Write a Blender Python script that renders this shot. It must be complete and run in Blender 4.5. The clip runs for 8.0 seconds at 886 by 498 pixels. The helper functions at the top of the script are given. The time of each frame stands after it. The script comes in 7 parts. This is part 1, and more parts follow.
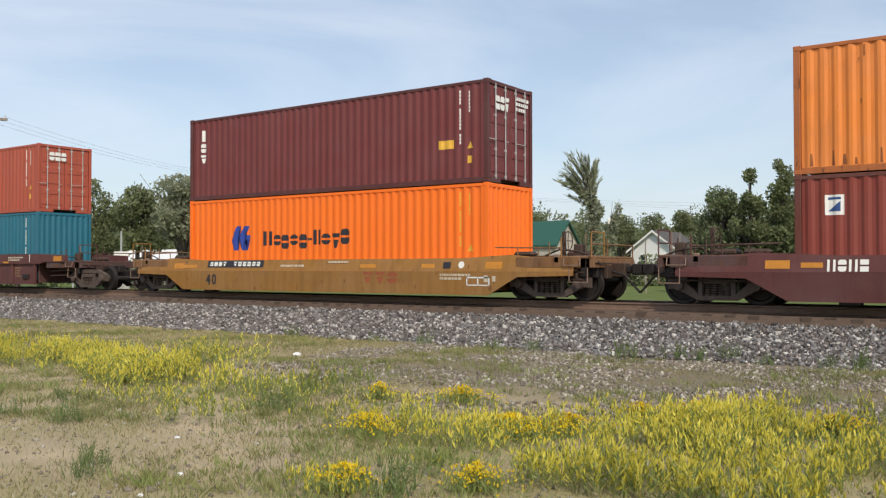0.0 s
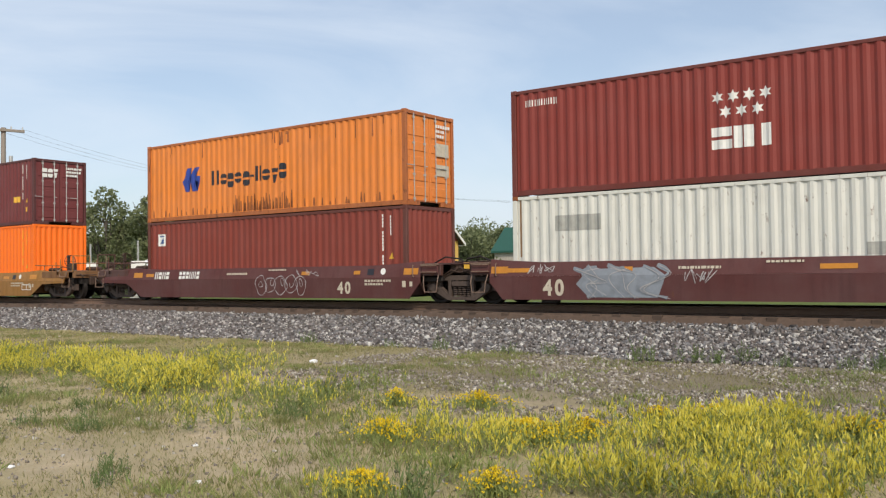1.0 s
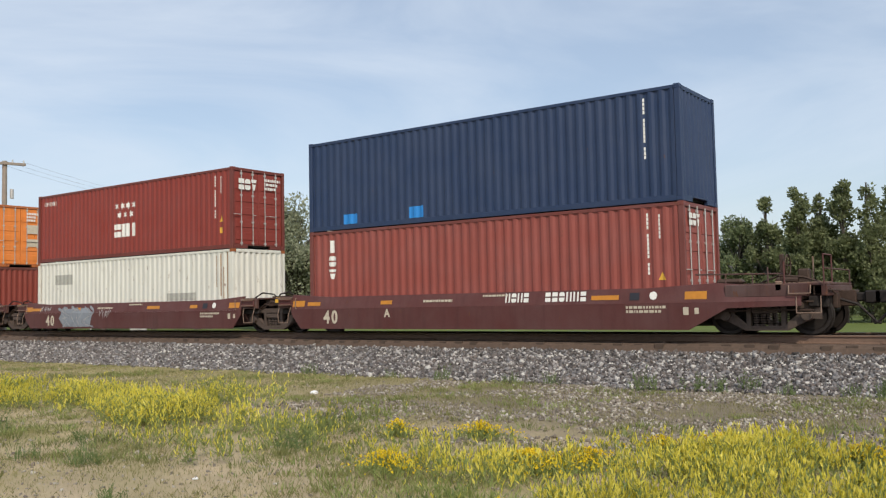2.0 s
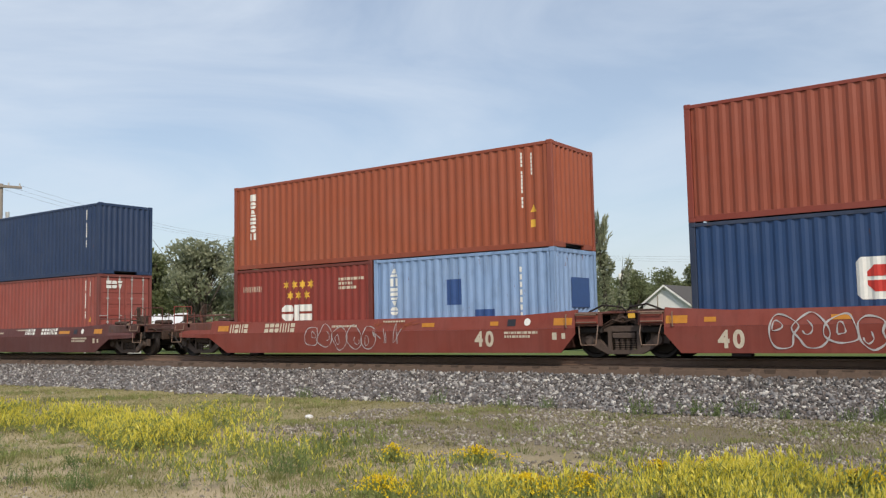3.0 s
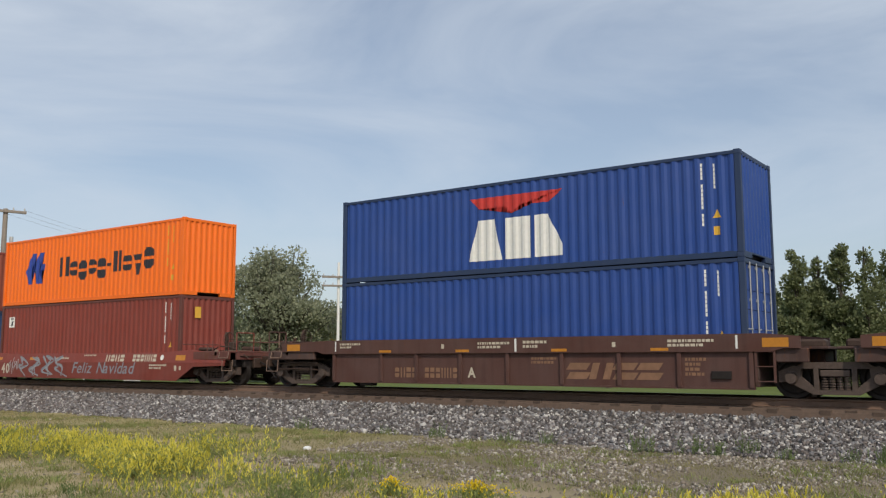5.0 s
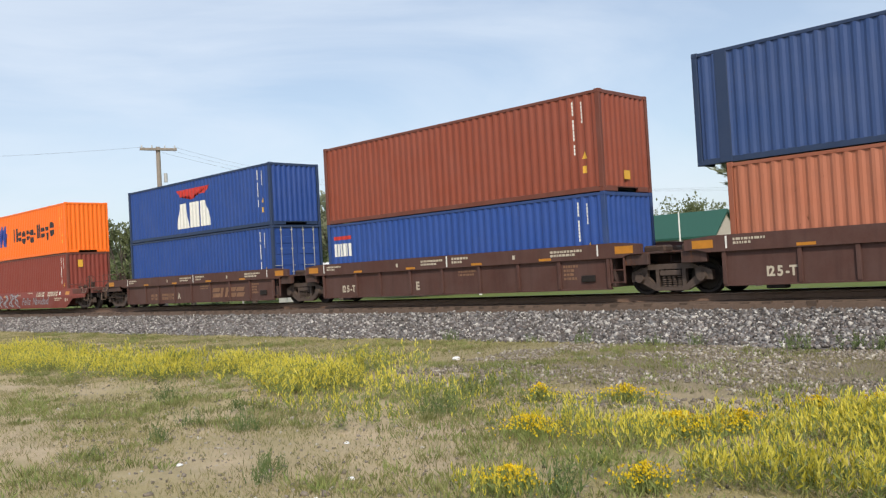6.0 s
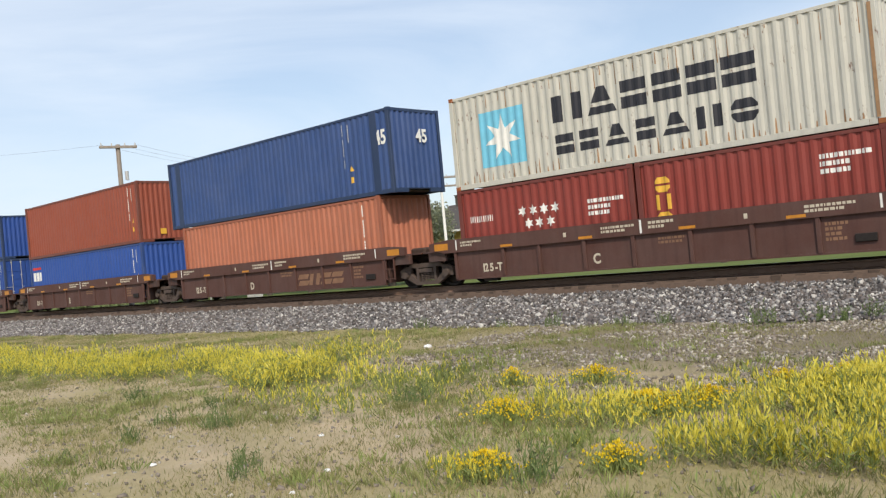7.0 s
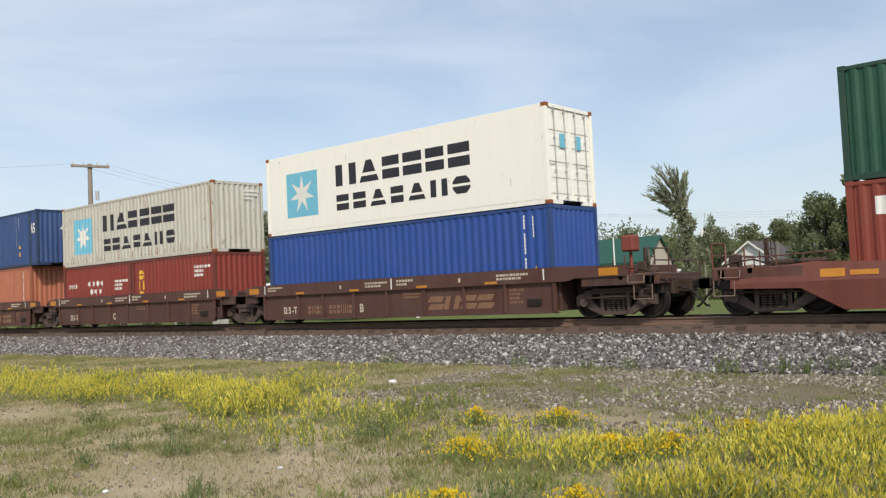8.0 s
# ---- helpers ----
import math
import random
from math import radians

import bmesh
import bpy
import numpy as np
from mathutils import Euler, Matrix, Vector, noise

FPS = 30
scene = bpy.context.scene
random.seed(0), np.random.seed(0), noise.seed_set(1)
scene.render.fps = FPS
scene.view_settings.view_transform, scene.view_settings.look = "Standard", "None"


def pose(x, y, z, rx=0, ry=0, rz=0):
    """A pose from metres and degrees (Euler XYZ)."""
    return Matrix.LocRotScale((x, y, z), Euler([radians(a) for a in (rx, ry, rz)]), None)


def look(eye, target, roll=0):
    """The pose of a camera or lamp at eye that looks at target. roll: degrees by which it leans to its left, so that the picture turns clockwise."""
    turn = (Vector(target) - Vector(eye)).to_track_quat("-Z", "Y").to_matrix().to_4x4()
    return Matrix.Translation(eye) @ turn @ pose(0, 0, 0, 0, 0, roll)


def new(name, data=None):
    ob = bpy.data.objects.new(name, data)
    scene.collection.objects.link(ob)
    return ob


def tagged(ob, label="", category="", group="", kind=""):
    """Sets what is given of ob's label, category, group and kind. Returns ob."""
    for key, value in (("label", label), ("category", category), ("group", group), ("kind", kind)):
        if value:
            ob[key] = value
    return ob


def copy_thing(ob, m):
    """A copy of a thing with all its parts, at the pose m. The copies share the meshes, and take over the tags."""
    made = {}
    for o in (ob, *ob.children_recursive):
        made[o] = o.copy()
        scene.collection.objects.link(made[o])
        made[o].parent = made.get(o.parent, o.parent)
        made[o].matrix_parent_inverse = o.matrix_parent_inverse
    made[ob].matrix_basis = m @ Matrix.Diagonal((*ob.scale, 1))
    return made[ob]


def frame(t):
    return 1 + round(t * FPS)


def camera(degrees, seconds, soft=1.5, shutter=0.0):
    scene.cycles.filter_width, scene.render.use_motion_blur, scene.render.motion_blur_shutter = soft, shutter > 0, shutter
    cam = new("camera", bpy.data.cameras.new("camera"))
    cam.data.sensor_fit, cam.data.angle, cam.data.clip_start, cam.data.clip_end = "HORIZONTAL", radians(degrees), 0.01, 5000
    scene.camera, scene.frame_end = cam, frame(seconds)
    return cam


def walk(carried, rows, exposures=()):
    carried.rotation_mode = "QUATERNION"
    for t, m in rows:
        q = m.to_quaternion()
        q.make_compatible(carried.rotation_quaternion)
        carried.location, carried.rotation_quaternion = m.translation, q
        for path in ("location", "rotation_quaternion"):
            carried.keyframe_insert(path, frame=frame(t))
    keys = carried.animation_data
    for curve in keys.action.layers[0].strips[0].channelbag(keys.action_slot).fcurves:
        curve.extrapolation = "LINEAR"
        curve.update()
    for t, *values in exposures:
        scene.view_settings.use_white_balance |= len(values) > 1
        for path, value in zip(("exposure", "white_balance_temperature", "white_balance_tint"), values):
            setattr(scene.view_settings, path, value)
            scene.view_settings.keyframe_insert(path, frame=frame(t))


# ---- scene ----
# The camera stands beside the track and turns a little in the hand.
# World: rail top is z = 0, the track's middle is y = 0, the train runs towards -x.
SPEED = 23.3
EYE = (0.0, -21.33, 0.89)
cam = camera(53.22, 8.0, soft=1.25)


def aim(yaw, pitch, roll):
    """Camera pose at EYE: yaw to the left of +y, pitch up, roll as the picture leans."""
    return Matrix.Translation(EYE) @ Euler((0, 0, radians(yaw))).to_matrix().to_4x4() @ pose(0, 0, 0, 90 + pitch) @ pose(0, 0, 0, 0, 0, roll)


TURNS = (
    (0, 34.90, 1.15, -0.07),
    (0.5, 35.59, 1.17, -0.41),
    (1, 35.86, 1.51, -0.77),
    (1.5, 35.98, 2.49, -1.23),
    (3, 35.55, 4.95, -1.13),
    (3.5, 35.42, 5.55, -1.62),
    (4, 35.32, 6.01, -1.67),
    (4.5, 35.09, 6.58, -0.83),
    (5, 35.69, 7.06, -0.09),
    (5.2, 36.92, 6.96, -0.41),
    (6.3, 45.70, 0.13, -3.76),
    (6.5, 44.82, 0.00, -4.21),
    (7, 42.70, 0.61, -5.32),
    (7.5, 41.69, 0.93, -5.05),
    (8, 40.63, 2.81, -2.67),
)
walk(cam, [(t, aim(y, p, r)) for t, y, p, r in TURNS], exposures=[(0.0, 0.10), (1.5, 0.08), (3.5, 0.0), (4.0, 0.02), (4.5, -0.17), (5.0, -0.22), (5.2, -0.18), (6.3, 0.22), (7.0, 0.23), (7.5, 0.24), (8.0, 0.07)])

# ---- light ----
SUN_DIR = Vector((1.0, -0.82, 1.25)).normalized()
sun = new("sun", bpy.data.lights.new("sun", "SUN"))
sun.data.energy, sun.data.angle, sun.data.color = 3.2, radians(0.6), (1.0, 0.90, 0.76)
sun.matrix_world = look(SUN_DIR * 100, (0, 0, 0))

world = bpy.data.worlds.new("world")
scene.world = world
world.use_nodes = True
wn, wl = world.node_tree.nodes, world.node_tree.links
sky = wn.new("ShaderNodeTexSky")
sky.sky_type, sky.sun_disc = "NISHITA", False
sky.sun_elevation = math.asin(SUN_DIR.z)
sky.sun_rotation = math.atan2(SUN_DIR.x, SUN_DIR.y)
sky.air_density, sky.dust_density, sky.ozone_density = 1.0, 1.6, 1.2
wtc = wn.new("ShaderNodeTexCoord")
wmap = wn.new("ShaderNodeMapping")
wmap.inputs["Scale"].default_value = (1.0, 1.0, 3.2)
wmap.inputs["Rotation"].default_value = (0.25, 0.1, 0.5)
wl.new(wtc.outputs["Generated"], wmap.inputs["Vector"])
cir = wn.new("ShaderNodeTexNoise")
cir.inputs["Scale"].default_value, cir.inputs["Detail"].default_value, cir.inputs["Roughness"].default_value = 2.2, 6.0, 0.55
cir.inputs["Distortion"].default_value = 0.8
wl.new(wmap.outputs["Vector"], cir.inputs["Vector"])
cramp = wn.new("ShaderNodeMapRange")
cramp.inputs["From Min"].default_value, cramp.inputs["From Max"].default_value = 0.35, 0.75
cramp.inputs["To Min"].default_value, cramp.inputs["To Max"].default_value = 0.30, 0.85
wl.new(cir.outputs["Fac"], cramp.inputs["Value"])
cmix = wn.new("ShaderNodeMix")
cmix.data_type = "RGBA"
cmix.inputs[7].default_value = (5.6, 6.2, 7.0, 1)
wl.new(cramp.outputs["Result"], cmix.inputs[0])
wl.new(sky.outputs["Color"], cmix.inputs[6])
bg = wn["Background"]
bg.inputs["Strength"].default_value = 0.130
wl.new(cmix.outputs[2], bg.inputs["Color"])

# ---- materials ----


def nodes_of(name):
    m = bpy.data.materials.new(name)
    m.use_nodes = True
    return m, m.node_tree.nodes, m.node_tree.links, m.node_tree.nodes["Principled BSDF"]


def noise_tex(n, l, scale, vec=None, stretch=None, detail=5.0, rough=0.6):
    """A noise texture in object space (shifted per object), optionally stretched."""
    t = n.new("ShaderNodeTexNoise")
    t.inputs["Scale"].default_value, t.inputs["Detail"].default_value, t.inputs["Roughness"].default_value = scale, detail, rough
    if vec is not None:
        if stretch:
            mp = n.new("ShaderNodeMapping")
            mp.inputs["Scale"].default_value = stretch
            l.new(vec, mp.inputs["Vector"])
            vec = mp.outputs["Vector"]
        l.new(vec, t.inputs["Vector"])
    return t


def remap(n, l, src, a, b, lo=0.0, hi=1.0):
    r = n.new("ShaderNodeMapRange")
    for k, v in (("From Min", a), ("From Max", b), ("To Min", lo), ("To Max", hi)):
        r.inputs[k].default_value = v
    l.new(src, r.inputs["Value"])
    return r.outputs["Result"]


def mix(n, l, fac, a, b):
    m = n.new("ShaderNodeMix")
    m.data_type = "RGBA"
    for sock, v in ((m.inputs[0], fac), (m.inputs[6], a), (m.inputs[7], b)):
        if isinstance(v, (int, float)):
            sock.default_value = v
        elif isinstance(v, tuple):
            sock.default_value = (*v, 1)
        else:
            l.new(v, sock)
    return m.outputs[2]


def shifted(n, l):
    """Object coordinates moved by a random amount for each object."""
    tc, oi = n.new("ShaderNodeTexCoord"), n.new("ShaderNodeObjectInfo")
    mul = n.new("ShaderNodeMath")
    mul.operation = "MULTIPLY"
    mul.inputs[1].default_value = 37.0
    l.new(oi.outputs["Random"], mul.inputs[0])
    add = n.new("ShaderNodeVectorMath")
    l.new(tc.outputs["Object"], add.inputs[0])
    l.new(mul.outputs[0], add.inputs[1])
    return add.outputs[0]


def bump(n, l, bsdf, src, strength=0.3, dist=0.01):
    b = n.new("ShaderNodeBump")
    b.inputs["Strength"].default_value, b.inputs["Distance"].default_value = strength, dist
    l.new(src, b.inputs["Height"])
    l.new(b.outputs["Normal"], bsdf.inputs["Normal"])


def paint(name, rgb, wear=0.35, rust=0.25, rough=0.5, rust_rgb=(0.12, 0.045, 0.018)):
    """Weathered paint on steel: faded patches, vertical dirt streaks, rust spots."""
    m, n, l, b = nodes_of(name)
    v = shifted(n, l)
    fade = remap(n, l, noise_tex(n, l, 0.9, v).outputs["Fac"], 0.3, 0.75, 0, wear * 0.55)
    pale = tuple(min(1, c * 0.8 + 0.10) for c in rgb)
    c = mix(n, l, fade, rgb, pale)
    streak = remap(n, l, noise_tex(n, l, 5.0, v, (1, 1, 0.07), 4).outputs["Fac"], 0.48, 0.8, 0, wear * 0.8)
    c = mix(n, l, streak, c, tuple(x * 0.45 for x in rgb))
    grime = remap(n, l, noise_tex(n, l, 2.3, v, (1, 1, 0.5), 6).outputs["Fac"], 0.5, 0.8, 0, wear * 0.6)
    c = mix(n, l, grime, c, tuple(0.5 * x + 0.02 for x in rgb))
    spots = noise_tex(n, l, 7.0, v, (1, 1, 0.35), 8, 0.7).outputs["Fac"]
    c = mix(n, l, remap(n, l, spots, 0.70 - rust * 0.16, 0.76 - rust * 0.12), c, rust_rgb)
    l.new(c, b.inputs["Base Color"])
    fine = noise_tex(n, l, 35.0, v, None, 3).outputs["Fac"]
    l.new(remap(n, l, fine, 0.3, 0.7, rough - 0.08, rough + 0.14), b.inputs["Roughness"])
    bump(n, l, b, noise_tex(n, l, 3.0, v, None, 3).outputs["Fac"], 0.15, 0.02)
    b.inputs["Specular IOR Level"].default_value = 0.35
    return m


def plain(name, rgb, rough=0.6, metal=0.0, vary=0.25, scale=12.0, alt=None):
    """A matt surface with small and large colour variation."""
    m, n, l, b = nodes_of(name)
    v = shifted(n, l)
    lo = alt or tuple(c * (1 - vary) for c in rgb)
    f1 = remap(n, l, noise_tex(n, l, scale, v).outputs["Fac"], 0.3, 0.7)
    f2 = remap(n, l, noise_tex(n, l, scale * 0.13, v).outputs["Fac"], 0.3, 0.7, 0, 0.6)
    c = mix(n, l, f2, mix(n, l, f1, rgb, lo), tuple(c * (1 - vary * 0.6) for c in rgb))
    l.new(c, b.inputs["Base Color"])
    b.inputs["Roughness"].default_value, b.inputs["Metallic"].default_value = rough, metal
    bump(n, l, b, noise_tex(n, l, scale * 2, v).outputs["Fac"], 0.25, 0.01)
    return m


def leafy(name, rgb, alt, trans=0.35, rough=0.55):
    """Leaves: two greens by island, some light through them."""
    m, n, l, b = nodes_of(name)
    g = n.new("ShaderNodeNewGeometry")
    c = mix(n, l, g.outputs["Random Per Island"], rgb, alt)
    v = shifted(n, l)
    c = mix(n, l, remap(n, l, noise_tex(n, l, 0.6, v).outputs["Fac"], 0.35, 0.7, 0, 0.6), c, tuple(x * 0.62 for x in rgb))
    l.new(c, b.inputs["Base Color"])
    b.inputs["Roughness"].default_value = rough
    b.inputs["Specular IOR Level"].default_value = 0.25
    t = n.new("ShaderNodeBsdfTranslucent")
    l.new(c, t.inputs["Color"])
    s = n.new("ShaderNodeMixShader")
    s.inputs[0].default_value = trans
    l.new(b.outputs[0], s.inputs[1])
    l.new(t.outputs[0], s.inputs[2])
    l.new(s.outputs[0], n["Material Output"].inputs["Surface"])
    return m


def stone_mat(name, *tones):
    """Broken stone: one of several tones for each piece, with fine mottling."""
    m, n, l, b = nodes_of(name)
    g = n.new("ShaderNodeNewGeometry")
    r = n.new("ShaderNodeValToRGB")
    r.color_ramp.elements[0].color = (*tones[0], 1)
    r.color_ramp.elements[1].color = (*tones[-1], 1)
    for i, c in enumerate(tones[1:-1]):
        r.color_ramp.elements.new((i + 1) / (len(tones) - 1)).color = (*c, 1)
    l.new(g.outputs["Random Per Island"], r.inputs["Fac"])
    tc = n.new("ShaderNodeTexCoord")
    c = mix(n, l, remap(n, l, noise_tex(n, l, 25, tc.outputs["Object"]).outputs["Fac"], 0.3, 0.7, 0, 0.4), r.outputs["Color"], tuple(x * 0.6 for x in tones[0]))
    l.new(c, b.inputs["Base Color"])
    b.inputs["Roughness"].default_value = 0.8
    return m


def ground_mat():
    """Sandy dirt with thin grass on the near side, mown grass beyond the track."""
    m, n, l, b = nodes_of("ground_soil")
    tc = n.new("ShaderNodeTexCoord")
    v = tc.outputs["Object"]
    sep = n.new("ShaderNodeSeparateXYZ")
    l.new(v, sep.inputs[0])
    dirt = mix(n, l, remap(n, l, noise_tex(n, l, 1.1, v).outputs["Fac"], 0.35, 0.65), (0.54, 0.43, 0.30), (0.42, 0.34, 0.24))
    grit = noise_tex(n, l, 42.0, v, None, 4, 0.7).outputs["Fac"]
    dirt = mix(n, l, remap(n, l, grit, 0.56, 0.68, 0, 0.8), dirt, (0.52, 0.47, 0.39))
    dirt = mix(n, l, remap(n, l, grit, 0.30, 0.42, 0.7, 0), dirt, (0.17, 0.135, 0.09))
    patch = remap(n, l, noise_tex(n, l, 0.55, v, (0.7, 1, 1), 6, 0.65).outputs["Fac"], 0.36, 0.62, 0.1, 0.85)
    turf = mix(n, l, noise_tex(n, l, 14.0, v).outputs["Fac"], (0.245, 0.23, 0.095), (0.37, 0.315, 0.165))
    near = mix(n, l, patch, dirt, turf)
    rubble = mix(n, l, noise_tex(n, l, 30.0, v, None, 3, 0.7).outputs["Fac"], (0.08, 0.068, 0.05), (0.27, 0.235, 0.185))
    wide = n.new("ShaderNodeMath")
    wide.operation = "MULTIPLY"
    l.new(remap(n, l, sep.outputs["X"], -15.0, -8.5), wide.inputs[0])
    l.new(remap(n, l, sep.outputs["Y"], -11.5, -9.0, 0, 0.8), wide.inputs[1])
    strip = remap(n, l, sep.outputs["Y"], -8.5, -6.0, 0, 0.75)
    near = mix(n, l, wide.outputs[0], mix(n, l, strip, near, turf), rubble)
    lawn = mix(n, l, noise_tex(n, l, 0.4, v, None, 8).outputs["Fac"], (0.075, 0.11, 0.03), (0.15, 0.18, 0.055))
    c = mix(n, l, remap(n, l, sep.outputs["Y"], 2.6, 4.4), near, lawn)
    l.new(c, b.inputs["Base Color"])
    b.inputs["Roughness"].default_value = 0.95
    b.inputs["Specular IOR Level"].default_value = 0.15
    bump(n, l, b, grit, 0.9, 0.03)
    return m


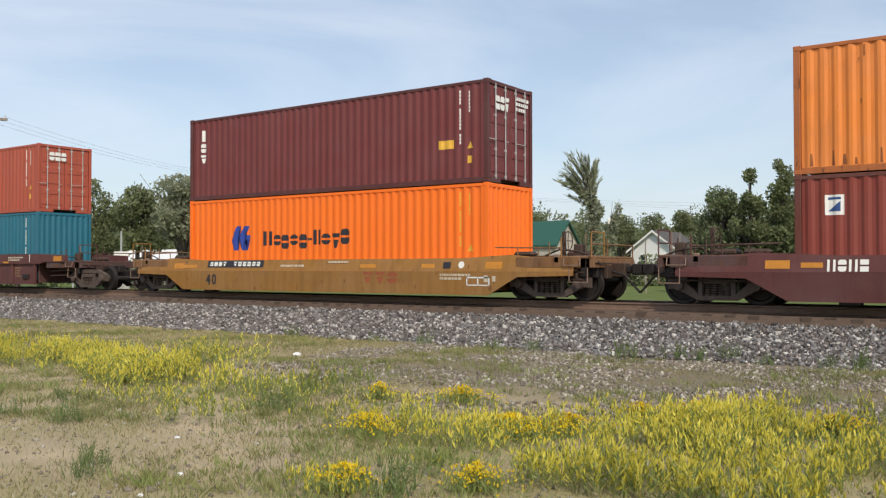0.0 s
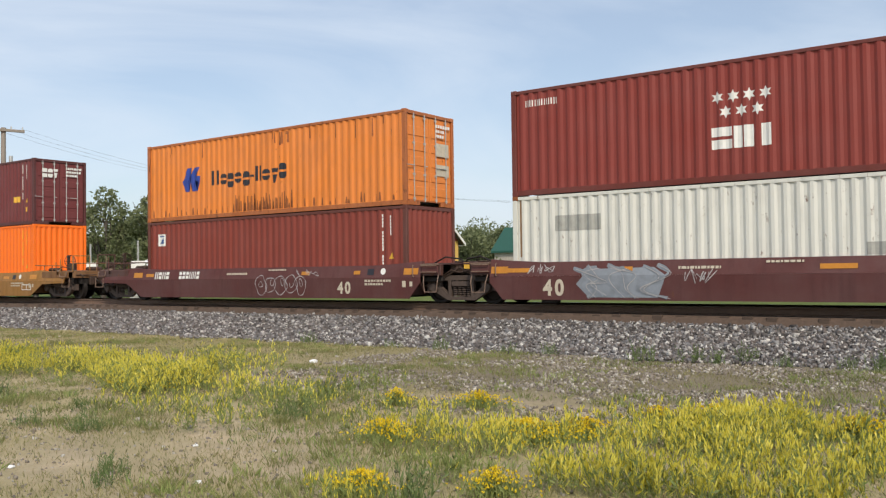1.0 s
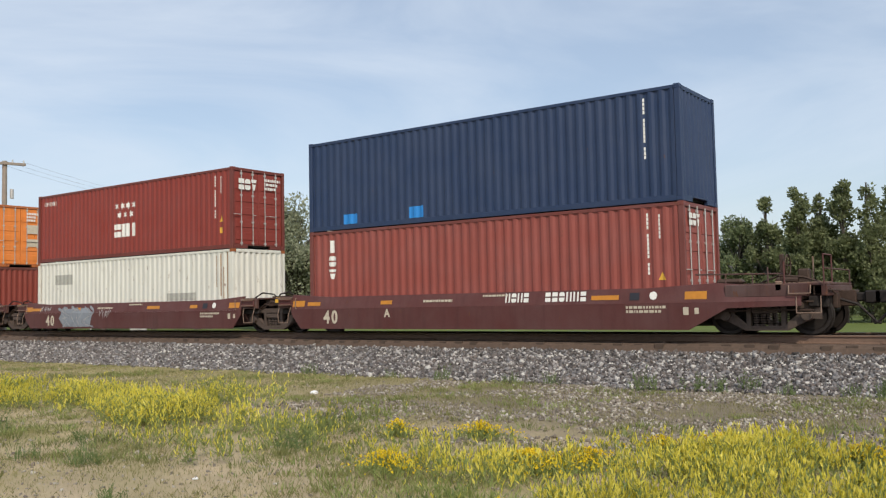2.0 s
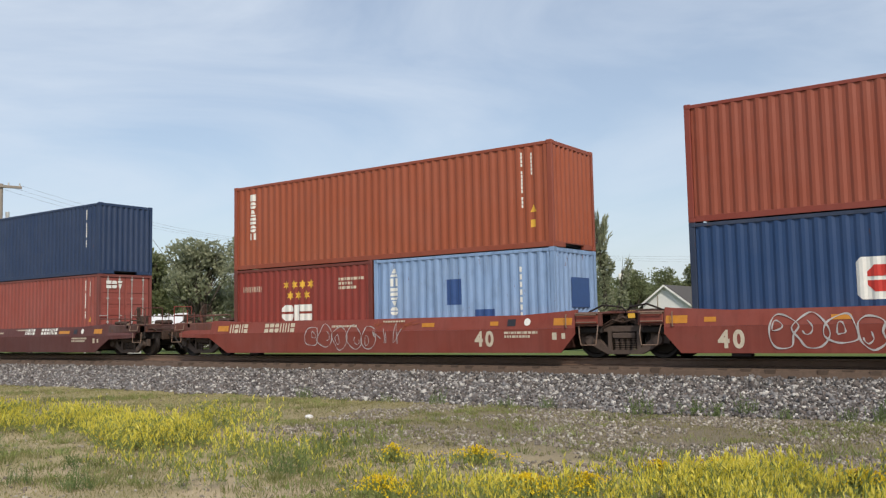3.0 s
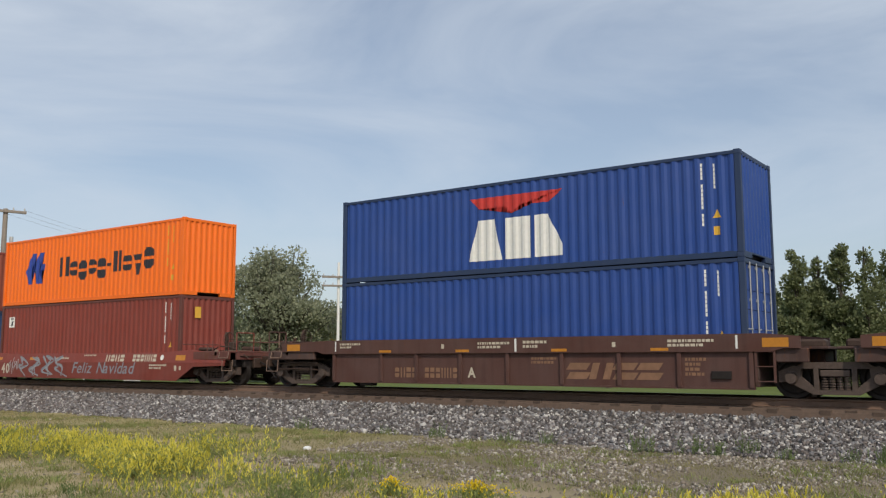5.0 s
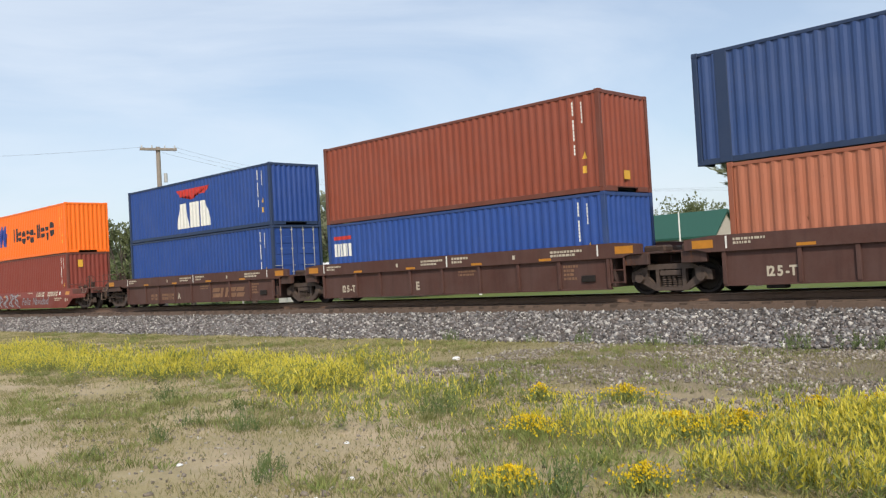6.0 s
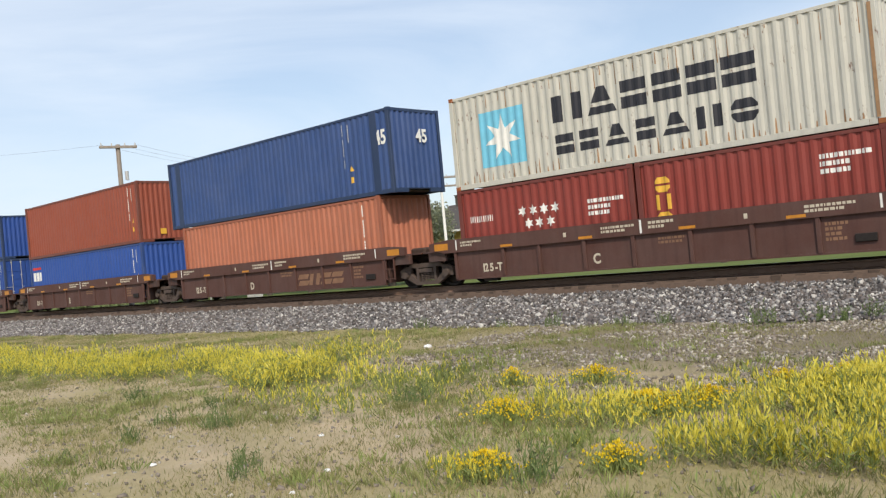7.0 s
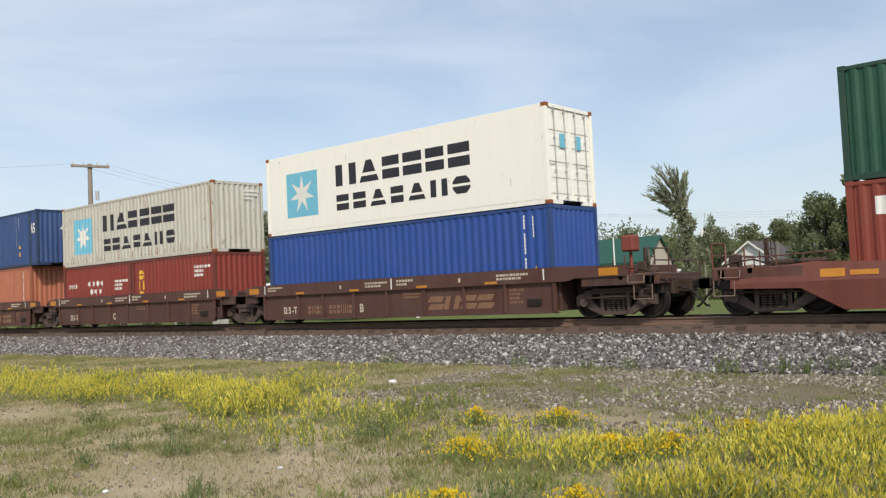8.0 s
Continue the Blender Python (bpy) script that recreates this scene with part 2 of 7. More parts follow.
RUSTY = (0.12, 0.045, 0.018)
MAT = {
    "maroon": paint("maroon_paint", (0.150, 0.032, 0.032), 0.3, 0.2),
    "orange": paint("orange_paint", (0.88, 0.168, 0.012), 0.12, 0.08, 0.42),
    "old_orange": paint("old_orange_paint", (0.72, 0.22, 0.035), 0.55, 0.35),
    "brown": paint("brown_paint", (0.215, 0.041, 0.027), 0.3, 0.15),
    "red_brown": paint("red_brown_paint", (0.225, 0.036, 0.026), 0.25, 0.15),
    "rose": paint("rose_brown_paint", (0.26, 0.062, 0.048), 0.45, 0.2),
    "rust_red": paint("rust_red_paint", (0.30, 0.075, 0.034), 0.3, 0.15),
    "salmon": paint("salmon_paint", (0.42, 0.145, 0.080), 0.45, 0.35),
    "white": paint("white_paint", (0.66, 0.66, 0.60), 0.45, 0.55),
    "clean_white": paint("clean_white_paint", (0.86, 0.85, 0.79), 0.12, 0.25),
    "grey_white": paint("grey_white_paint", (0.52, 0.51, 0.45), 0.5, 0.6),
    "navy": paint("navy_paint", (0.018, 0.038, 0.095), 0.3, 0.15),
    "cma_blue": paint("deep_blue_paint", (0.016, 0.050, 0.14), 0.3, 0.2),
    "blue": paint("blue_paint", (0.017, 0.060, 0.26), 0.3, 0.15),
    "bright_blue": paint("bright_blue_paint", (0.022, 0.072, 0.30), 0.25, 0.12),
    "pale_blue": paint("pale_blue_paint", (0.22, 0.34, 0.56), 1.0, 0.45),
    "teal": paint("teal_paint", (0.015, 0.13, 0.19), 0.3, 0.15),
    "red": paint("red_paint", (0.215, 0.043, 0.026), 0.3, 0.2),
    "vermilion": paint("vermilion_paint", (0.36, 0.075, 0.042), 0.35, 0.25),
    "green": paint("green_paint", (0.011, 0.072, 0.040), 0.3, 0.15),
    "car_maroon": paint("car_maroon_paint", (0.092, 0.026, 0.023), 0.5, 0.35, 0.6),
    "car_red": paint("car_red_paint", (0.20, 0.037, 0.023), 0.5, 0.35, 0.6),
    "car_rust": paint("car_rust_paint", (0.15, 0.042, 0.027), 0.5, 0.4, 0.6),
    "car_yellow": paint("car_yellow_paint", (0.275, 0.128, 0.022), 0.7, 0.6, 0.6),
    "car_brown": paint("car_brown_paint", (0.085, 0.035, 0.026), 0.5, 0.3, 0.65),
    "steel": plain("weathered_steel", (0.085, 0.052, 0.038), 0.7, 0.3, 0.5),
    "dark": plain("oily_cast_steel", (0.028, 0.021, 0.018), 0.65, 0.3, 0.5),
    "frame_steel": plain("dusty_cast_steel", (0.12, 0.086, 0.070), 0.75, 0.2, 0.45),
    "gasket": plain("dark_frame_paint", (0.035, 0.033, 0.036), 0.6),
    "galv": plain("galvanised_rod", (0.55, 0.55, 0.53), 0.45, 0.5, 0.2),
    "white_mark": plain("white_marking", (0.78, 0.78, 0.74), 0.55, 0, 0.15, 8),
    "cream_mark": plain("cream_marking", (0.62, 0.55, 0.43), 0.6, 0, 0.3, 8),
    "blue_mark": plain("blue_marking", (0.025, 0.06, 0.34), 0.5, 0, 0.2, 5),
    "black_mark": plain("dark_marking", (0.022, 0.022, 0.030), 0.5, 0, 0.3, 5),
    "brown_mark": plain("faded_red_marking", (0.34, 0.09, 0.035), 0.6, 0, 0.3, 5),
    "red_mark": plain("red_marking", (0.55, 0.035, 0.025), 0.5, 0, 0.2, 5),
    "sky_mark": plain("light_blue_marking", (0.17, 0.52, 0.70), 0.5, 0, 0.15, 5),
    "patch_mark": plain("bright_blue_patch", (0.02, 0.24, 0.66), 0.5, 0, 0.15, 5),
    "navy_mark": plain("dark_blue_patch", (0.03, 0.08, 0.25), 0.5, 0, 0.2, 5),
    "yellow_mark": plain("yellow_marking", (0.78, 0.45, 0.05), 0.5, 0, 0.2, 6),
    "reflector": plain("amber_reflector", (0.58, 0.235, 0.02), 0.4, 0, 0.3, 6),
    "ghost_mark": plain("faded_tan_marking", (0.28, 0.15, 0.085), 0.7, 0, 0.4, 5),
    "spray_pale": plain("pale_spray_paint", (0.52, 0.50, 0.50), 0.6, 0, 0.4, 4),
    "spray_blue": plain("blue_grey_spray_paint", (0.29, 0.32, 0.36), 0.6, 0, 0.4, 4),
    "spray_tan": plain("tan_spray_paint", (0.50, 0.24, 0.09), 0.6, 0, 0.4, 4),
    "stain": plain("dark_rust_stain", (0.36, 0.115, 0.034), 0.8, 0, 0.6, 6),
    "stain_tan": plain("tan_rust_stain", (0.42, 0.25, 0.13), 0.8, 0, 0.5, 6),
    "grey_stain": plain("grey_overpaint", (0.42, 0.42, 0.38), 0.7, 0, 0.3, 6),
    "dull_blue": paint("dull_blue_paint", (0.030, 0.068, 0.20), 0.4, 0.2),
    "brown_red": paint("brown_red_paint", (0.255, 0.060, 0.032), 0.3, 0.2),
    "grab_paint": plain("worn_grab_iron_paint", (0.25, 0.165, 0.12), 0.6, 0, 0.4, 8),
    "old_orange_frame": paint("rusty_orange_frame", (0.40, 0.12, 0.03), 0.6, 0.8),
    "hill": plain("wooded_hill", (0.115, 0.145, 0.06), 0.95, 0, 0.55, 0.5),
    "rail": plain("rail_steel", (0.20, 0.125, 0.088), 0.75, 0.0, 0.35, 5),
    "rail_head": plain("polished_rail_head", (0.35, 0.33, 0.31), 0.3, 0.9, 0.2, 5),
    "tie": plain("creosoted_wood", (0.105, 0.070, 0.050), 0.85, 0, 0.5, 6),
    "ballast_bed": plain("ballast_bed", (0.15, 0.14, 0.13), 0.95, 0, 0.6, 16),
    "oily_bed": plain("oily_ballast", (0.12, 0.08, 0.058), 0.9, 0, 0.4, 14),
    "stone": stone_mat("ballast_stone", (0.035, 0.031, 0.030), (0.10, 0.088, 0.084), (0.18, 0.15, 0.135), (0.165, 0.165, 0.175), (0.30, 0.285, 0.275), (0.64, 0.62, 0.58)),
    "pebble": stone_mat("pebble_stone", (0.13, 0.11, 0.088), (0.21, 0.175, 0.14), (0.27, 0.235, 0.195), (0.52, 0.485, 0.42)),
    "ground": ground_mat(),
    "grass": leafy("dry_grass", (0.20, 0.20, 0.075), (0.38, 0.33, 0.16), 0.3),
    "tuft": leafy("olive_grass", (0.17, 0.20, 0.065), (0.33, 0.32, 0.13), 0.35),
    "weed": leafy("weed_green", (0.22, 0.29, 0.09), (0.40, 0.43, 0.16), 0.42),
    "weed_dark": leafy("dark_weed_green", (0.12, 0.18, 0.06), (0.22, 0.27, 0.11), 0.3),
    "bloom_lime": leafy("lime_blossom", (0.72, 0.65, 0.07), (0.90, 0.81, 0.22), 0.45),
    "bloom_gold": leafy("golden_blossom", (0.85, 0.62, 0.02), (0.88, 0.70, 0.05), 0.25),
    "leaf_mid": leafy("tree_leaf", (0.17, 0.20, 0.095), (0.26, 0.285, 0.145), 0.45),
    "leaf_grey": leafy("willow_leaf", (0.27, 0.295, 0.19), (0.40, 0.415, 0.275), 0.45),
    "leaf_dark": leafy("dark_tree_leaf", (0.13, 0.165, 0.08), (0.22, 0.255, 0.125), 0.42),
    "bark": plain("tree_bark", (0.10, 0.085, 0.068), 0.9, 0, 0.4, 6),
    "pole_wood": plain("weathered_pole_wood", (0.30, 0.26, 0.22), 0.85, 0, 0.3, 5),
    "yellow_siding": plain("yellow_clapboard", (0.68, 0.43, 0.11), 0.7, 0, 0.15, 3),
    "tan_siding": plain("tan_metal_siding", (0.47, 0.42, 0.36), 0.7, 0, 0.12, 3),
    "white_siding": plain("white_siding", (0.72, 0.72, 0.72), 0.7, 0, 0.1, 3),
    "dark_roof": plain("dark_grey_shingle", (0.085, 0.078, 0.075), 0.9, 0, 0.3, 10),
    "green_roof": plain("green_metal_roof", (0.018, 0.085, 0.06), 0.5, 0, 0.15, 3),
    "gable_red": plain("red_gable_board", (0.24, 0.035, 0.03), 0.7, 0, 0.2, 4),
    "trim_white": plain("white_trim", (0.78, 0.77, 0.74), 0.6, 0, 0.1, 4),
    "glass": plain("dark_window_glass", (0.03, 0.035, 0.04), 0.12, 0, 0.2, 2),
}

# darker, rustier frames for the brown boxes
for k, c in (("maroon", (0.085, 0.022, 0.021)), ("brown", (0.115, 0.032, 0.022)), ("red_brown", (0.14, 0.028, 0.02)), ("rust_red", (0.19, 0.052, 0.026)), ("brown_red", (0.15, 0.042, 0.025)), ("rose", (0.16, 0.042, 0.034)), ("salmon", (0.30, 0.095, 0.05)), ("cma_blue", (0.022, 0.036, 0.075)), ("bright_blue", (0.020, 0.055, 0.19)), ("green", (0.012, 0.05, 0.032))):
    MAT[k + "_frame"] = paint(k + "_frame_paint", c, 0.5, 0.5)

# grimy, rust-stained paint at the wagons' ends
for k, c in (("car_maroon", (0.070, 0.027, 0.022)), ("car_red", (0.115, 0.032, 0.022)), ("car_yellow", (0.19, 0.088, 0.028)), ("car_brown", (0.062, 0.028, 0.021)), ("car_rust", (0.095, 0.032, 0.022))):
    MAT[k + "_end"] = paint(k + "_end_paint", c, 0.9, 0.9, 0.65)

# ---- mesh helpers ----


def mesh_of(name, verts, faces, mat=None, smooth=False):
    me = bpy.data.meshes.new(name)
    me.from_pydata(verts, [], faces)
    if mat:
        me.materials.append(mat)
    if smooth:
        me.polygons.foreach_set("use_smooth", [True] * len(me.polygons))
    me.update()
    return me


def part(name, bm, material, parent, label=""):
    """Link a bmesh (or a mesh) as one mesh object under a thing or part."""
    if isinstance(bm, bmesh.types.BMesh):
        me = bpy.data.meshes.new(name)
        bmesh.ops.recalc_face_normals(bm, faces=bm.faces)
        bm.to_mesh(me)
        bm.free()
        if material:
            me.materials.append(material)
    else:
        me = bm
    ob = new(name, me)
    ob.parent = parent
    if label:
        tagged(ob, label)
    return ob


def thing(name, label, category, m=None, group="", kind=""):
    ob = new(name)
    ob.empty_display_size = 0.2
    tagged(ob, label, category, group, kind)
    if m is not None:
        ob.matrix_basis = m
    return ob


def box(bm, x0, x1, y0, y1, z0, z1, bevel=0.0):
    r = bmesh.ops.create_cube(bm, size=1)
    vs = r["verts"]
    for v in vs:
        v.co = Vector(((x0 + x1) / 2 + v.co.x * (x1 - x0), (y0 + y1) / 2 + v.co.y * (y1 - y0), (z0 + z1) / 2 + v.co.z * (z1 - z0)))
    if bevel:
        es = list({e for v in vs for e in v.link_edges})
        bmesh.ops.bevel(bm, geom=es, offset=bevel, segments=1, affect="EDGES")
    return bm


def boxes(*rows, bevel=0.0):
    bm = bmesh.new()
    for r in rows:
        box(bm, *r, bevel=bevel)
    return bm


def rod(bm, a, b, r=0.012, n=6):
    """A round bar from a to b."""
    a, b = Vector(a), Vector(b)
    d = b - a
    m = Matrix.Translation((a + b) / 2) @ d.to_track_quat("Z", "Y").to_matrix().to_4x4()
    bmesh.ops.create_cone(bm, cap_ends=True, segments=n, radius1=r, radius2=r, depth=d.length, matrix=m)
    return bm


def bent_rod(bm, pts, r=0.012, n=6):
    for a, b in zip(pts, pts[1:]):
        rod(bm, a, b, r, n)
    return bm


def slab(bm, pts, y0, y1):
    """A polygon in x and z, made thick from y0 to y1."""
    a = [bm.verts.new((x, y0, z)) for x, z in pts]
    b = [bm.verts.new((x, y1, z)) for x, z in pts]
    bm.faces.new(a)
    bm.faces.new(list(reversed(b)))
    k = len(pts)
    for i in range(k):
        bm.faces.new((a[i], b[i], b[(i + 1) % k], a[(i + 1) % k]))
    return bm

# ---- the ground, the track ----
GROUND = -0.90


def sheet(name, xs, ys, height, mat):
    verts = [(x, y, height(x, y)) for y in ys for x in xs]
    k = len(xs)
    faces = [(j * k + i, j * k + i + 1, (j + 1) * k + i + 1, (j + 1) * k + i) for j in range(len(ys) - 1) for i in range(k - 1)]
    return new(name, mesh_of(name, verts, faces, mat, True))


def lie(x, y):
    """Height of the ground: a flat verge, a low rise near the weeds, level beyond."""
    if y > 8 or y < -30 or abs(x + 15) > 45:
        return GROUND
    k = 0.05 * noise.noise((x * 0.35, y * 0.35, 0)) + 0.03 * noise.noise((x * 1.1, y * 1.1, 4))
    return GROUND + k


fine_x = [-60 + 0.5 * i for i in range(141)]
fine_y = [-30 + 0.4 * i for i in range(96)]
ground = sheet("ground", [-3000, -900, -300, -120] + fine_x + [60, 300, 900, 3000], [-3000, -600, -120, -50] + fine_y + [20, 60, 200, 900, 3000], lie, MAT["ground"])
tagged(ground, "sandy verge with thin grass, mown grass beyond the track", "ground", kind="structure")

# ballast bank: crown under the ties, sloping shoulders
bank_profile = [(-4.7, GROUND - 0.06), (-4.0, -0.82), (-2.0, -0.53), (-1.45, -0.405), (-1.32, -0.385), (1.30, -0.42), (1.9, -0.50), (3.4, GROUND - 0.06)]


def bank_height(y):
    for (a, za), (b, zb) in zip(bank_profile, bank_profile[1:]):
        if a <= y <= b:
            return za + (zb - za) * (y - a) / (b - a)
    return GROUND


bank_xs = [-1500, -600, -250] + [-120 + 2 * i for i in range(76)] + [120, 600]
bank = new("ballast_bank", mesh_of("ballast_bank", [(x, y, z) for y, z in bank_profile for x in bank_xs],
           [(j * len(bank_xs) + i, j * len(bank_xs) + i + 1, (j + 1) * len(bank_xs) + i + 1, (j + 1) * len(bank_xs) + i) for j in range(len(bank_profile) - 1) for i in range(len(bank_xs) - 1)], MAT["ballast_bed"]))
tagged(bank, "grey crushed-stone ballast bank under the track", "ballast", kind="structure")

CUBE = np.array([(x, y, z) for x in (-1, 1) for y in (-1, 1) for z in (-1, 1)], float)
CUBE_TRIS = np.array([(0, 1, 3), (0, 3, 2), (4, 6, 7), (4, 7, 5), (0, 4, 5), (0, 5, 1), (2, 3, 7), (2, 7, 6), (0, 2, 6), (0, 6, 4), (1, 5, 7), (1, 7, 3)])


def scatter_rocks(name, places, mat, label, category, seed=5):
    """Many sharp broken stones in one mesh. places: x, y, z, radius."""
    rng = np.random.default_rng(seed)
    P = np.array(places, float)
    n = len(P)
    q = CUBE[None] * rng.uniform(0.40, 1.0, (n, 8, 3)) * (P[:, 3, None] * np.stack((rng.uniform(0.9, 1.6, n), rng.uniform(0.7, 1.1, n), rng.uniform(0.45, 0.9, n)), 1))[:, None]
    turn = rng.normal(size=(n, 4))
    turn /= np.linalg.norm(turn, axis=1, keepdims=True)
    w, u = turn[:, None, :1], turn[:, None, 1:] * np.ones((1, 8, 1))
    t = 2 * np.cross(u, q)
    q = q + w * t + np.cross(u, t)
    V = (q + P[:, None, :3]).reshape(-1, 3)
    F = (CUBE_TRIS[None] + 8 * np.arange(n)[:, None, None]).reshape(-1, 3)
    me = bpy.data.meshes.new(name)
    me.vertices.add(len(V))
    me.vertices.foreach_set("co", V.ravel())
    me.loops.add(F.size)
    me.loops.foreach_set("vertex_index", F.ravel().astype(np.int32))
    me.polygons.add(len(F))
    me.polygons.foreach_set("loop_start", np.arange(0, F.size, 3, dtype=np.int32))
    me.update()
    me.materials.append(mat)
    return tagged(new(name, me), label, category, kind="stuff")


rng = np.random.default_rng(11)
places = []
for _ in range(68000):
    x = rng.uniform(0, 1) ** 1.35 * -72 + 8
    y = rng.uniform(-5.2, -1.335)
    r = rng.uniform(0.018, 0.038) if rng.random() < 0.85 else rng.uniform(0.038, 0.062)
    foot = -4.35 + 0.35 * noise.noise((x * 0.6, 0, 8.0)) + 0.2 * noise.noise((x * 2.3, 0, 1.0))
    if y < foot and rng.random() < (foot - y) / 0.55:
        continue
    places.append((x, y, max(bank_height(y), GROUND if y < -4.2 else -9) + r * 0.3, r))
scatter_rocks("ballast_stones", places, MAT["stone"], "loose grey and white crushed ballast stones", "ballast")
places = []
for _ in range(6500):
    y = -19.5 + rng.uniform(0, 1) ** 1.2 * 14.5
    x = rng.uniform(-30, 3) * (y + 21.5) / 12
    r = rng.uniform(0.008, 0.022) if rng.random() < 0.96 else rng.uniform(0.022, 0.04)
    places.append((x, y, lie(x, y) + r * 0.2, r))
for _ in range(30000):
    y = -12.4 + rng.uniform(0, 1) ** 0.7 * 7.6
    x = rng.uniform(-12.5, 4)
    if noise.noise((x * 0.55, y * 0.8, 5.0)) < -0.05 - 0.25 * min(1, (x + 12.5) / 6) + 0.25 * rng.random():
        continue
    r = 0.010 + 0.030 * rng.random() ** 2
    places.append((x, y, lie(x, y) + r * 0.2, r))
scatter_rocks("gravel", places, MAT["pebble"], "small grey and pale stones scattered over the dirt", "gravel", 8)

# brown oily crown between and beside the rails
crown = new("track_bed", mesh_of("track_bed", [(x, y, z) for y, z in ((-1.40, -0.44), (-1.31, -0.26), (-1.22, -0.196), (-0.9, -0.188), (0.9, -0.188), (1.40, -0.43)) for x in bank_xs],
            [(j * len(bank_xs) + i, j * len(bank_xs) + i + 1, (j + 1) * len(bank_xs) + i + 1, (j + 1) * len(bank_xs) + i) for j in range(5) for i in range(len(bank_xs) - 1)], MAT["oily_bed"]))
tagged(crown, "brown oil-stained fines packed between the ties", "track bed", kind="structure")

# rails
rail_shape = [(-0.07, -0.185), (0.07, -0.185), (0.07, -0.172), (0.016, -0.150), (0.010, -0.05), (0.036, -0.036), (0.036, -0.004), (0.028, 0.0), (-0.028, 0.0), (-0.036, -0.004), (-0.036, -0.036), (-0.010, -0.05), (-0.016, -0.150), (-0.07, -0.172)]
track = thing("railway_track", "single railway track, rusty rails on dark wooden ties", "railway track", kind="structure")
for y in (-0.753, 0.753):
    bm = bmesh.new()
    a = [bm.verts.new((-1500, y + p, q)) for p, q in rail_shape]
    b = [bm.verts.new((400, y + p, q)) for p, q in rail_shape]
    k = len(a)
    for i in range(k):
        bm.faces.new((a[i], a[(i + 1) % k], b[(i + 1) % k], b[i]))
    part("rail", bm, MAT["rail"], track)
    part("rail_head", boxes((-1500, 400, y - 0.024, y + 0.024, 0.0005, 0.002)), MAT["rail_head"], track, "worn bright running surface")

rr = random.Random(3)
tie_bm = boxes((-0.115, 0.115, -1.30, 1.30, -0.36, -0.19), bevel=0.012)
tie_me = bpy.data.meshes.new("tie")
tie_bm.to_mesh(tie_me)
tie_bm.free()
tie_me.materials.append(MAT["tie"])
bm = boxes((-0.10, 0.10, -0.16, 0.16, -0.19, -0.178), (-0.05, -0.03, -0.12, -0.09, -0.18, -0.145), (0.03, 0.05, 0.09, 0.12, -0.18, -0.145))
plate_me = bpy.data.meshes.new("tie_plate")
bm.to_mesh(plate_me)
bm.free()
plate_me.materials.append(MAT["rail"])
for i in range(150):
    tie = new("tie", tie_me)
    tie.parent = track
    tie.matrix_basis = pose(-66 + 0.53 * i + rr.uniform(-0.03, 0.03), rr.uniform(-0.05, 0.05), rr.uniform(-0.016, 0.004), 0, 0, rr.uniform(-1.2, 1.2))
    for y in (-0.753, 0.753):
        p = new("tie_plate", plate_me)
        p.parent = tie
        p.matrix_basis = pose(0, y, 0)
bm = bmesh.new()
for i in range(160):
    x = -66.5 - 0.53 * i
    box(bm, x - 0.115, x + 0.115, -1.3, 1.3, -0.36, -0.19)
tagged(part("far_ties", bm, MAT["tie"], track), kind="stuff")

# ---- containers ----
# Heights as they stand in this train: high-cube and standard boxes.
HIGH, STD = 2.81, 2.51
FLOOR = 0.36
HALF = 1.219
PITCH, DEEP = 0.278, 0.032


def profile(s, pitch=PITCH, deep=DEEP):
    """How far the corrugated sheet lies behind its outer flats at s along the wall."""
    q = (s / pitch) % 1.0
    if q < 0.26:
        return 0.0
    if q < 0.50:
        return deep * (q - 0.26) / 0.24
    if q < 0.76:
        return deep
    return deep * (1 - (q - 0.76) / 0.24)


def breaks(a, b, pitch=PITCH):
    out, k = [a], math.floor(a / pitch)
    while k * pitch < b:
        for q in (0, 0.26, 0.50, 0.76):
            s = (k + q) * pitch
            if a + 1e-4 < s < b - 1e-4:
                out.append(s)
        k += 1
    return out + [b]


def sheet_side(L, H, mat, near):
    y = -HALF + 0.018 if near else HALF - 0.018
    sg = 1 if near else -1
    ss = breaks(0.15, L - 0.15)
    verts = [(s, y + sg * profile(s), z) for z in (0.14, H - 0.10) for s in ss]
    k = len(ss)
    faces = [(i, i + 1, k + i + 1, k + i) if near else (i + 1, i, k + i, k + i + 1) for i in range(k - 1)]
    return mesh_of("side_panel", verts, faces, mat)


def sheet_end(x, H, mat, flip):
    ss = breaks(-HALF + 0.14, HALF - 0.14, 0.25)
    sg = -1 if flip else 1
    verts = [(x + sg * profile(s, 0.25, 0.045), s, z) for z in (0.15, H - 0.10) for s in ss]
    k = len(ss)
    faces = [(i, i + 1, k + i + 1, k + i) for i in range(k - 1)]
    return mesh_of("end_wall", verts, faces, mat)


def cast_mesh(mat):
    bm = boxes((-0.082, 0.082, -0.085, 0.085, -0.059, 0.059), bevel=0.012)
    box(bm, -0.03, 0.03, -0.088, -0.084, -0.035, 0.035)
    return bm


CACHE = {}


def cached(key, make):
    if key not in CACHE:
        CACHE[key] = make()
    return CACHE[key]


def bm_mesh(name, bm, mat):
    me = bpy.data.meshes.new(name)
    bmesh.ops.recalc_face_normals(bm, faces=bm.faces)
    bm.to_mesh(me)
    bm.free()
    me.materials.append(mat)
    return me


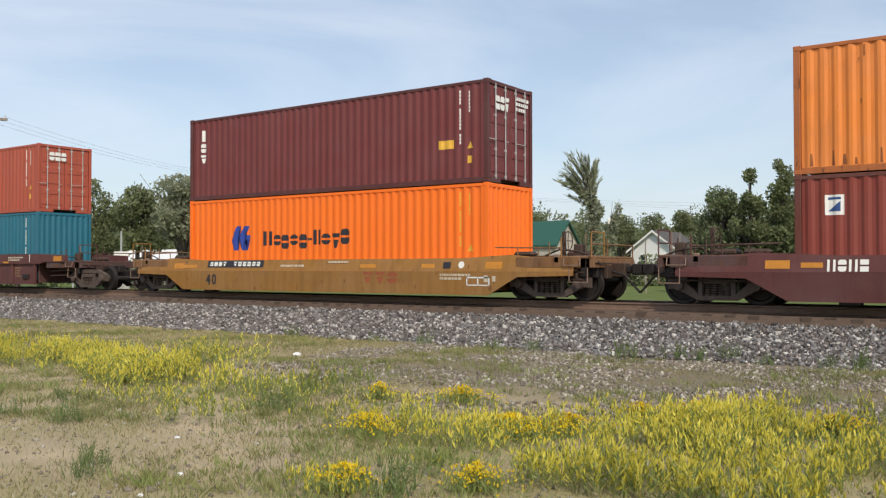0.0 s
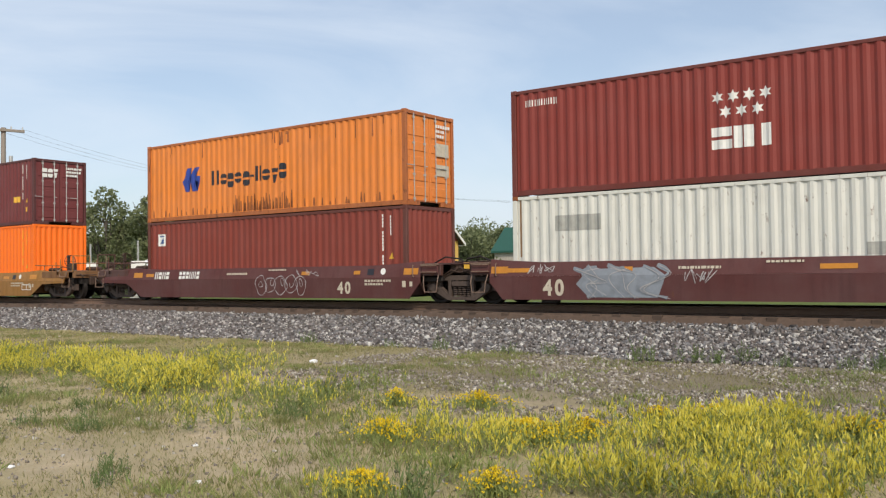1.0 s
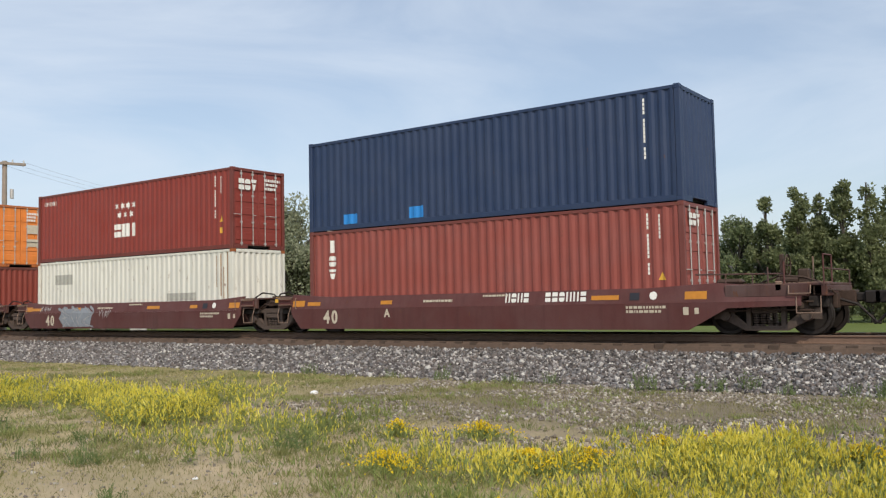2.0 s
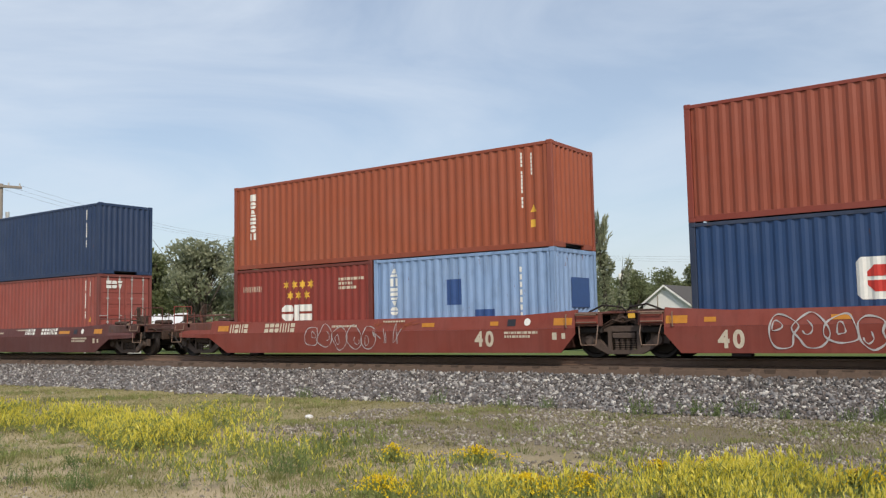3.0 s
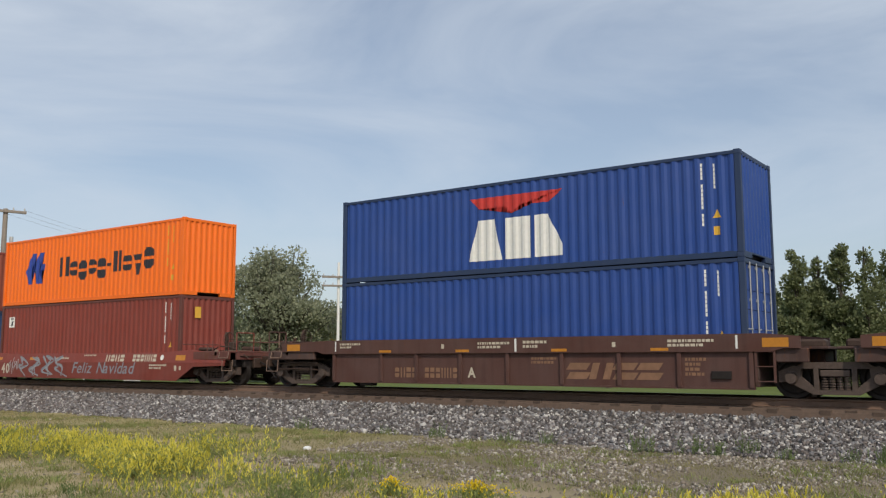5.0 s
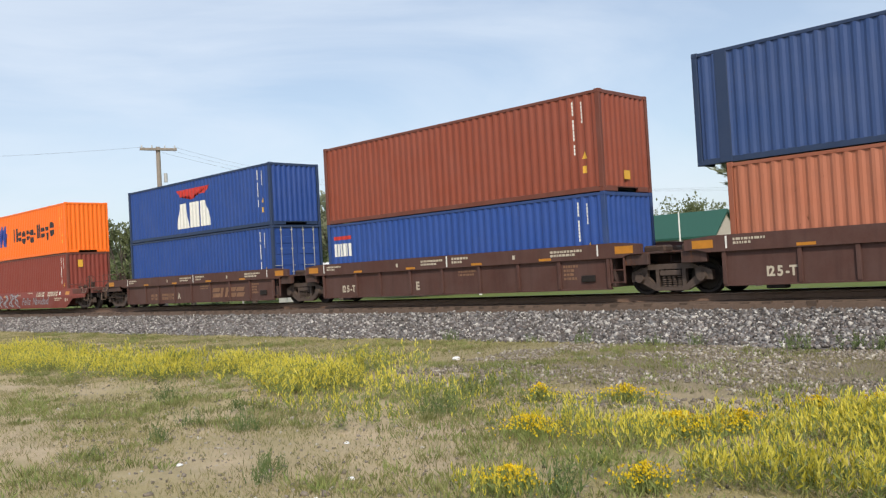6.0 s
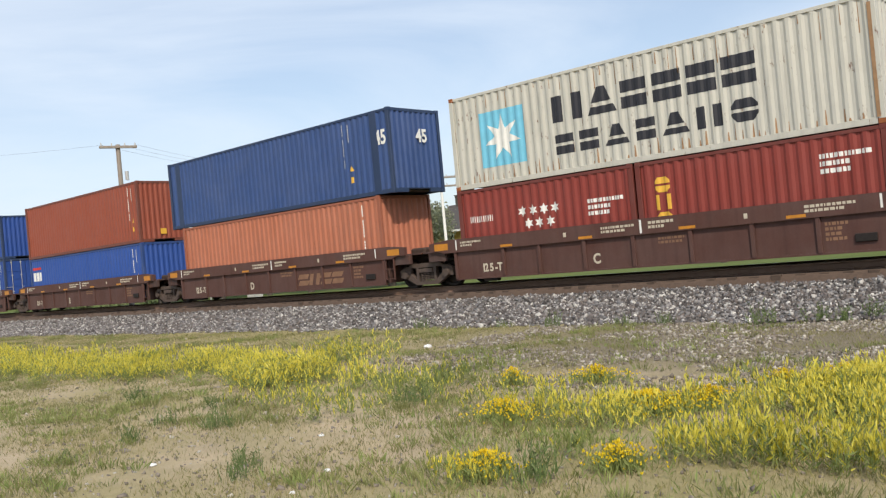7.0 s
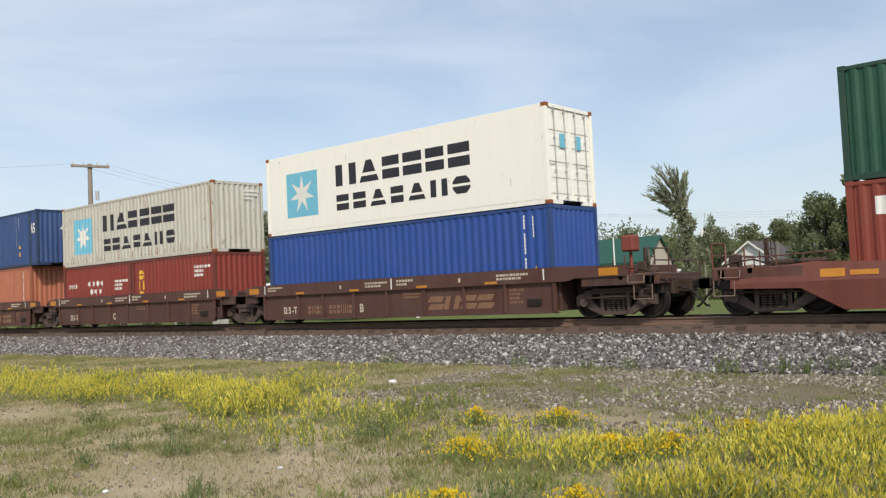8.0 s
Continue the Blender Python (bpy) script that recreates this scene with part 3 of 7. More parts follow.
def container(label, L, H, paint_key, end="front", frame_key=None, smooth=False, group="containers on the train"):
    """A steel box: corner posts, castings, rails, corrugated walls, and doors or a closed front at its +x end.
    Its origin is the middle of its -x end, at the floor."""
    mat, fm = MAT[paint_key], MAT[frame_key or (paint_key + "_frame" if paint_key + "_frame" in MAT else paint_key)]
    cm = MAT["stain"] if "white" in paint_key else fm
    ob = thing("shipping_container", label, "container", group=group)
    key = (L, H, paint_key, frame_key, smooth)
    for near in (True, False):
        if smooth:
            y0, y1 = (-HALF + 0.012, -HALF + 0.06) if near else (HALF - 0.06, HALF - 0.012)
            me = cached(("smooth", near) + key, lambda: bm_mesh("side_panel", boxes((0.12, L - 0.12, y0, y1, 0.15, H - 0.1)), mat))
        else:
            me = cached(("side", near) + key, lambda: sheet_side(L, H, mat, near))
        part("side_panel", me, None, ob)
    for x in (0.07, L - 0.07):
        for y in (-HALF + 0.055, HALF - 0.055):
            me = cached(("post",) + key, lambda: bm_mesh("corner_post", boxes((-0.07, 0.07, -0.055, 0.055, 0.11, H - 0.11), bevel=0.01), fm))
            part("corner_post", me, None, ob).matrix_basis = pose(x, y, 0)
    for x in (0.08, L - 0.08):
        for y in (-HALF + 0.083, HALF - 0.083):
            for z in (0.059, H - 0.059):
                me = cached(("cast", paint_key, frame_key), lambda: bm_mesh("corner_casting", cast_mesh(cm), cm))
                part("corner_casting", me, None, ob).matrix_basis = pose(x, y, z) @ (pose(0, 0, 0, 0, 0, 180) if y > 0 else pose(0, 0, 0))
    for y in (-HALF + 0.045, HALF - 0.045):
        part("top_rail", cached(("top",) + key, lambda: bm_mesh("top_rail", boxes((0.16, L - 0.16, -0.032, 0.032, H - 0.105, H - 0.02), bevel=0.006), fm)), None, ob).matrix_basis = pose(0, y, 0)
        part("bottom_rail", cached(("bot",) + key, lambda: bm_mesh("bottom_rail", boxes((0.16, L - 0.16, -0.025, 0.025, 0.012, 0.155), bevel=0.006), fm)), None, ob).matrix_basis = pose(0, y, 0)
    part("roof", cached(("roof",) + key, lambda: bm_mesh("roof", boxes((0.1, L - 0.1, -HALF + 0.08, HALF - 0.08, H - 0.06, H - 0.03)), mat)), None, ob)
    part("floor_frame", cached(("floor",) + key, lambda: bm_mesh("floor_frame", boxes((0.2, L - 0.2, -HALF + 0.1, HALF - 0.1, 0.08, 0.16)), MAT["gasket"])), None, ob)
    for x in (0.07, L - 0.07):
        part("end_header", cached(("head",) + key, lambda: bm_mesh("end_header", boxes((-0.05, 0.05, -HALF + 0.17, HALF - 0.17, H - 0.12, H - 0.01), bevel=0.008), fm)), None, ob).matrix_basis = pose(x, 0, 0)
        for a, b in ((-HALF + 0.17, -0.52), (0.52, HALF - 0.17)):
            part("end_sill", cached(("sill", a) + key, lambda: bm_mesh("end_sill", boxes((-0.05, 0.05, a, b, 0.01, 0.16), bevel=0.008), fm)), None, ob).matrix_basis = pose(x, 0, 0)
        part("tunnel_plate", cached(("tun",) + key, lambda: bm_mesh("tunnel_plate", boxes((-0.05, 0.05, -0.52, 0.52, 0.125, 0.16)), fm)), None, ob).matrix_basis = pose(x, 0, 0)
    part("end_wall", cached(("endl",) + key, lambda: sheet_end(0.04, H, mat, False)), None, ob)
    if end == "front":
        if smooth:
            part("end_wall", boxes((L - 0.06, L - 0.03, -HALF + 0.1, HALF - 0.1, 0.15, H - 0.1)), mat, ob)
        else:
            part("end_wall", cached(("endr",) + key, lambda: sheet_end(L - 0.02, H, mat, True)), None, ob)
    else:
        for sg in (-1, 1):
            def door_bm():
                a, b = (-1.09, -0.012) if sg < 0 else (0.012, 1.09)
                bm = boxes((L - 0.10, L - 0.055, a, b, 0.165, H - 0.125), bevel=0.008)
                n = 5
                for i in range(n):
                    z = 0.30 + i * (H - 0.6) / n
                    box(bm, L - 0.06, L - 0.038, a + 0.08, b - 0.08, z, z + (H - 0.6) / n * 0.62, bevel=0.012)
                return bm
            d = part("door", cached(("door", sg) + key, lambda: bm_mesh("door", door_bm(), mat)), None, ob)
            for yy in (0.28, 0.80):
                def rod_bm():
                    bm = bmesh.new()
                    rod(bm, (L - 0.012, sg * yy, 0.12), (L - 0.012, sg * yy, H - 0.08), 0.017, 8)
                    for z in (0.2, H * 0.33, H * 0.66, H - 0.2):
                        box(bm, L - 0.04, L - 0.004, sg * yy - 0.045, sg * yy + 0.045, z - 0.03, z + 0.03)
                    return bm
                part("lock_rod", cached(("rod", sg, yy, L, H), lambda: bm_mesh("lock_rod", rod_bm(), MAT["galv"])), None, d, "pale galvanised locking rod")
            for yy in (0.28, 0.80):
                bm = bmesh.new()
                rod(bm, (L + 0.01, sg * yy, H * 0.42), (L + 0.01, sg * yy - 0.36 * (1 if yy > 0.5 else -0.3), H * 0.42), 0.014)
                part("handle", bm, MAT["galv"], d)
    return ob


# ---- markings ----


def bar(x0, x1, z0, z1):
    return [(x0, z0), (x1, z0), (x1, z1), (x0, z1)]


def strokes(x, z, w, h, n, gap=0.24, fill=0.36, rows=None, shapes="", wide=None):
    """A word as plain blocks: n places, two blocks each. rows: heights as fractions (low, high) of the places;
    shapes: per place H (two uprights), A (narrow top), V (narrow foot), O (cut corners), E (square), I (one upright), M (a dash);
    wide: relative widths of the places."""
    out, wide = [], wide or [1] * n
    q = x
    for i in range(n):
        step = w * wide[i] / sum(wide)
        lo, hi = rows[i % len(rows)] if rows else (0, 1)
        a, b = q + w / n * gap * 0.5, q + step - w / n * gap * 0.5
        q += step
        z0, z1 = z + lo * h, z + hi * h
        k = shapes[i] if shapes else "H"
        t, c, s = (b - a) * fill, (b - a) * 0.22, h * 0.075
        zm = (z0 + z1) / 2
        if k == "H":
            out += [bar(a, a + t, z0, z1), bar(b - t, b, z0, z1)]
        elif k in "IM":
            out += [bar(a, b, z0, z1)]
        elif k == "E":
            out += [bar(a, b, z0, zm - s), bar(a, b, zm + s, z1)]
        elif k == "O":
            out += [[(a + c, z0), (b - c, z0), (b, z0 + c), (b, zm - s), (a, zm - s), (a, z0 + c)], [(a, zm + s), (b, zm + s), (b, z1 - c), (b - c, z1), (a + c, z1), (a, z1 - c)]]
        else:
            e = (b - a) * 0.36
            zc = zm - 0.14 * (z1 - z0) if k == "A" else zm + 0.14 * (z1 - z0)
            pa = lambda zz: (a + e * ((zz - z0) if k == "A" else (z1 - zz)) / (z1 - z0), zz)
            pb = lambda zz: (b - e * ((zz - z0) if k == "A" else (z1 - zz)) / (z1 - z0), zz)
            out += [[pa(z0), pb(z0), pb(zc - s), pa(zc - s)], [pa(zc + s), pb(zc + s), pb(z1), pa(z1)]]
    return out


def small_print(x, z, w, h, rows=2, seed=0):
    """Fine writing: short bars in rows."""
    r, out = random.Random(seed), []
    rh = h / (rows * 1.6)
    for j in range(rows):
        q = x
        while q < x + w * (1 if j == 0 else r.uniform(0.5, 1)):
            k = r.uniform(0.03, 0.12)
            out.append(bar(q, min(q + k, x + w), z + h - rh * 1.6 * j - rh, z + h - rh * 1.6 * j))
            q += k + 0.025
    return out


def star(x, z, r, n=6, inner=0.5, turn=0.0):
    """A star as kites round its middle."""
    p = [(x + (r if i % 2 == 0 else r * inner) * math.sin(math.pi * i / n + turn), z + (r if i % 2 == 0 else r * inner) * math.cos(math.pi * i / n + turn)) for i in range(2 * n)]
    return [[(x, z), p[2 * i - 1], p[2 * i], p[2 * i + 1]] for i in range(n)]


def text_polys(body, x, z, size, bold=0.0, shear=0.0, stretch=1.0):
    """Outlines of built-in lettering as triangles."""
    cu = bpy.data.curves.new("lettering_source", "FONT")
    cu.body, cu.size, cu.offset, cu.shear = body, size, bold, shear
    ob = bpy.data.objects.new("lettering_source", cu)
    me = bpy.data.meshes.new_from_object(ob)
    out = [[(x + me.vertices[i].co.x * stretch, z + me.vertices[i].co.y) for i in p.vertices] for p in me.polygons]
    bpy.data.objects.remove(ob)
    bpy.data.curves.remove(cu)
    bpy.data.meshes.remove(me)
    return out


def marking(parent, polys, mat_key, y=None, end_x=None, label="", name="lettering", lift=0.004, whole=False):
    """Paint on a wall: on a container's corrugated near side (y None), on a flat side at y, or on the +x end.
    Up to 24 pieces become parts of their own; finer writing stays one part."""
    if not whole and 1 < len(polys) <= 24:
        for p in polys:
            marking(parent, [p], mat_key, y, end_x, label, name, lift, True)
        return None
    bm = bmesh.new()
    for p in polys:
        try:
            bm.faces.new([bm.verts.new((a, 0, c)) for a, c in p])
        except ValueError:
            pass
    bmesh.ops.triangulate(bm, faces=[f for f in bm.faces if len(f.verts) > 4])
    if end_x is not None:
        for v in bm.verts:
            v.co = Vector((end_x + lift, v.co.x, v.co.z))
    elif y is None:
        xs = [v.co.x for v in bm.verts]
        for s in breaks(min(xs), max(xs))[1:-1]:
            bmesh.ops.bisect_plane(bm, geom=bm.verts[:] + bm.edges[:] + bm.faces[:], plane_co=(s, 0, 0), plane_no=(1, 0, 0))
        for v in bm.verts:
            v.co.y = -HALF + 0.018 + profile(v.co.x) - lift
    else:
        if callable(y) and min(v.co.z for v in bm.verts) < 0.76 < max(v.co.z for v in bm.verts):
            bmesh.ops.bisect_plane(bm, geom=bm.verts[:] + bm.edges[:] + bm.faces[:], plane_co=(0, 0, 0.76), plane_no=(0, 0, 1))
        for v in bm.verts:
            v.co.y = y(v.co.x, v.co.z) - lift if callable(y) else y - lift
    me = bpy.data.meshes.new(name)
    bm.to_mesh(me)
    bm.free()
    me.materials.append(MAT[mat_key])
    ob = new(name, me)
    ob.parent = parent
    if label:
        tagged(ob, label)
    if len(polys) > 24 and not whole:
        tagged(ob, kind="stuff")
    return ob


def code_marks(c, L, H, key="white_mark", seed=0, extra=True):
    """Small serial marks near the +x end, as plain bars."""
    r = random.Random(seed)
    x = L - 0.95
    up = [bar(x, x + 0.045, H - 0.325 - 0.10 * i, H - 0.24 - 0.10 * i) for i in range(15) if i not in (4, 11)]
    tagged(marking(c, up, key, label="column of small pale serial marks", whole=True), kind="stuff")
    if extra:
        tagged(marking(c, [bar(x + 0.30, x + 0.34, H - 0.365 - 0.10 * i, H - 0.28 - 0.10 * i) for i in range(6)], key, whole=True), kind="stuff")
        marking(c, [[(x + 0.26, 0.95), (x + 0.46, 0.95), (x + 0.36, 1.15)], bar(x + 0.27, x + 0.42, 0.55, 0.75)], "yellow_mark", label="yellow warning triangle and plate", name="warning_plate")


def end_marks(c, L, H, seed=0):
    marking(c, small_print(0.25, H - 0.75, 0.75, 0.45, 3, seed), "white_mark", end_x=L + 0.002, label="small white serial marks")


LOWER = [(0, 1), (0, 0.72), (-0.25, 0.72), (0, 0.72), (-0.25, 0.72), (0.3, 0.45), (0, 1), (0, 1), (0, 0.72), (-0.25, 0.72), (0, 1)]


def hook_logo(c, x, z, h, key="blue_mark"):
    """A slanted double-winged badge."""
    q = h
    marking(c, [[(x, z + 0.42 * q), (x + 0.34 * q, z + q), (x + 0.62 * q, z + q), (x + 0.34 * q, z + 0.42 * q), (x + 0.42 * q, z), (x + 0.16 * q, z)],
                [(x + 0.46 * q, z + 0.52 * q), (x + 0.76 * q, z + q), (x + 1.08 * q, z + q), (x + 0.86 * q, z + 0.64 * q), (x + 1.12 * q, z + 0.62 * q), (x + 1.1 * q, z + 0.44 * q), (x + 0.8 * q, z + 0.42 * q), (x + 1.0 * q, z), (x + 0.66 * q, z), (x + 0.6 * q, z + 0.3 * q)]],
            key, label="blue winged badge", name="badge")


def liner_words(c, x, z, w, h, key="black_mark"):
    marking(c, strokes(x, z, w, h, 11, 0.16, 0.34, LOWER, "HOOOOMIIOVO", (1.15, 0.95, 1.0, 0.95, 1.0, 0.55, 0.55, 0.40, 1.05, 0.95, 1.05)), key, label="dark shipping-line wordmark")


def star_badge(c, x, z, s):
    marking(c, [bar(x, x + s, z, z + s)], "sky_mark", label="light blue square badge", name="badge")
    marking(c, star(x + s / 2, z + s / 2, s * 0.42, 7, 0.42), "white_mark", lift=0.009, whole=True, label="white seven-pointed star", name="badge_star")


def two_line_words(c, x, z, w):
    marking(c, strokes(x, z + 0.88, w, 0.72, 6, 0.16, 0.34, None, "HAEEEE", (1.2, 1.1, 0.95, 1.0, 0.95, 1.05)), "black_mark", label="large dark wordmark, upper line")
    marking(c, strokes(x, z, w, 0.54, 7, 0.24, 0.34, None, "EEAEAHO", (0.95, 0.95, 1.1, 0.9, 1.1, 1.05, 1.05)), "black_mark", label="large dark wordmark, lower line")


def star_row(c, x, z, d, key="white_mark"):
    for i in range(7):
        px, pz = (x + i * d, z) if i < 4 else (x + (i - 3.5) * d, z - d * 0.95)
        marking(c, star(px, pz, d * 0.42, 6, 0.5), key, label="small painted star", name="badge_star", whole=True)


def put(c, u, z):
    c.matrix_basis = pose(u, 0, z)
    TRAIN.append((c, u, z))
    return c


TRAIN = []

# ---- the wagons ----


def side_face(style):
    if style == "maxi":
        return lambda x, z: -1.43 if z < 0.76 else -1.432 + 0.10 * (z - 0.76) / 0.47
    return lambda x, z: -1.44 if z > 1.03 else -1.36


def grab(car, pts, key="grab_paint", r=0.014):
    bm = bmesh.new()
    bent_rod(bm, pts, r)
    return part("grab_iron", bm, MAT[key], car, "pale painted grab iron")


def ladder(car, x0, x1, y, z0, z1, n, key, rung_key="grab_paint"):
    bm = boxes((x0 - 0.025, x0 + 0.025, y - 0.02, y + 0.02, z0, z1), (x1 - 0.025, x1 + 0.025, y - 0.02, y + 0.02, z0, z1))
    lad = part("ladder", bm, MAT[key], car)
    for i in range(n):
        z = z0 + 0.03 + (z1 - z0 - 0.06) * i / max(1, n - 1)
        bm = bmesh.new()
        rod(bm, (x0, y - 0.02, z), (x1, y - 0.02, z), 0.013)
        part("rung", bm, MAT[rung_key], lad)
    return lad


def wagon_end(car, s, x, kind, key, style):
    """What sits beyond the well at one end. s: -1 for the -x end, +1 for the +x end; x: where the well's end stands."""
    P = lambda d: x + s * d
    lo = lambda a, b: (min(P(a), P(b)), max(P(a), P(b)))
    top = 1.12 if style == "maxi" else 1.10
    reach = 1.50 if kind == "artic" else 3.05
    # bulkhead, deck over the truck, centre sill
    part("bulkhead", boxes((*lo(0.05, 0.16), -1.25, 1.25, 0.25, 1.15), bevel=0.01), MAT[key + "_end"], car)
    part("end_deck", boxes((*lo(0.0, reach * 0.92), -0.42, 0.42, 0.72, top - 0.04), bevel=0.02), MAT[key + "_end"], car)
    if kind == "artic":
        part("platform", boxes((*lo(0.1, 1.62), -1.18, 1.18, top - 0.02, top + 0.035), bevel=0.01), MAT[key + "_end"], car)
        part("side_bracket", boxes((*lo(0.55, 1.25), -1.36, -1.22, 0.80, top), bevel=0.015), MAT[key + "_end"], car)
        part("side_bracket", boxes((*lo(0.55, 1.25), 1.22, 1.36, 0.80, top), bevel=0.015), MAT[key + "_end"], car)
        if style == "maxi":
            for a, z in ((0.62, 1.08), (0.62, 0.90)):
                grab(car, [(P(a), -1.37, z), (P(a), -1.45, z), (P(a + 0.52), -1.45, z), (P(a + 0.52), -1.37, z)])
            grab(car, [(P(0.66), -1.37, 0.82), (P(0.70), -1.44, 0.60), (P(0.74), -1.44, 0.34), (P(1.14), -1.44, 0.34), (P(1.18), -1.44, 0.60), (P(1.18), -1.37, 0.82)])
            part("bearing_block", boxes((*lo(0.9, 1.7), -0.62, 0.62, 0.74, 1.06), bevel=0.05), MAT["dark"], car)
            part("side_tube", boxes((*lo(0.3, 1.2), -1.22, -1.06, 0.62, 0.78), bevel=0.03), MAT["dark"], car)
            grab(car, [(P(0.35), -1.42, 1.10), (P(0.35), -1.47, 1.10), (P(0.35), -1.47, 0.78), (P(0.35), -1.42, 0.78)])
            bm = bmesh.new()
            bent_rod(bm, [(P(0.5), -1.05, 0.50), (P(0.9), -1.08, 0.62), (P(1.75), -1.10, 1.02)], 0.032, 8)
            part("brake_lever", bm, MAT["steel"], car)
            part("casting_block", boxes((*lo(1.35, 1.6), -1.05, -0.72, 0.86, 1.12), bevel=0.03), MAT["steel"], car)
            part("cover_plate", boxes((*lo(1.15, 1.55), -0.55, 0.5, 1.155, 1.21), bevel=0.02), MAT["steel"], car)
            part("step_box", boxes((*lo(0.60, 1.18), -1.40, -1.365, 0.86, 1.10), bevel=0.012), MAT[key], car)
            part("step_edge", boxes((*lo(0.58, 1.20), -1.43, -1.36, 1.10, 1.135), bevel=0.008), MAT["grab_paint"], car)
            bm = bmesh.new()
            bent_rod(bm, [(P(0.75), -0.95, 1.16), (P(1.15), -0.98, 1.32), (P(1.62), -0.90, 1.26), (P(1.78), -0.85, 1.10)], 0.024, 7)
            part("air_hose", bm, MAT["dark"], car, "black rubber air hose")
            bm = bmesh.new()
            bent_rod(bm, [(P(1.0), -1.12, 0.70), (P(1.45), -1.14, 0.95), (P(1.75), -1.12, 0.88)], 0.02, 7)
            part("brake_pipe", bm, MAT["steel"], car)
            if s < 0:
                part("tag", boxes((*lo(1.40, 1.58), -1.17, -1.14, 0.98, 1.16), bevel=0.005), MAT["yellow_mark"], car, "small yellow tag")
        else:
            if s > 0:
                ladder(car, *lo(0.16, 0.56), -1.40, 0.35, 1.38, 4, key, "car_brown")
            part("casting_block", boxes((*lo(0.85, 1.5), -0.9, -0.45, 1.1, 1.30), bevel=0.05), MAT["steel"], car)
            part("valve_box", boxes((*lo(0.7, 1.2), 0.2, 0.8, 1.1, 1.28), bevel=0.05), MAT["steel"], car)
    else:
        part("platform", boxes((*lo(0.1, reach), -1.22, 1.22, top - 0.03, top + 0.03), bevel=0.01), MAT[key + "_end"], car)
        part("end_beam", boxes((*lo(reach - 0.12, reach), -1.28, 1.28, 0.86, top - 0.03), bevel=0.01), MAT[key + "_end"], car)
        for y in (-1.40, 1.28):
            part("side_bracket", boxes((*lo(0.9, 2.7), y, y + 0.12, 0.86, top + 0.02), bevel=0.015), MAT[key + "_end"], car)
        part("draft_sill", boxes((*lo(reach - 0.5, reach + 0.35), -0.2, 0.2, 0.62, 0.98), bevel=0.02), MAT["steel"], car)
        part("coupler", boxes((*lo(reach + 0.2, reach + 0.80), -0.09, 0.09, 0.72, 0.92), (*lo(reach + 0.52, reach + 0.86), -0.17, 0.17, 0.68, 0.96), bevel=0.03), MAT["dark"], car, "dark cast knuckle coupler")
        bm = bmesh.new()
        bent_rod(bm, [(P(reach + 0.05), -0.34, 0.78), (P(reach + 0.42), -0.33, 0.66), (P(reach + 0.62), -0.32, 0.44), (P(reach + 0.78), -0.31, 0.27), (P(reach + 0.86), -0.30, 0.25)], 0.03, 8)
        part("air_hose", bm, MAT["dark"], car, "black rubber air hose")
        part("grating", boxes(*[(*lo(1.3 + 0.1 * i, 1.34 + 0.1 * i), -1.2, -0.5, top + 0.03, top + 0.055) for i in range(12)]), MAT["steel"], car)
        part("valve_box", boxes((*lo(reach - 0.62, reach - 0.38), -1.16, -0.9, top + 0.03, top + 0.34), bevel=0.03), MAT["steel"], car)
        part("hose_bracket", boxes((*lo(reach - 0.05, reach + 0.06), -0.6, -0.28, 0.58, 0.92), bevel=0.02), MAT["steel"], car)
        bm = bmesh.new()
        bent_rod(bm, [(P(reach - 0.05), -1.26, 1.45), (P(reach - 0.05), 1.26, 1.45), (P(reach - 0.05), 1.26, top)], 0.018)
        part("cross_rail", bm, MAT[key + "_end"], car)
        bm = bmesh.new()
        bent_rod(bm, [(P(0.2), -1.28, top + 0.28), (P(reach - 0.85), -1.30, top + 0.24)], 0.018)
        part("side_rail", bm, MAT[key + "_end"], car)
        for d in (0.9, 1.5):
            bm = bmesh.new()
            rod(bm, (P(d), -1.29, top), (P(d), -1.29, top + 0.27), 0.016)
            part("rail_post", bm, MAT[key + "_end"], car)
        for d, yy, h in ((reach - 0.3, -1.1, 1.72), (reach - 1.2, -1.34, 1.52), (reach - 0.12, -0.2, 1.60)):
            bm = bmesh.new()
            rod(bm, (P(d), yy, 0.9), (P(d), yy, h), 0.017)
            part("hand_post", bm, MAT["grab_paint" if h > 1.7 else key + "_end"], car)
        bm = bmesh.new()
        bent_rod(bm, [(P(1.4), -1.0, 0.84), (P(1.9), -1.05, 0.95), (P(2.4), -1.02, 0.80), (P(reach - 0.1), -0.9, 0.92)], 0.035, 8)
        part("brake_rigging", bm, MAT["steel"], car)
        part("end_sill_block", boxes((*lo(reach - 0.30, reach - 0.05), -0.95, 0.95, 0.60, 0.88), bevel=0.03), MAT["dark"], car)
        # hand rails, steps
        grab(car, [(P(reach - 0.05), -1.30, top), (P(reach - 0.05), -1.30, 1.75), (P(reach - 0.05), -0.55, 1.75), (P(reach - 0.05), -0.55, top)], key, 0.018)
        grab(car, [(P(reach - 0.85), -1.36, top), (P(reach - 0.85), -1.36, 1.62)], key, 0.02)
        grab(car, [(P(reach - 0.60), -1.42, 0.86), (P(reach - 0.60), -1.44, 0.50), (P(reach - 0.10), -1.44, 0.50), (P(reach - 0.10), -1.42, 0.86)])
        grab(car, [(P(reach - 0.75), -1.42, 1.10), (P(reach - 0.75), -1.46, 0.92), (P(reach - 0.30), -1.46, 0.92), (P(reach - 0.30), -1.42, 1.10)])
        bm = bmesh.new()
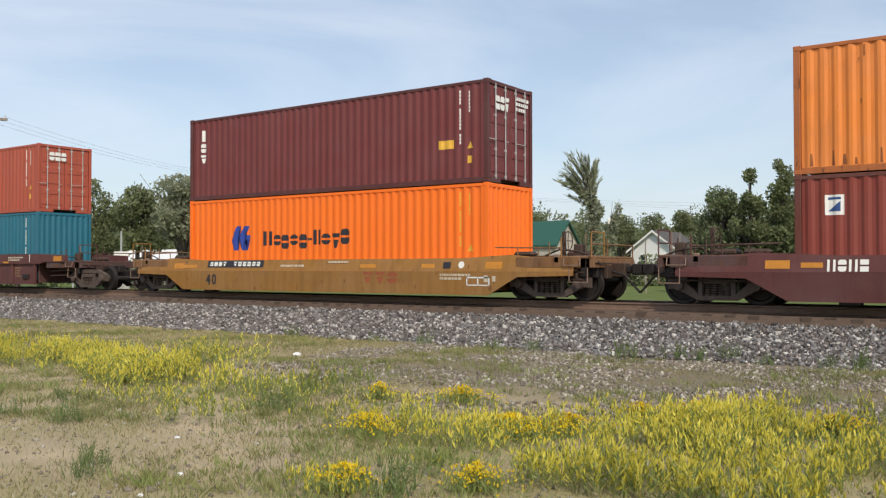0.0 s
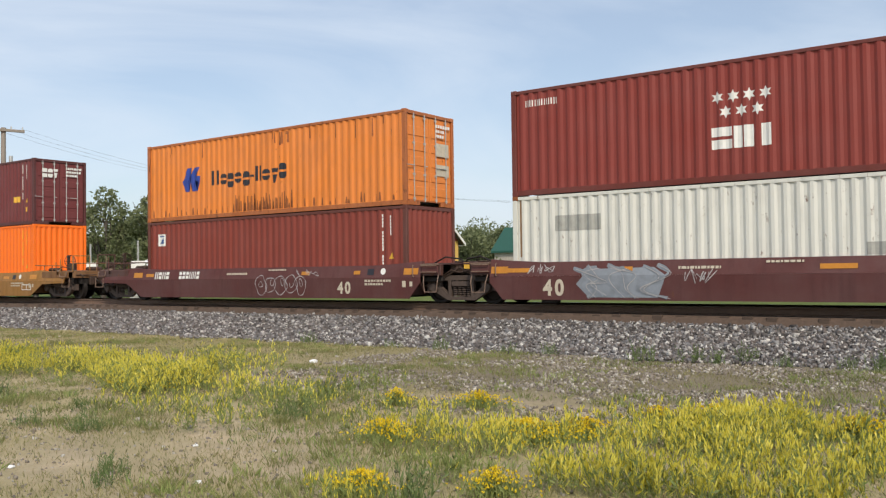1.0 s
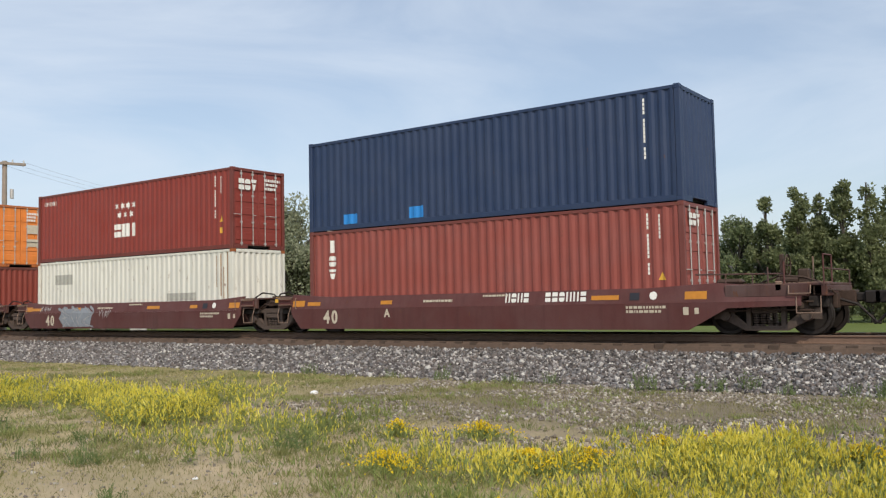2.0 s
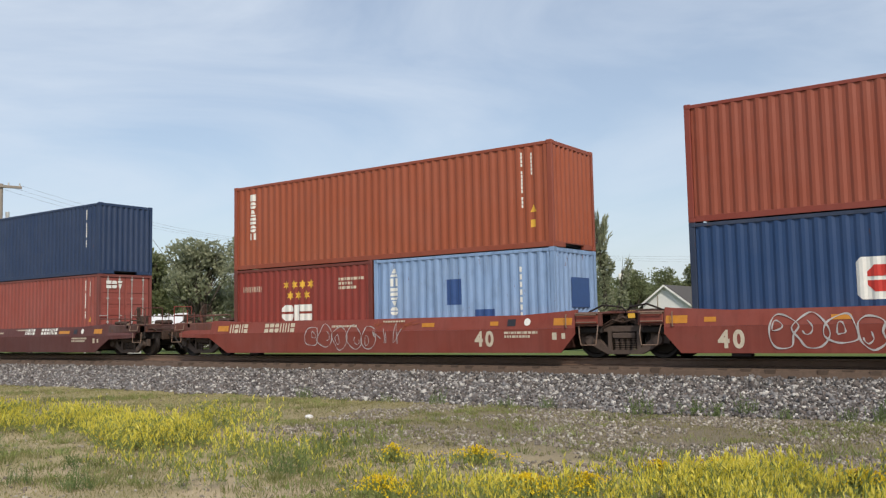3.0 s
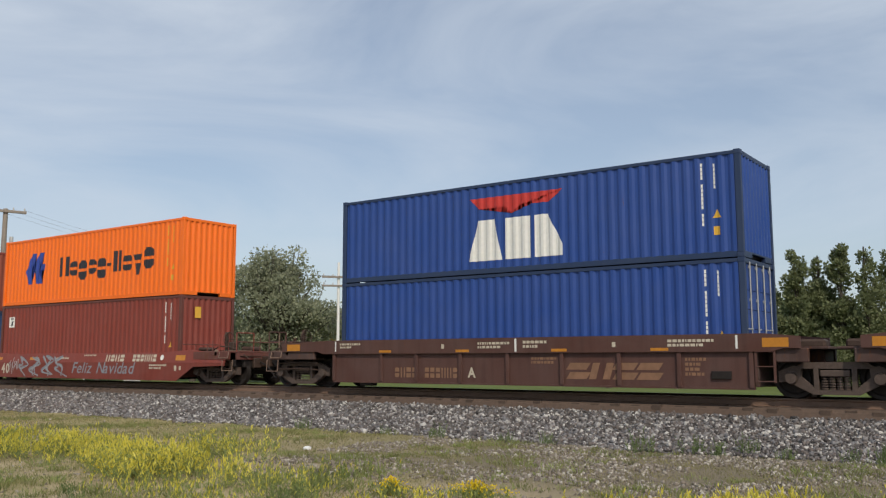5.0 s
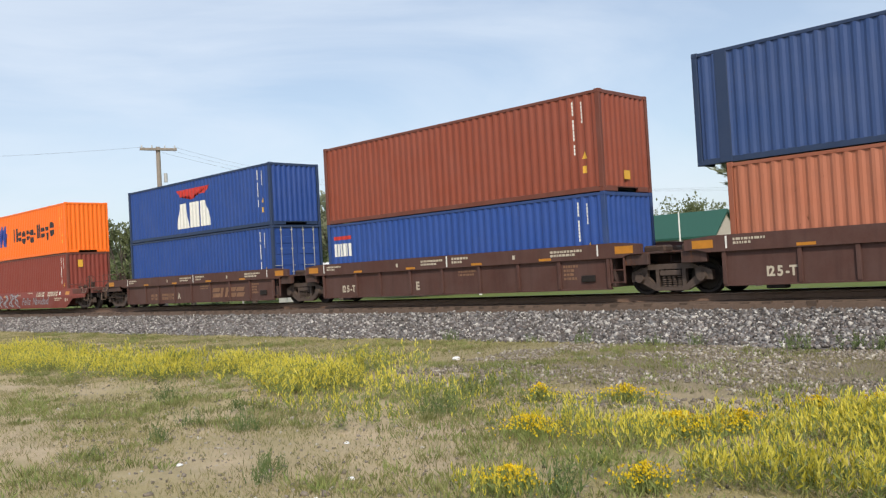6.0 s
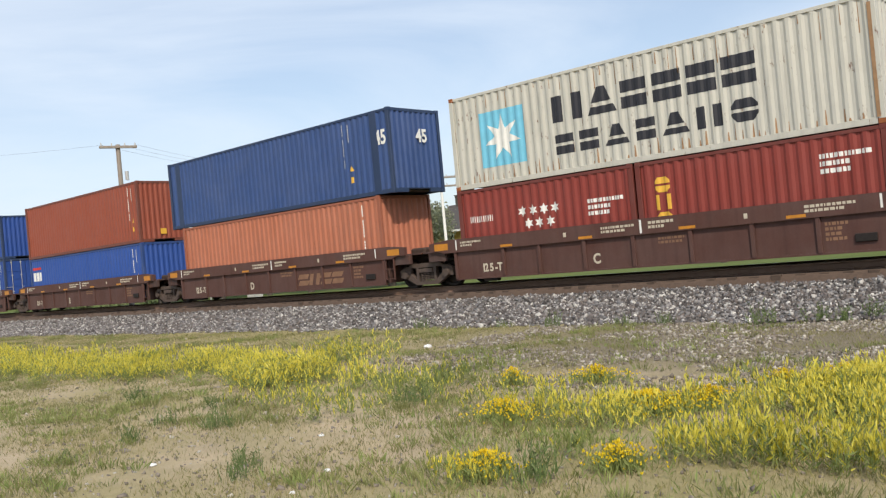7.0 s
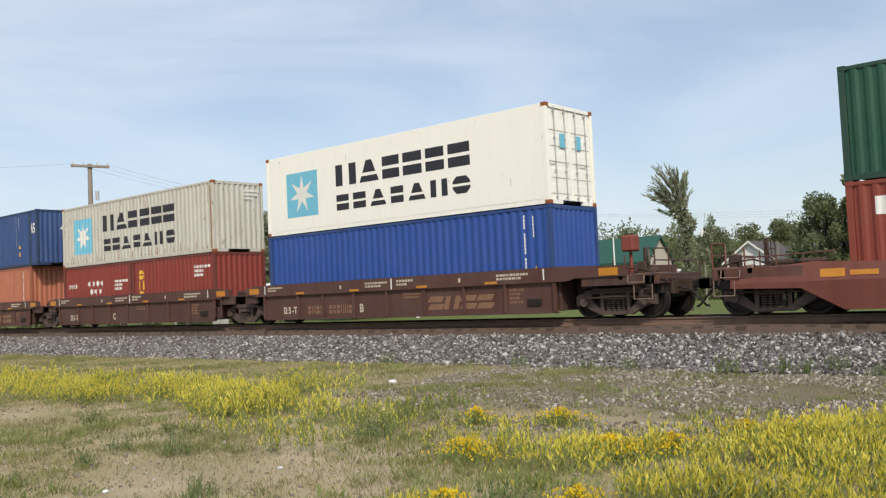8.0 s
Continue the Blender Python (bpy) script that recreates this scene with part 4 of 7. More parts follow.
        bent_rod(bm, [(P(reach + 0.02), -1.2, 0.98), (P(reach + 0.06), -0.3, 0.98)], 0.016)
        part("uncoupling_lever", bm, MAT["steel"], car)
        part("brake_cylinder", boxes((*lo(0.55, 1.15), -0.95, -0.62, top + 0.03, top + 0.17), bevel=0.06), MAT["steel"], car)
        part("air_reservoir", boxes((*lo(1.6, 2.2), 0.1, 0.6, top + 0.03, top + 0.20), bevel=0.06), MAT["steel"], car)
        part("retainer_valve", boxes((*lo(reach - 1.05, reach - 0.9), -1.40, -1.30, 0.98, 1.20), bevel=0.02), MAT["grab_paint"], car)
        part("slack_adjuster", boxes((*lo(0.9, 2.1), -0.98, -0.86, 0.84, 0.93), bevel=0.03), MAT["steel"], car)
        bm = bmesh.new()
        bent_rod(bm, [(P(reach - 1.4), -1.18, top + 0.05), (P(reach - 1.0), -1.20, top + 0.20), (P(reach - 0.5), -1.16, top + 0.16), (P(reach - 0.1), -1.12, top + 0.02), (P(reach + 0.1), -0.9, 0.9)], 0.022, 7)
        part("air_pipe", bm, MAT["steel"], car)
        part("walkway", boxes(*[(*lo(reach - 0.95, reach - 0.02), -1.18 + 0.11 * i, -1.11 + 0.11 * i, top + 0.03, top + 0.05) for i in range(5)]), MAT["grab_paint"], car)
        part("draft_gear", boxes((*lo(1.9, reach - 0.1), -0.5, 0.5, 0.5, 0.88), bevel=0.04), MAT["dark"], car)
        part("brake_beam", boxes((*lo(reach - 0.42, reach - 0.2), -1.2, -0.35, 0.62, 0.86), bevel=0.03), MAT["dark"], car)
        for zz in (0.55, 0.74):
            bm = bmesh.new()
            bent_rod(bm, [(P(0.9), -1.22, zz), (P(1.8), -1.24, zz + 0.03), (P(reach - 0.3), -1.2, zz)], 0.022)
            part("brake_pipe", bm, MAT["steel"], car)


def brake_stand(car, x):
    """Slim upright with a hand-brake wheel."""
    part("brake_stand", boxes((x - 0.045, x + 0.045, -0.96, -0.86, 1.1, 1.80), bevel=0.015), MAT["steel"], car)
    bm, seg = bmesh.new(), 16
    rings = [[bm.verts.new((x + 0.12 + 0.016 * math.cos(b), -0.91 + (0.24 + 0.016 * math.sin(b)) * math.sin(6.28319 * i / seg), 1.55 + (0.24 + 0.016 * math.sin(b)) * math.cos(6.28319 * i / seg))) for b in (0, 1.57, 3.14, 4.71)] for i in range(seg)]
    for i in range(seg):
        for k in range(4):
            bm.faces.new((rings[i][k], rings[i][(k + 1) % 4], rings[(i + 1) % seg][(k + 1) % 4], rings[(i + 1) % seg][k]))
    wheel = part("brake_wheel", bm, MAT["steel"], car)
    for a in (0, 1.571, 3.142, 4.712):
        bm = bmesh.new()
        rod(bm, (x + 0.11, -0.91, 1.55), (x + 0.12, -0.91 + 0.24 * math.sin(a), 1.55 + 0.24 * math.cos(a)), 0.012)
        part("spoke", bm, MAT["steel"], wheel)


def well_maxi(label, u, key, left, right, L=12.192):
    """A deep well wagon with folded plate sides; origin at the -x end of its well."""
    car = thing("well_wagon", label, "rail wagon", pose(u, 0, 0), "wagons of the train")
    for sg, nm in ((-1, "side_sill"), (1, "side_sill")):
        bm = bmesh.new()
        q = -1.43
        # lower plate, tapered up towards the trucks
        la, ra = (-0.62, L + 0.62)
        low = [(-0.22, 0.15), (L + 0.22, 0.15), (ra, 0.60), (ra, 0.76), (la, 0.76), (la, 0.60)]
        if left == "coupler":
            low = [(-0.10, 0.13), (L + 0.22, 0.15), (ra, 0.60), (ra, 0.76), (-2.6, 0.76), (-2.6, 0.66), (-1.0, 0.62)]
        if right == "coupler":
            low = ([(-0.22, 0.15)] if left != "coupler" else [(-0.10, 0.13)]) + [(L + 0.10, 0.13), (L + 1.0, 0.62), (L + 2.6, 0.66), (L + 2.6, 0.76)] + ([(la, 0.76), (la, 0.60)] if left != "coupler" else [(-2.6, 0.76), (-2.6, 0.66), (-1.0, 0.62)])
        y0, y1 = (q, q + 0.03) if sg < 0 else (-q - 0.03, -q)
        slab(bm, low, y0, y1)
        part("side_sill", bm, MAT[key], car)
        bm = bmesh.new()
        a, b = (-2.6 if left == "coupler" else la), (L + 2.6 if right == "coupler" else ra)
        zt = 1.12
        xs = [a, (-0.75 if left == "coupler" else -0.45), 0.9, L - 0.9, (L + 0.75 if right == "coupler" else L + 0.45), b]
        hi = [1.02 if left == "coupler" else 1.22, 1.20, zt, zt, 1.20, 1.02 if right == "coupler" else 1.22]
        rows = []
        for x, h in zip(xs, hi):
            rows.append([bm.verts.new((x, -sg * yy, z)) for yy, z in ((q - 0.002, 0.762), (q + 0.10, h), (q + 0.24, h), (q + 0.24, h - 0.03), (q + 0.03, 0.762))])
        for r0, r1 in zip(rows, rows[1:]):
            for i in range(5):
                bm.faces.new((r0[i], r1[i], r1[(i + 1) % 5], r0[(i + 1) % 5]))
        bm.faces.new(rows[0])
        bm.faces.new(list(reversed(rows[-1])))
        part("top_chord", bm, MAT[key], car)
    for x in (0.4, 3.2, 6.1, 9.0, 11.8):
        part("floor_beam", boxes((x - 0.12, x + 0.12, -1.4, 1.4, 0.17, FLOOR - 0.02)), MAT["dark"], car)
    part("wheel_guard", boxes((0.9, 1.35, -1.36, -1.1, 0.06, 0.16), bevel=0.03), MAT["dark"], car)
    wagon_end(car, -1, -0.05, left, key, "maxi")
    wagon_end(car, 1, L + 0.05, right, key, "maxi")
    TRAIN.append((car, u, 0))
    return car


def well_ribbed(label, u, key, left, right, L=12.192):
    """A well wagon with a proud top chord and ribbed side sheets; origin at the -x end of its well."""
    car = thing("well_wagon", label, "rail wagon", pose(u, 0, 0), "wagons of the train")
    a, b = (-2.3 if left == "coupler" else -1.15), (L + 2.3 if right == "coupler" else L + 1.15)
    for sg in (-1, 1):
        ys = (-1.44, -1.30) if sg < 0 else (1.30, 1.44)
        bm = bmesh.new()
        slab(bm, [(-0.55, 1.03), (L + 0.55, 1.03), (L + 0.8, 1.10), (b, 1.10), (b, 1.36), (L + 0.4, 1.43), (-0.4, 1.43), (a, 1.36), (a, 1.10), (-0.8, 1.10)], *ys)
        part("top_chord", bm, MAT[key], car)
        yi = (-1.36, -1.33) if sg < 0 else (1.33, 1.36)
        part("side_sheet", boxes((-0.16, L + 0.16, *yi, 0.22, 1.03)), MAT[key], car)
        yb = (-1.40, -1.30) if sg < 0 else (1.30, 1.40)
        part("bottom_angle", boxes((-0.16, L + 0.16, *yb, 0.19, 0.235)), MAT[key], car)
        yp = (-1.42, -1.36) if sg < 0 else (1.36, 1.42)
        for x in (-0.12, 1.72, 3.0, 4.5, 6.0, 7.6, 9.15, 10.65, 12.3):
            part("rib", boxes((x - 0.05, x + 0.05, *yp, 0.235, 1.03), bevel=0.006), MAT[key], car)
    for x in (0.4, 3.2, 6.1, 9.0, 11.8):
        part("floor_beam", boxes((x - 0.12, x + 0.12, -1.33, 1.33, 0.24, FLOOR - 0.02)), MAT["dark"], car)
    part("pocket", boxes((11.40, 11.85, -1.41, -1.36, 0.42, 0.60), bevel=0.01), MAT["dark"], car)
    part("wheel_guard", boxes((0.85, 1.35, -1.34, -1.1, 0.10, 0.20), bevel=0.03), MAT["dark"], car)
    wagon_end(car, -1, -0.05, left, key, "ribbed")
    wagon_end(car, 1, L + 0.05, right, key, "ribbed")
    for x in (a + 0.5, b - 0.5):
        marking(car, [bar(x - 0.28, x + 0.28, 1.13, 1.33)], "reflector", -1.441, name="reflector", label="amber reflective panel")
    for x in (1.9, 4.6, 7.55, 10.2):
        marking(car, [bar(x - 0.22, x + 0.22, 1.06, 1.13)], "reflector", -1.441, name="reflector", label="amber reflective strip")
    marking(car, [bar(6.25, 6.31, 1.06, 1.40), bar(11.98, 12.03, 1.10, 1.40), bar(-0.05, 0.0, 1.10, 1.40)], "white_mark", -1.441, name="load_mark", label="white load-limit bars")
    marking(car, small_print(5.1, 1.12, 1.0, 0.20, 2, 4) + small_print(6.5, 1.12, 0.7, 0.22, 2, 5) + small_print(10.4, 1.12, 1.1, 0.2, 2, 6) + small_print(0.15, 1.16, 0.8, 0.18, 2, 8), "cream_mark", -1.441, label="small pale stencilled marks")
    marking(car, small_print(10.78, 0.45, 0.5, 0.45, 4, 7) + small_print(6.7, 0.72, 0.75, 0.2, 2, 9), "ghost_mark", -1.361, label="faded stencil block")
    marking(car, [bar(3.9, 3.99, 1.16, 1.28), bar(9.0, 9.09, 1.16, 1.28)], "cream_mark", -1.441, name="load_mark")
    TRAIN.append((car, u, 0))
    return car


def maxi_marks(car, L=12.192, seed=0, words=()):
    """The small marks of a wagon side; words: stretches along it that carry its number."""
    f = side_face("maxi")
    r = random.Random(seed)
    for x in (0.35, 3.2, 8.2, 10.3):
        a = x - 0.26 + r.uniform(-0.3, 0.3)
        if any(p - 0.05 < x + 0.26 and a < q + 0.05 for p, q in words):
            continue
        marking(car, [bar(a, x + 0.26, 0.86, 0.97)], "reflector", f, name="reflector", label="amber reflective strip")
    for x in (-0.32, L + 0.28):
        marking(car, [bar(x - 0.26, x + 0.26, 0.84, 1.02)], "reflector", f, name="reflector", label="amber reflective panel")
    marking(car, small_print(4.6, 0.86, 1.0, 0.1, 1, seed) + small_print(10.75, 0.50, 1.0, 0.2, 2, seed + 1) + small_print(6.6, 0.98, 0.8, 0.08, 1, seed + 2), "cream_mark", f, label="small pale stencilled marks")
    marking(car, [bar(L - 0.02, L + 0.11, 0.48, 0.66), bar(L + 0.25, L + 0.35, 0.50, 0.64)], "cream_mark", f, name="placard", label="small white placards")
    marking(car, star(L - 0.75, 0.94, 0.10, 8, 0.93), "white_mark", f, whole=True, name="placard", label="round white placard")
    if not any(q > L - 1.4 for p, q in words):
        marking(car, [bar(L - 1.35, L - 1.10, 0.84, 1.02)], "black_mark", f, name="placard", label="small dark placard")


def number(car, body, x, z, size, key, y, label):
    for i, ch in enumerate(body):
        wide = 0.30 if ch in "1-" else 0.62
        marking(car, text_polys(ch, x, z, size, 0.038 * size, 0, 0.92), key, y, label=label, whole=True)
        x += wide * size


def curved(pts, n, closed=False):
    """Points along a smooth line through the given ones."""
    k, out = len(pts), []
    for i in range(k if closed else k - 1):
        p = [pts[(i + d) % k] if closed else pts[min(max(i + d, 0), k - 1)] for d in (-1, 0, 1, 2)]
        for j in range(n):
            f = j / n
            out.append(tuple(0.5 * (2 * p[1][c] + (p[2][c] - p[0][c]) * f + (2 * p[0][c] - 5 * p[1][c] + 4 * p[2][c] - p[3][c]) * f * f + (3 * p[1][c] - p[0][c] - 3 * p[2][c] + p[3][c]) * f ** 3) for c in (0, 1)))
    return out + [out[0] if closed else pts[-1]]


def sprayed(car, line, w, y, key, label):
    """A sprayed line: a flat ribbon of changing width along the given points."""
    bm, rows = bmesh.new(), []
    for k, (px, pz) in enumerate(line):
        qx, qz = line[min(k + 1, len(line) - 1)]
        ox, oz = line[max(k - 1, 0)]
        dx, dz = qx - ox, qz - oz
        d = math.hypot(dx, dz) or 1
        e = w * (0.8 + 0.35 * math.sin(k * 0.7))
        rows.append([bm.verts.new((px - s * dz / d * e, y(px, pz) - 0.006 - 0.0003 * k, pz + s * dx / d * e)) for s in (-1, 1)])
    for p, q in zip(rows, rows[1:]):
        bm.faces.new((p[0], q[0], q[1], p[1]))
    part("graffiti", bm, MAT[key], car, label)


def scrawl(car, x0, x1, z0, z1, key, seed, y, w=0.03, label="looping spray-painted graffiti, unreadable"):
    """A wild tag: one crooked, curling line after another."""
    r = random.Random(seed)
    k = max(3, int((x1 - x0) / 0.55))
    step = (x1 - x0) / k
    for i in range(k):
        a = x0 + i * step
        pts = [(a + step * r.uniform(-0.15, 1.15), (z0 if j % 2 else z1) + (z1 - z0) * r.uniform(0, 0.42) * (1 if j % 2 else -1)) for j in range(r.choice((4, 5, 6)))]
        sprayed(car, curved(pts, 7), w * r.uniform(0.7, 1.1), y, key, label)


def throw_up(car, x0, x1, z0, z1, key, line_key, seed, y, n=4):
    """A row of fat, unreadable sprayed shapes, each of two or three broad bent strokes with a thin outline."""
    r = random.Random(seed)
    step = (x1 - x0) / n
    for i in range(n):
        a, h = x0 + i * step, z1 - z0
        for k in range(r.choice((2, 3))):
            u = r.uniform(0.0, 0.75)
            pts = [(a + step * (u + r.uniform(-0.1, 0.1)), z1 - h * r.uniform(0, 0.1)), (a + step * r.uniform(0.1, 1.0), z0 + h * r.uniform(0.5, 0.8)), (a + step * r.uniform(0.0, 0.7), z0 + h * r.uniform(0.25, 0.5)), (a + step * (1 - u * 0.8), z0 + h * r.uniform(0, 0.12))]
            line = curved(pts, 6)
            sprayed(car, line, 0.055, y, key, "fat pale graffiti stroke, unreadable")
            sprayed(car, [(p + 0.07, q - 0.02) for p, q in line], 0.010, lambda p, q: y(p, q) - 0.012, line_key, "thin graffiti outline")


def bubbles(car, x0, x1, z0, z1, key, seed, y, n=4, w=0.016):
    """Rounded graffiti shapes in thin outline, overlapping, each with a small inner loop."""
    r = random.Random(seed)
    step = (x1 - x0) / n
    for i in range(n):
        cx, cz, rx, rz = x0 + (i + 0.5) * step, (z0 + z1) / 2, step * 0.62, (z1 - z0) / 2
        a0 = r.uniform(0, 6.28)
        ring = [(cx + rx * r.uniform(0.62, 1.1) * math.cos(a0 + k * 0.785), cz + rz * r.uniform(0.6, 1.0) * math.sin(a0 + k * 0.785)) for k in range(8)]
        sprayed(car, curved(ring, 5, True), w, y, key, "rounded graffiti outline, unreadable")
        ox, oz = r.uniform(-0.2, 0.2) * step, r.uniform(-0.12, 0.12)
        sprayed(car, curved([(cx + ox + (a - cx) * 0.34, cz + oz + (b - cz) * 0.4) for a, b in ring[:6]], 5, i % 2 == 0), w * 0.8, y, key, "rounded graffiti outline, unreadable")


# ---- trucks ----
WHEEL = 0.457


def build_truck():
    t = thing("rail_truck", "dusty cast-steel freight truck with two wheelsets", "bogie", group="trucks under the train")
    for sg in (-1, 1):
        y = sg * 1.02
        bm = bmesh.new()
        ya, yb = y - 0.07, y + 0.07
        slab(bm, [(-0.86, 0.66), (0.86, 0.66), (0.62, 0.80), (-0.62, 0.80)], ya, yb)
        slab(bm, [(-0.46, 0.11), (0.46, 0.11), (0.50, 0.21), (-0.50, 0.21)], ya, yb)
        for s in (-1, 1):
            slab(bm, [(s * 1.16, 0.36), (s * 1.16, 0.60), (s * 0.86, 0.72), (s * 0.68, 0.68), (s * 0.70, 0.40)], ya + 0.003, yb - 0.003)
            slab(bm, [(s * 0.94, 0.36), (s * 0.74, 0.52), (s * 0.38, 0.22), (s * 0.46, 0.11)], ya + 0.006, yb - 0.006)
            slab(bm, [(s * 0.43, 0.18), (s * 0.43, 0.70), (s * 0.33, 0.70), (s * 0.33, 0.18)], ya + 0.002, yb - 0.002)
        fr = part("side_frame", bm, MAT["frame_steel"], t)
        o = y + sg * 0.072
        for s in (-1, 1):
            bm = bmesh.new()
            bmesh.ops.create_cone(bm, cap_ends=True, segments=14, radius1=0.145, radius2=0.12, depth=0.12, matrix=pose(s * 0.889, y + sg * 0.10, WHEEL, 90))
            part("bearing_cap", bm, MAT["frame_steel"], fr)
        for x in (-0.22, -0.07, 0.08, 0.23):
            bm = bmesh.new()
            for i in range(5):
                bmesh.ops.create_cone(bm, cap_ends=True, segments=10, radius1=0.068, radius2=0.068, depth=0.03, matrix=pose(x, y, 0.235 + i * 0.055))
            part("spring", bm, MAT["frame_steel"], fr)
        part("bolster_end", boxes((-0.30, 0.30, min(y, y + sg * 0.10), max(y, y + sg * 0.10), 0.49, 0.63), bevel=0.02), MAT["frame_steel"], fr)
    part("bolster", boxes((-0.22, 0.22, -0.95, 0.95, 0.50, 0.76), bevel=0.03), MAT["dark"], t)
    for s in (-1, 1):
        bm = bmesh.new()
        rod(bm, (0, -0.98, 0), (0, 0.98, 0), 0.085, 12)
        ws = part("wheelset", bm, MAT["dark"], t)
        ws.matrix_basis = pose(s * 0.889, 0, WHEEL)
        for sg in (-1, 1):
            bm = bmesh.new()
            sec = [(0.02, 0.10), (0.09, 0.09), (0.14, 0.03), (0.33, 0.02), (0.37, 0.065), (0.44, 0.068), (0.452, 0.0), (0.457, -0.035), (0.480, -0.045), (0.478, -0.068), (0.40, -0.068), (0.37, -0.02), (0.14, -0.03), (0.02, -0.06)]
            seg = 32
            rings = [[bm.verts.new((r * math.cos(6.28319 * i / seg), sg * (0.755 + yy), r * math.sin(6.28319 * i / seg))) for i in range(seg)] for r, yy in sec]
            for r0, r1 in zip(rings, rings[1:]):
                for i in range(seg):
                    bm.faces.new((r0[i], r0[(i + 1) % seg], r1[(i + 1) % seg], r1[i]))
            part("wheel", bm, MAT["dark"], ws)
    return t


TRUCKS = []
truck_model = build_truck()


def truck(u):
    t = truck_model if not TRUCKS else copy_thing(truck_model, pose(u, 0, 0))
    t.matrix_basis = pose(u, 0, 0)
    TRUCKS.append(t)
    TRAIN.append((t, u, 0))


# ---- the train, from its head to its tail ----
L40, L20, L45 = 12.192, 6.058, 13.716
TOP_S, TOP_H = FLOOR + STD, FLOOR + HIGH
SM = side_face("maxi")

# a ribbed wagon ahead
A0 = -34.2 - L40
c = put(container("orange-red container with doors on a teal one", L40, HIGH, "vermilion", "doors"), A0, TOP_H)
code_marks(c, L40, HIGH, "white_mark", 1)
marking(c, strokes(-0.75, 2.15, 0.8, 0.35, 3, 0.14, 0.3, None, "OEO"), "white_mark", end_x=L40, label="white wordmark on the door")
c = put(container("teal container in a brown well wagon", L40, HIGH, "teal", "front"), A0, FLOOR)
code_marks(c, L40, HIGH, "white_mark", 2, False)
car = well_ribbed("brown well wagon with ribbed sides", A0, "car_maroon", "artic", "coupler")
truck(-30.9)

# a single yellow wagon
A1 = -24.74
c = put(container("maroon container with doors and white rods", L40, HIGH, "maroon", "doors"), A1, TOP_H)
marking(c, strokes(0.60, 2.02, 0.16, 0.38, 1, 0.1, shapes="I") + strokes(0.53, 1.64, 0.32, 0.30, 1, 0.1, shapes="O") + strokes(0.53, 1.28, 0.32, 0.28, 1, 0.1, shapes="V"), "white_mark", label="white upright wordmark")
code_marks(c, L40, HIGH, "white_mark", 3)
marking(c, [bar(10.55, 11.05, 0.98, 1.22)], "yellow_mark", name="warning_plate", label="yellow height plate")
marking(c, strokes(-0.85, 2.02, 0.75, 0.38, 3, 0.12, 0.3, None, "EOV"), "white_mark", end_x=L40, label="white wordmark on the door")
end_marks(c, L40, HIGH, 3)
c = put(container("clean bright orange container with blue badge", L40, HIGH, "orange", "front"), A1, FLOOR)
hook_logo(c, 2.08, 1.08, 0.80)
liner_words(c, 3.58, 1.22, 3.73, 0.46)
code_marks(c, L40, HIGH, "yellow_mark", 4)
car = well_maxi("stand-alone yellow well wagon, faded and rust-stained", A1, "car_yellow", "coupler", "coupler")
maxi_marks(car, seed=3, words=((1.16, 3.82),))
brake_stand(car, L40 + 2.1)
number(car, "40", 1.12, 0.32, 0.46, "black_mark", SM, "black load number 40")
marking(car, [bar(1.16, 3.82, 0.88, 1.10)], "black_mark", SM, name="number_panel", label="black panel for the wagon number")
marking(car, strokes(1.25, 0.92, 0.85, 0.14, 4, 0.24, 0.3, None, "OIIV") + strokes(2.4, 0.92, 1.3, 0.14, 6, 0.26, 0.3, None, "VEEEOO"), "white_mark", SM, lift=0.008, label="white bars of the wagon number")
marking(car, strokes(7.95, 0.42, 1.36, 0.33, 3, 0.16, 0.3, None, "VVO"), "brown_mark", SM, label="faded red owner marks")
marking(car, [bar(11.62, 11.66, 0.38, 0.62), bar(11.97, 12.01, 0.38, 0.62), bar(12.32, 12.36, 0.38, 0.62), bar(11.62, 12.36, 0.58, 0.62), bar(11.62, 12.36, 0.38, 0.41)], "white_mark", SM, name="stencil_frame", label="white stencil frame")
truck(A1 - 1.75)
truck(A1 + L40 + 1.75)

# a three-unit maroon wagon
B1, B2, B3 = -4.72, 11.06, 26.88
c = put(container("rust-streaked old orange container with doors", L40, HIGH, "old_orange", "doors", "old_orange_frame"), B1, TOP_S)
hook_logo(c, 2.02, 1.00, 0.84)
liner_words(c, 3.56, 1.14, 3.75, 0.50)
r = random.Random(8)
runs = [(x, 0.17, 0.42 + 0.32 * r.random() * (4.7 < x < 7.5)) for x in [4.7 + 0.075 * k + r.uniform(-0.03, 0.03) for k in range(38)]]
runs += [(x, 0.17, 0.17 + r.uniform(0.1, 0.32)) for x in [0.4 + 0.31 * k + r.uniform(-0.12, 0.12) for k in range(37)]]
runs += [(x, 2.66 - r.uniform(0.1, 0.55), 2.66) for x in [6.6, 6.72, 6.95, 7.02, 7.25, 7.31, 3.1, 9.4, 10.2, 10.9, 11.3, 1.4, 8.3]]
tagged(marking(c, [[(x, a), (x + d, a), (x + d * 0.7, b), (x + d * 0.2, b)] for x, a, b in runs for d in (r.uniform(0.03, 0.10),)], "stain", name="rust_stain", label="dark rust runs", whole=True), kind="stuff")
end_marks(c, L40, HIGH, 5)
marking(c, [bar(0.3, 0.95, 1.55, 1.95), bar(0.3, 0.95, 0.95, 1.3)], "cream_mark", end_x=L40 - 0.02, name="placard", label="pale replaced door patches")
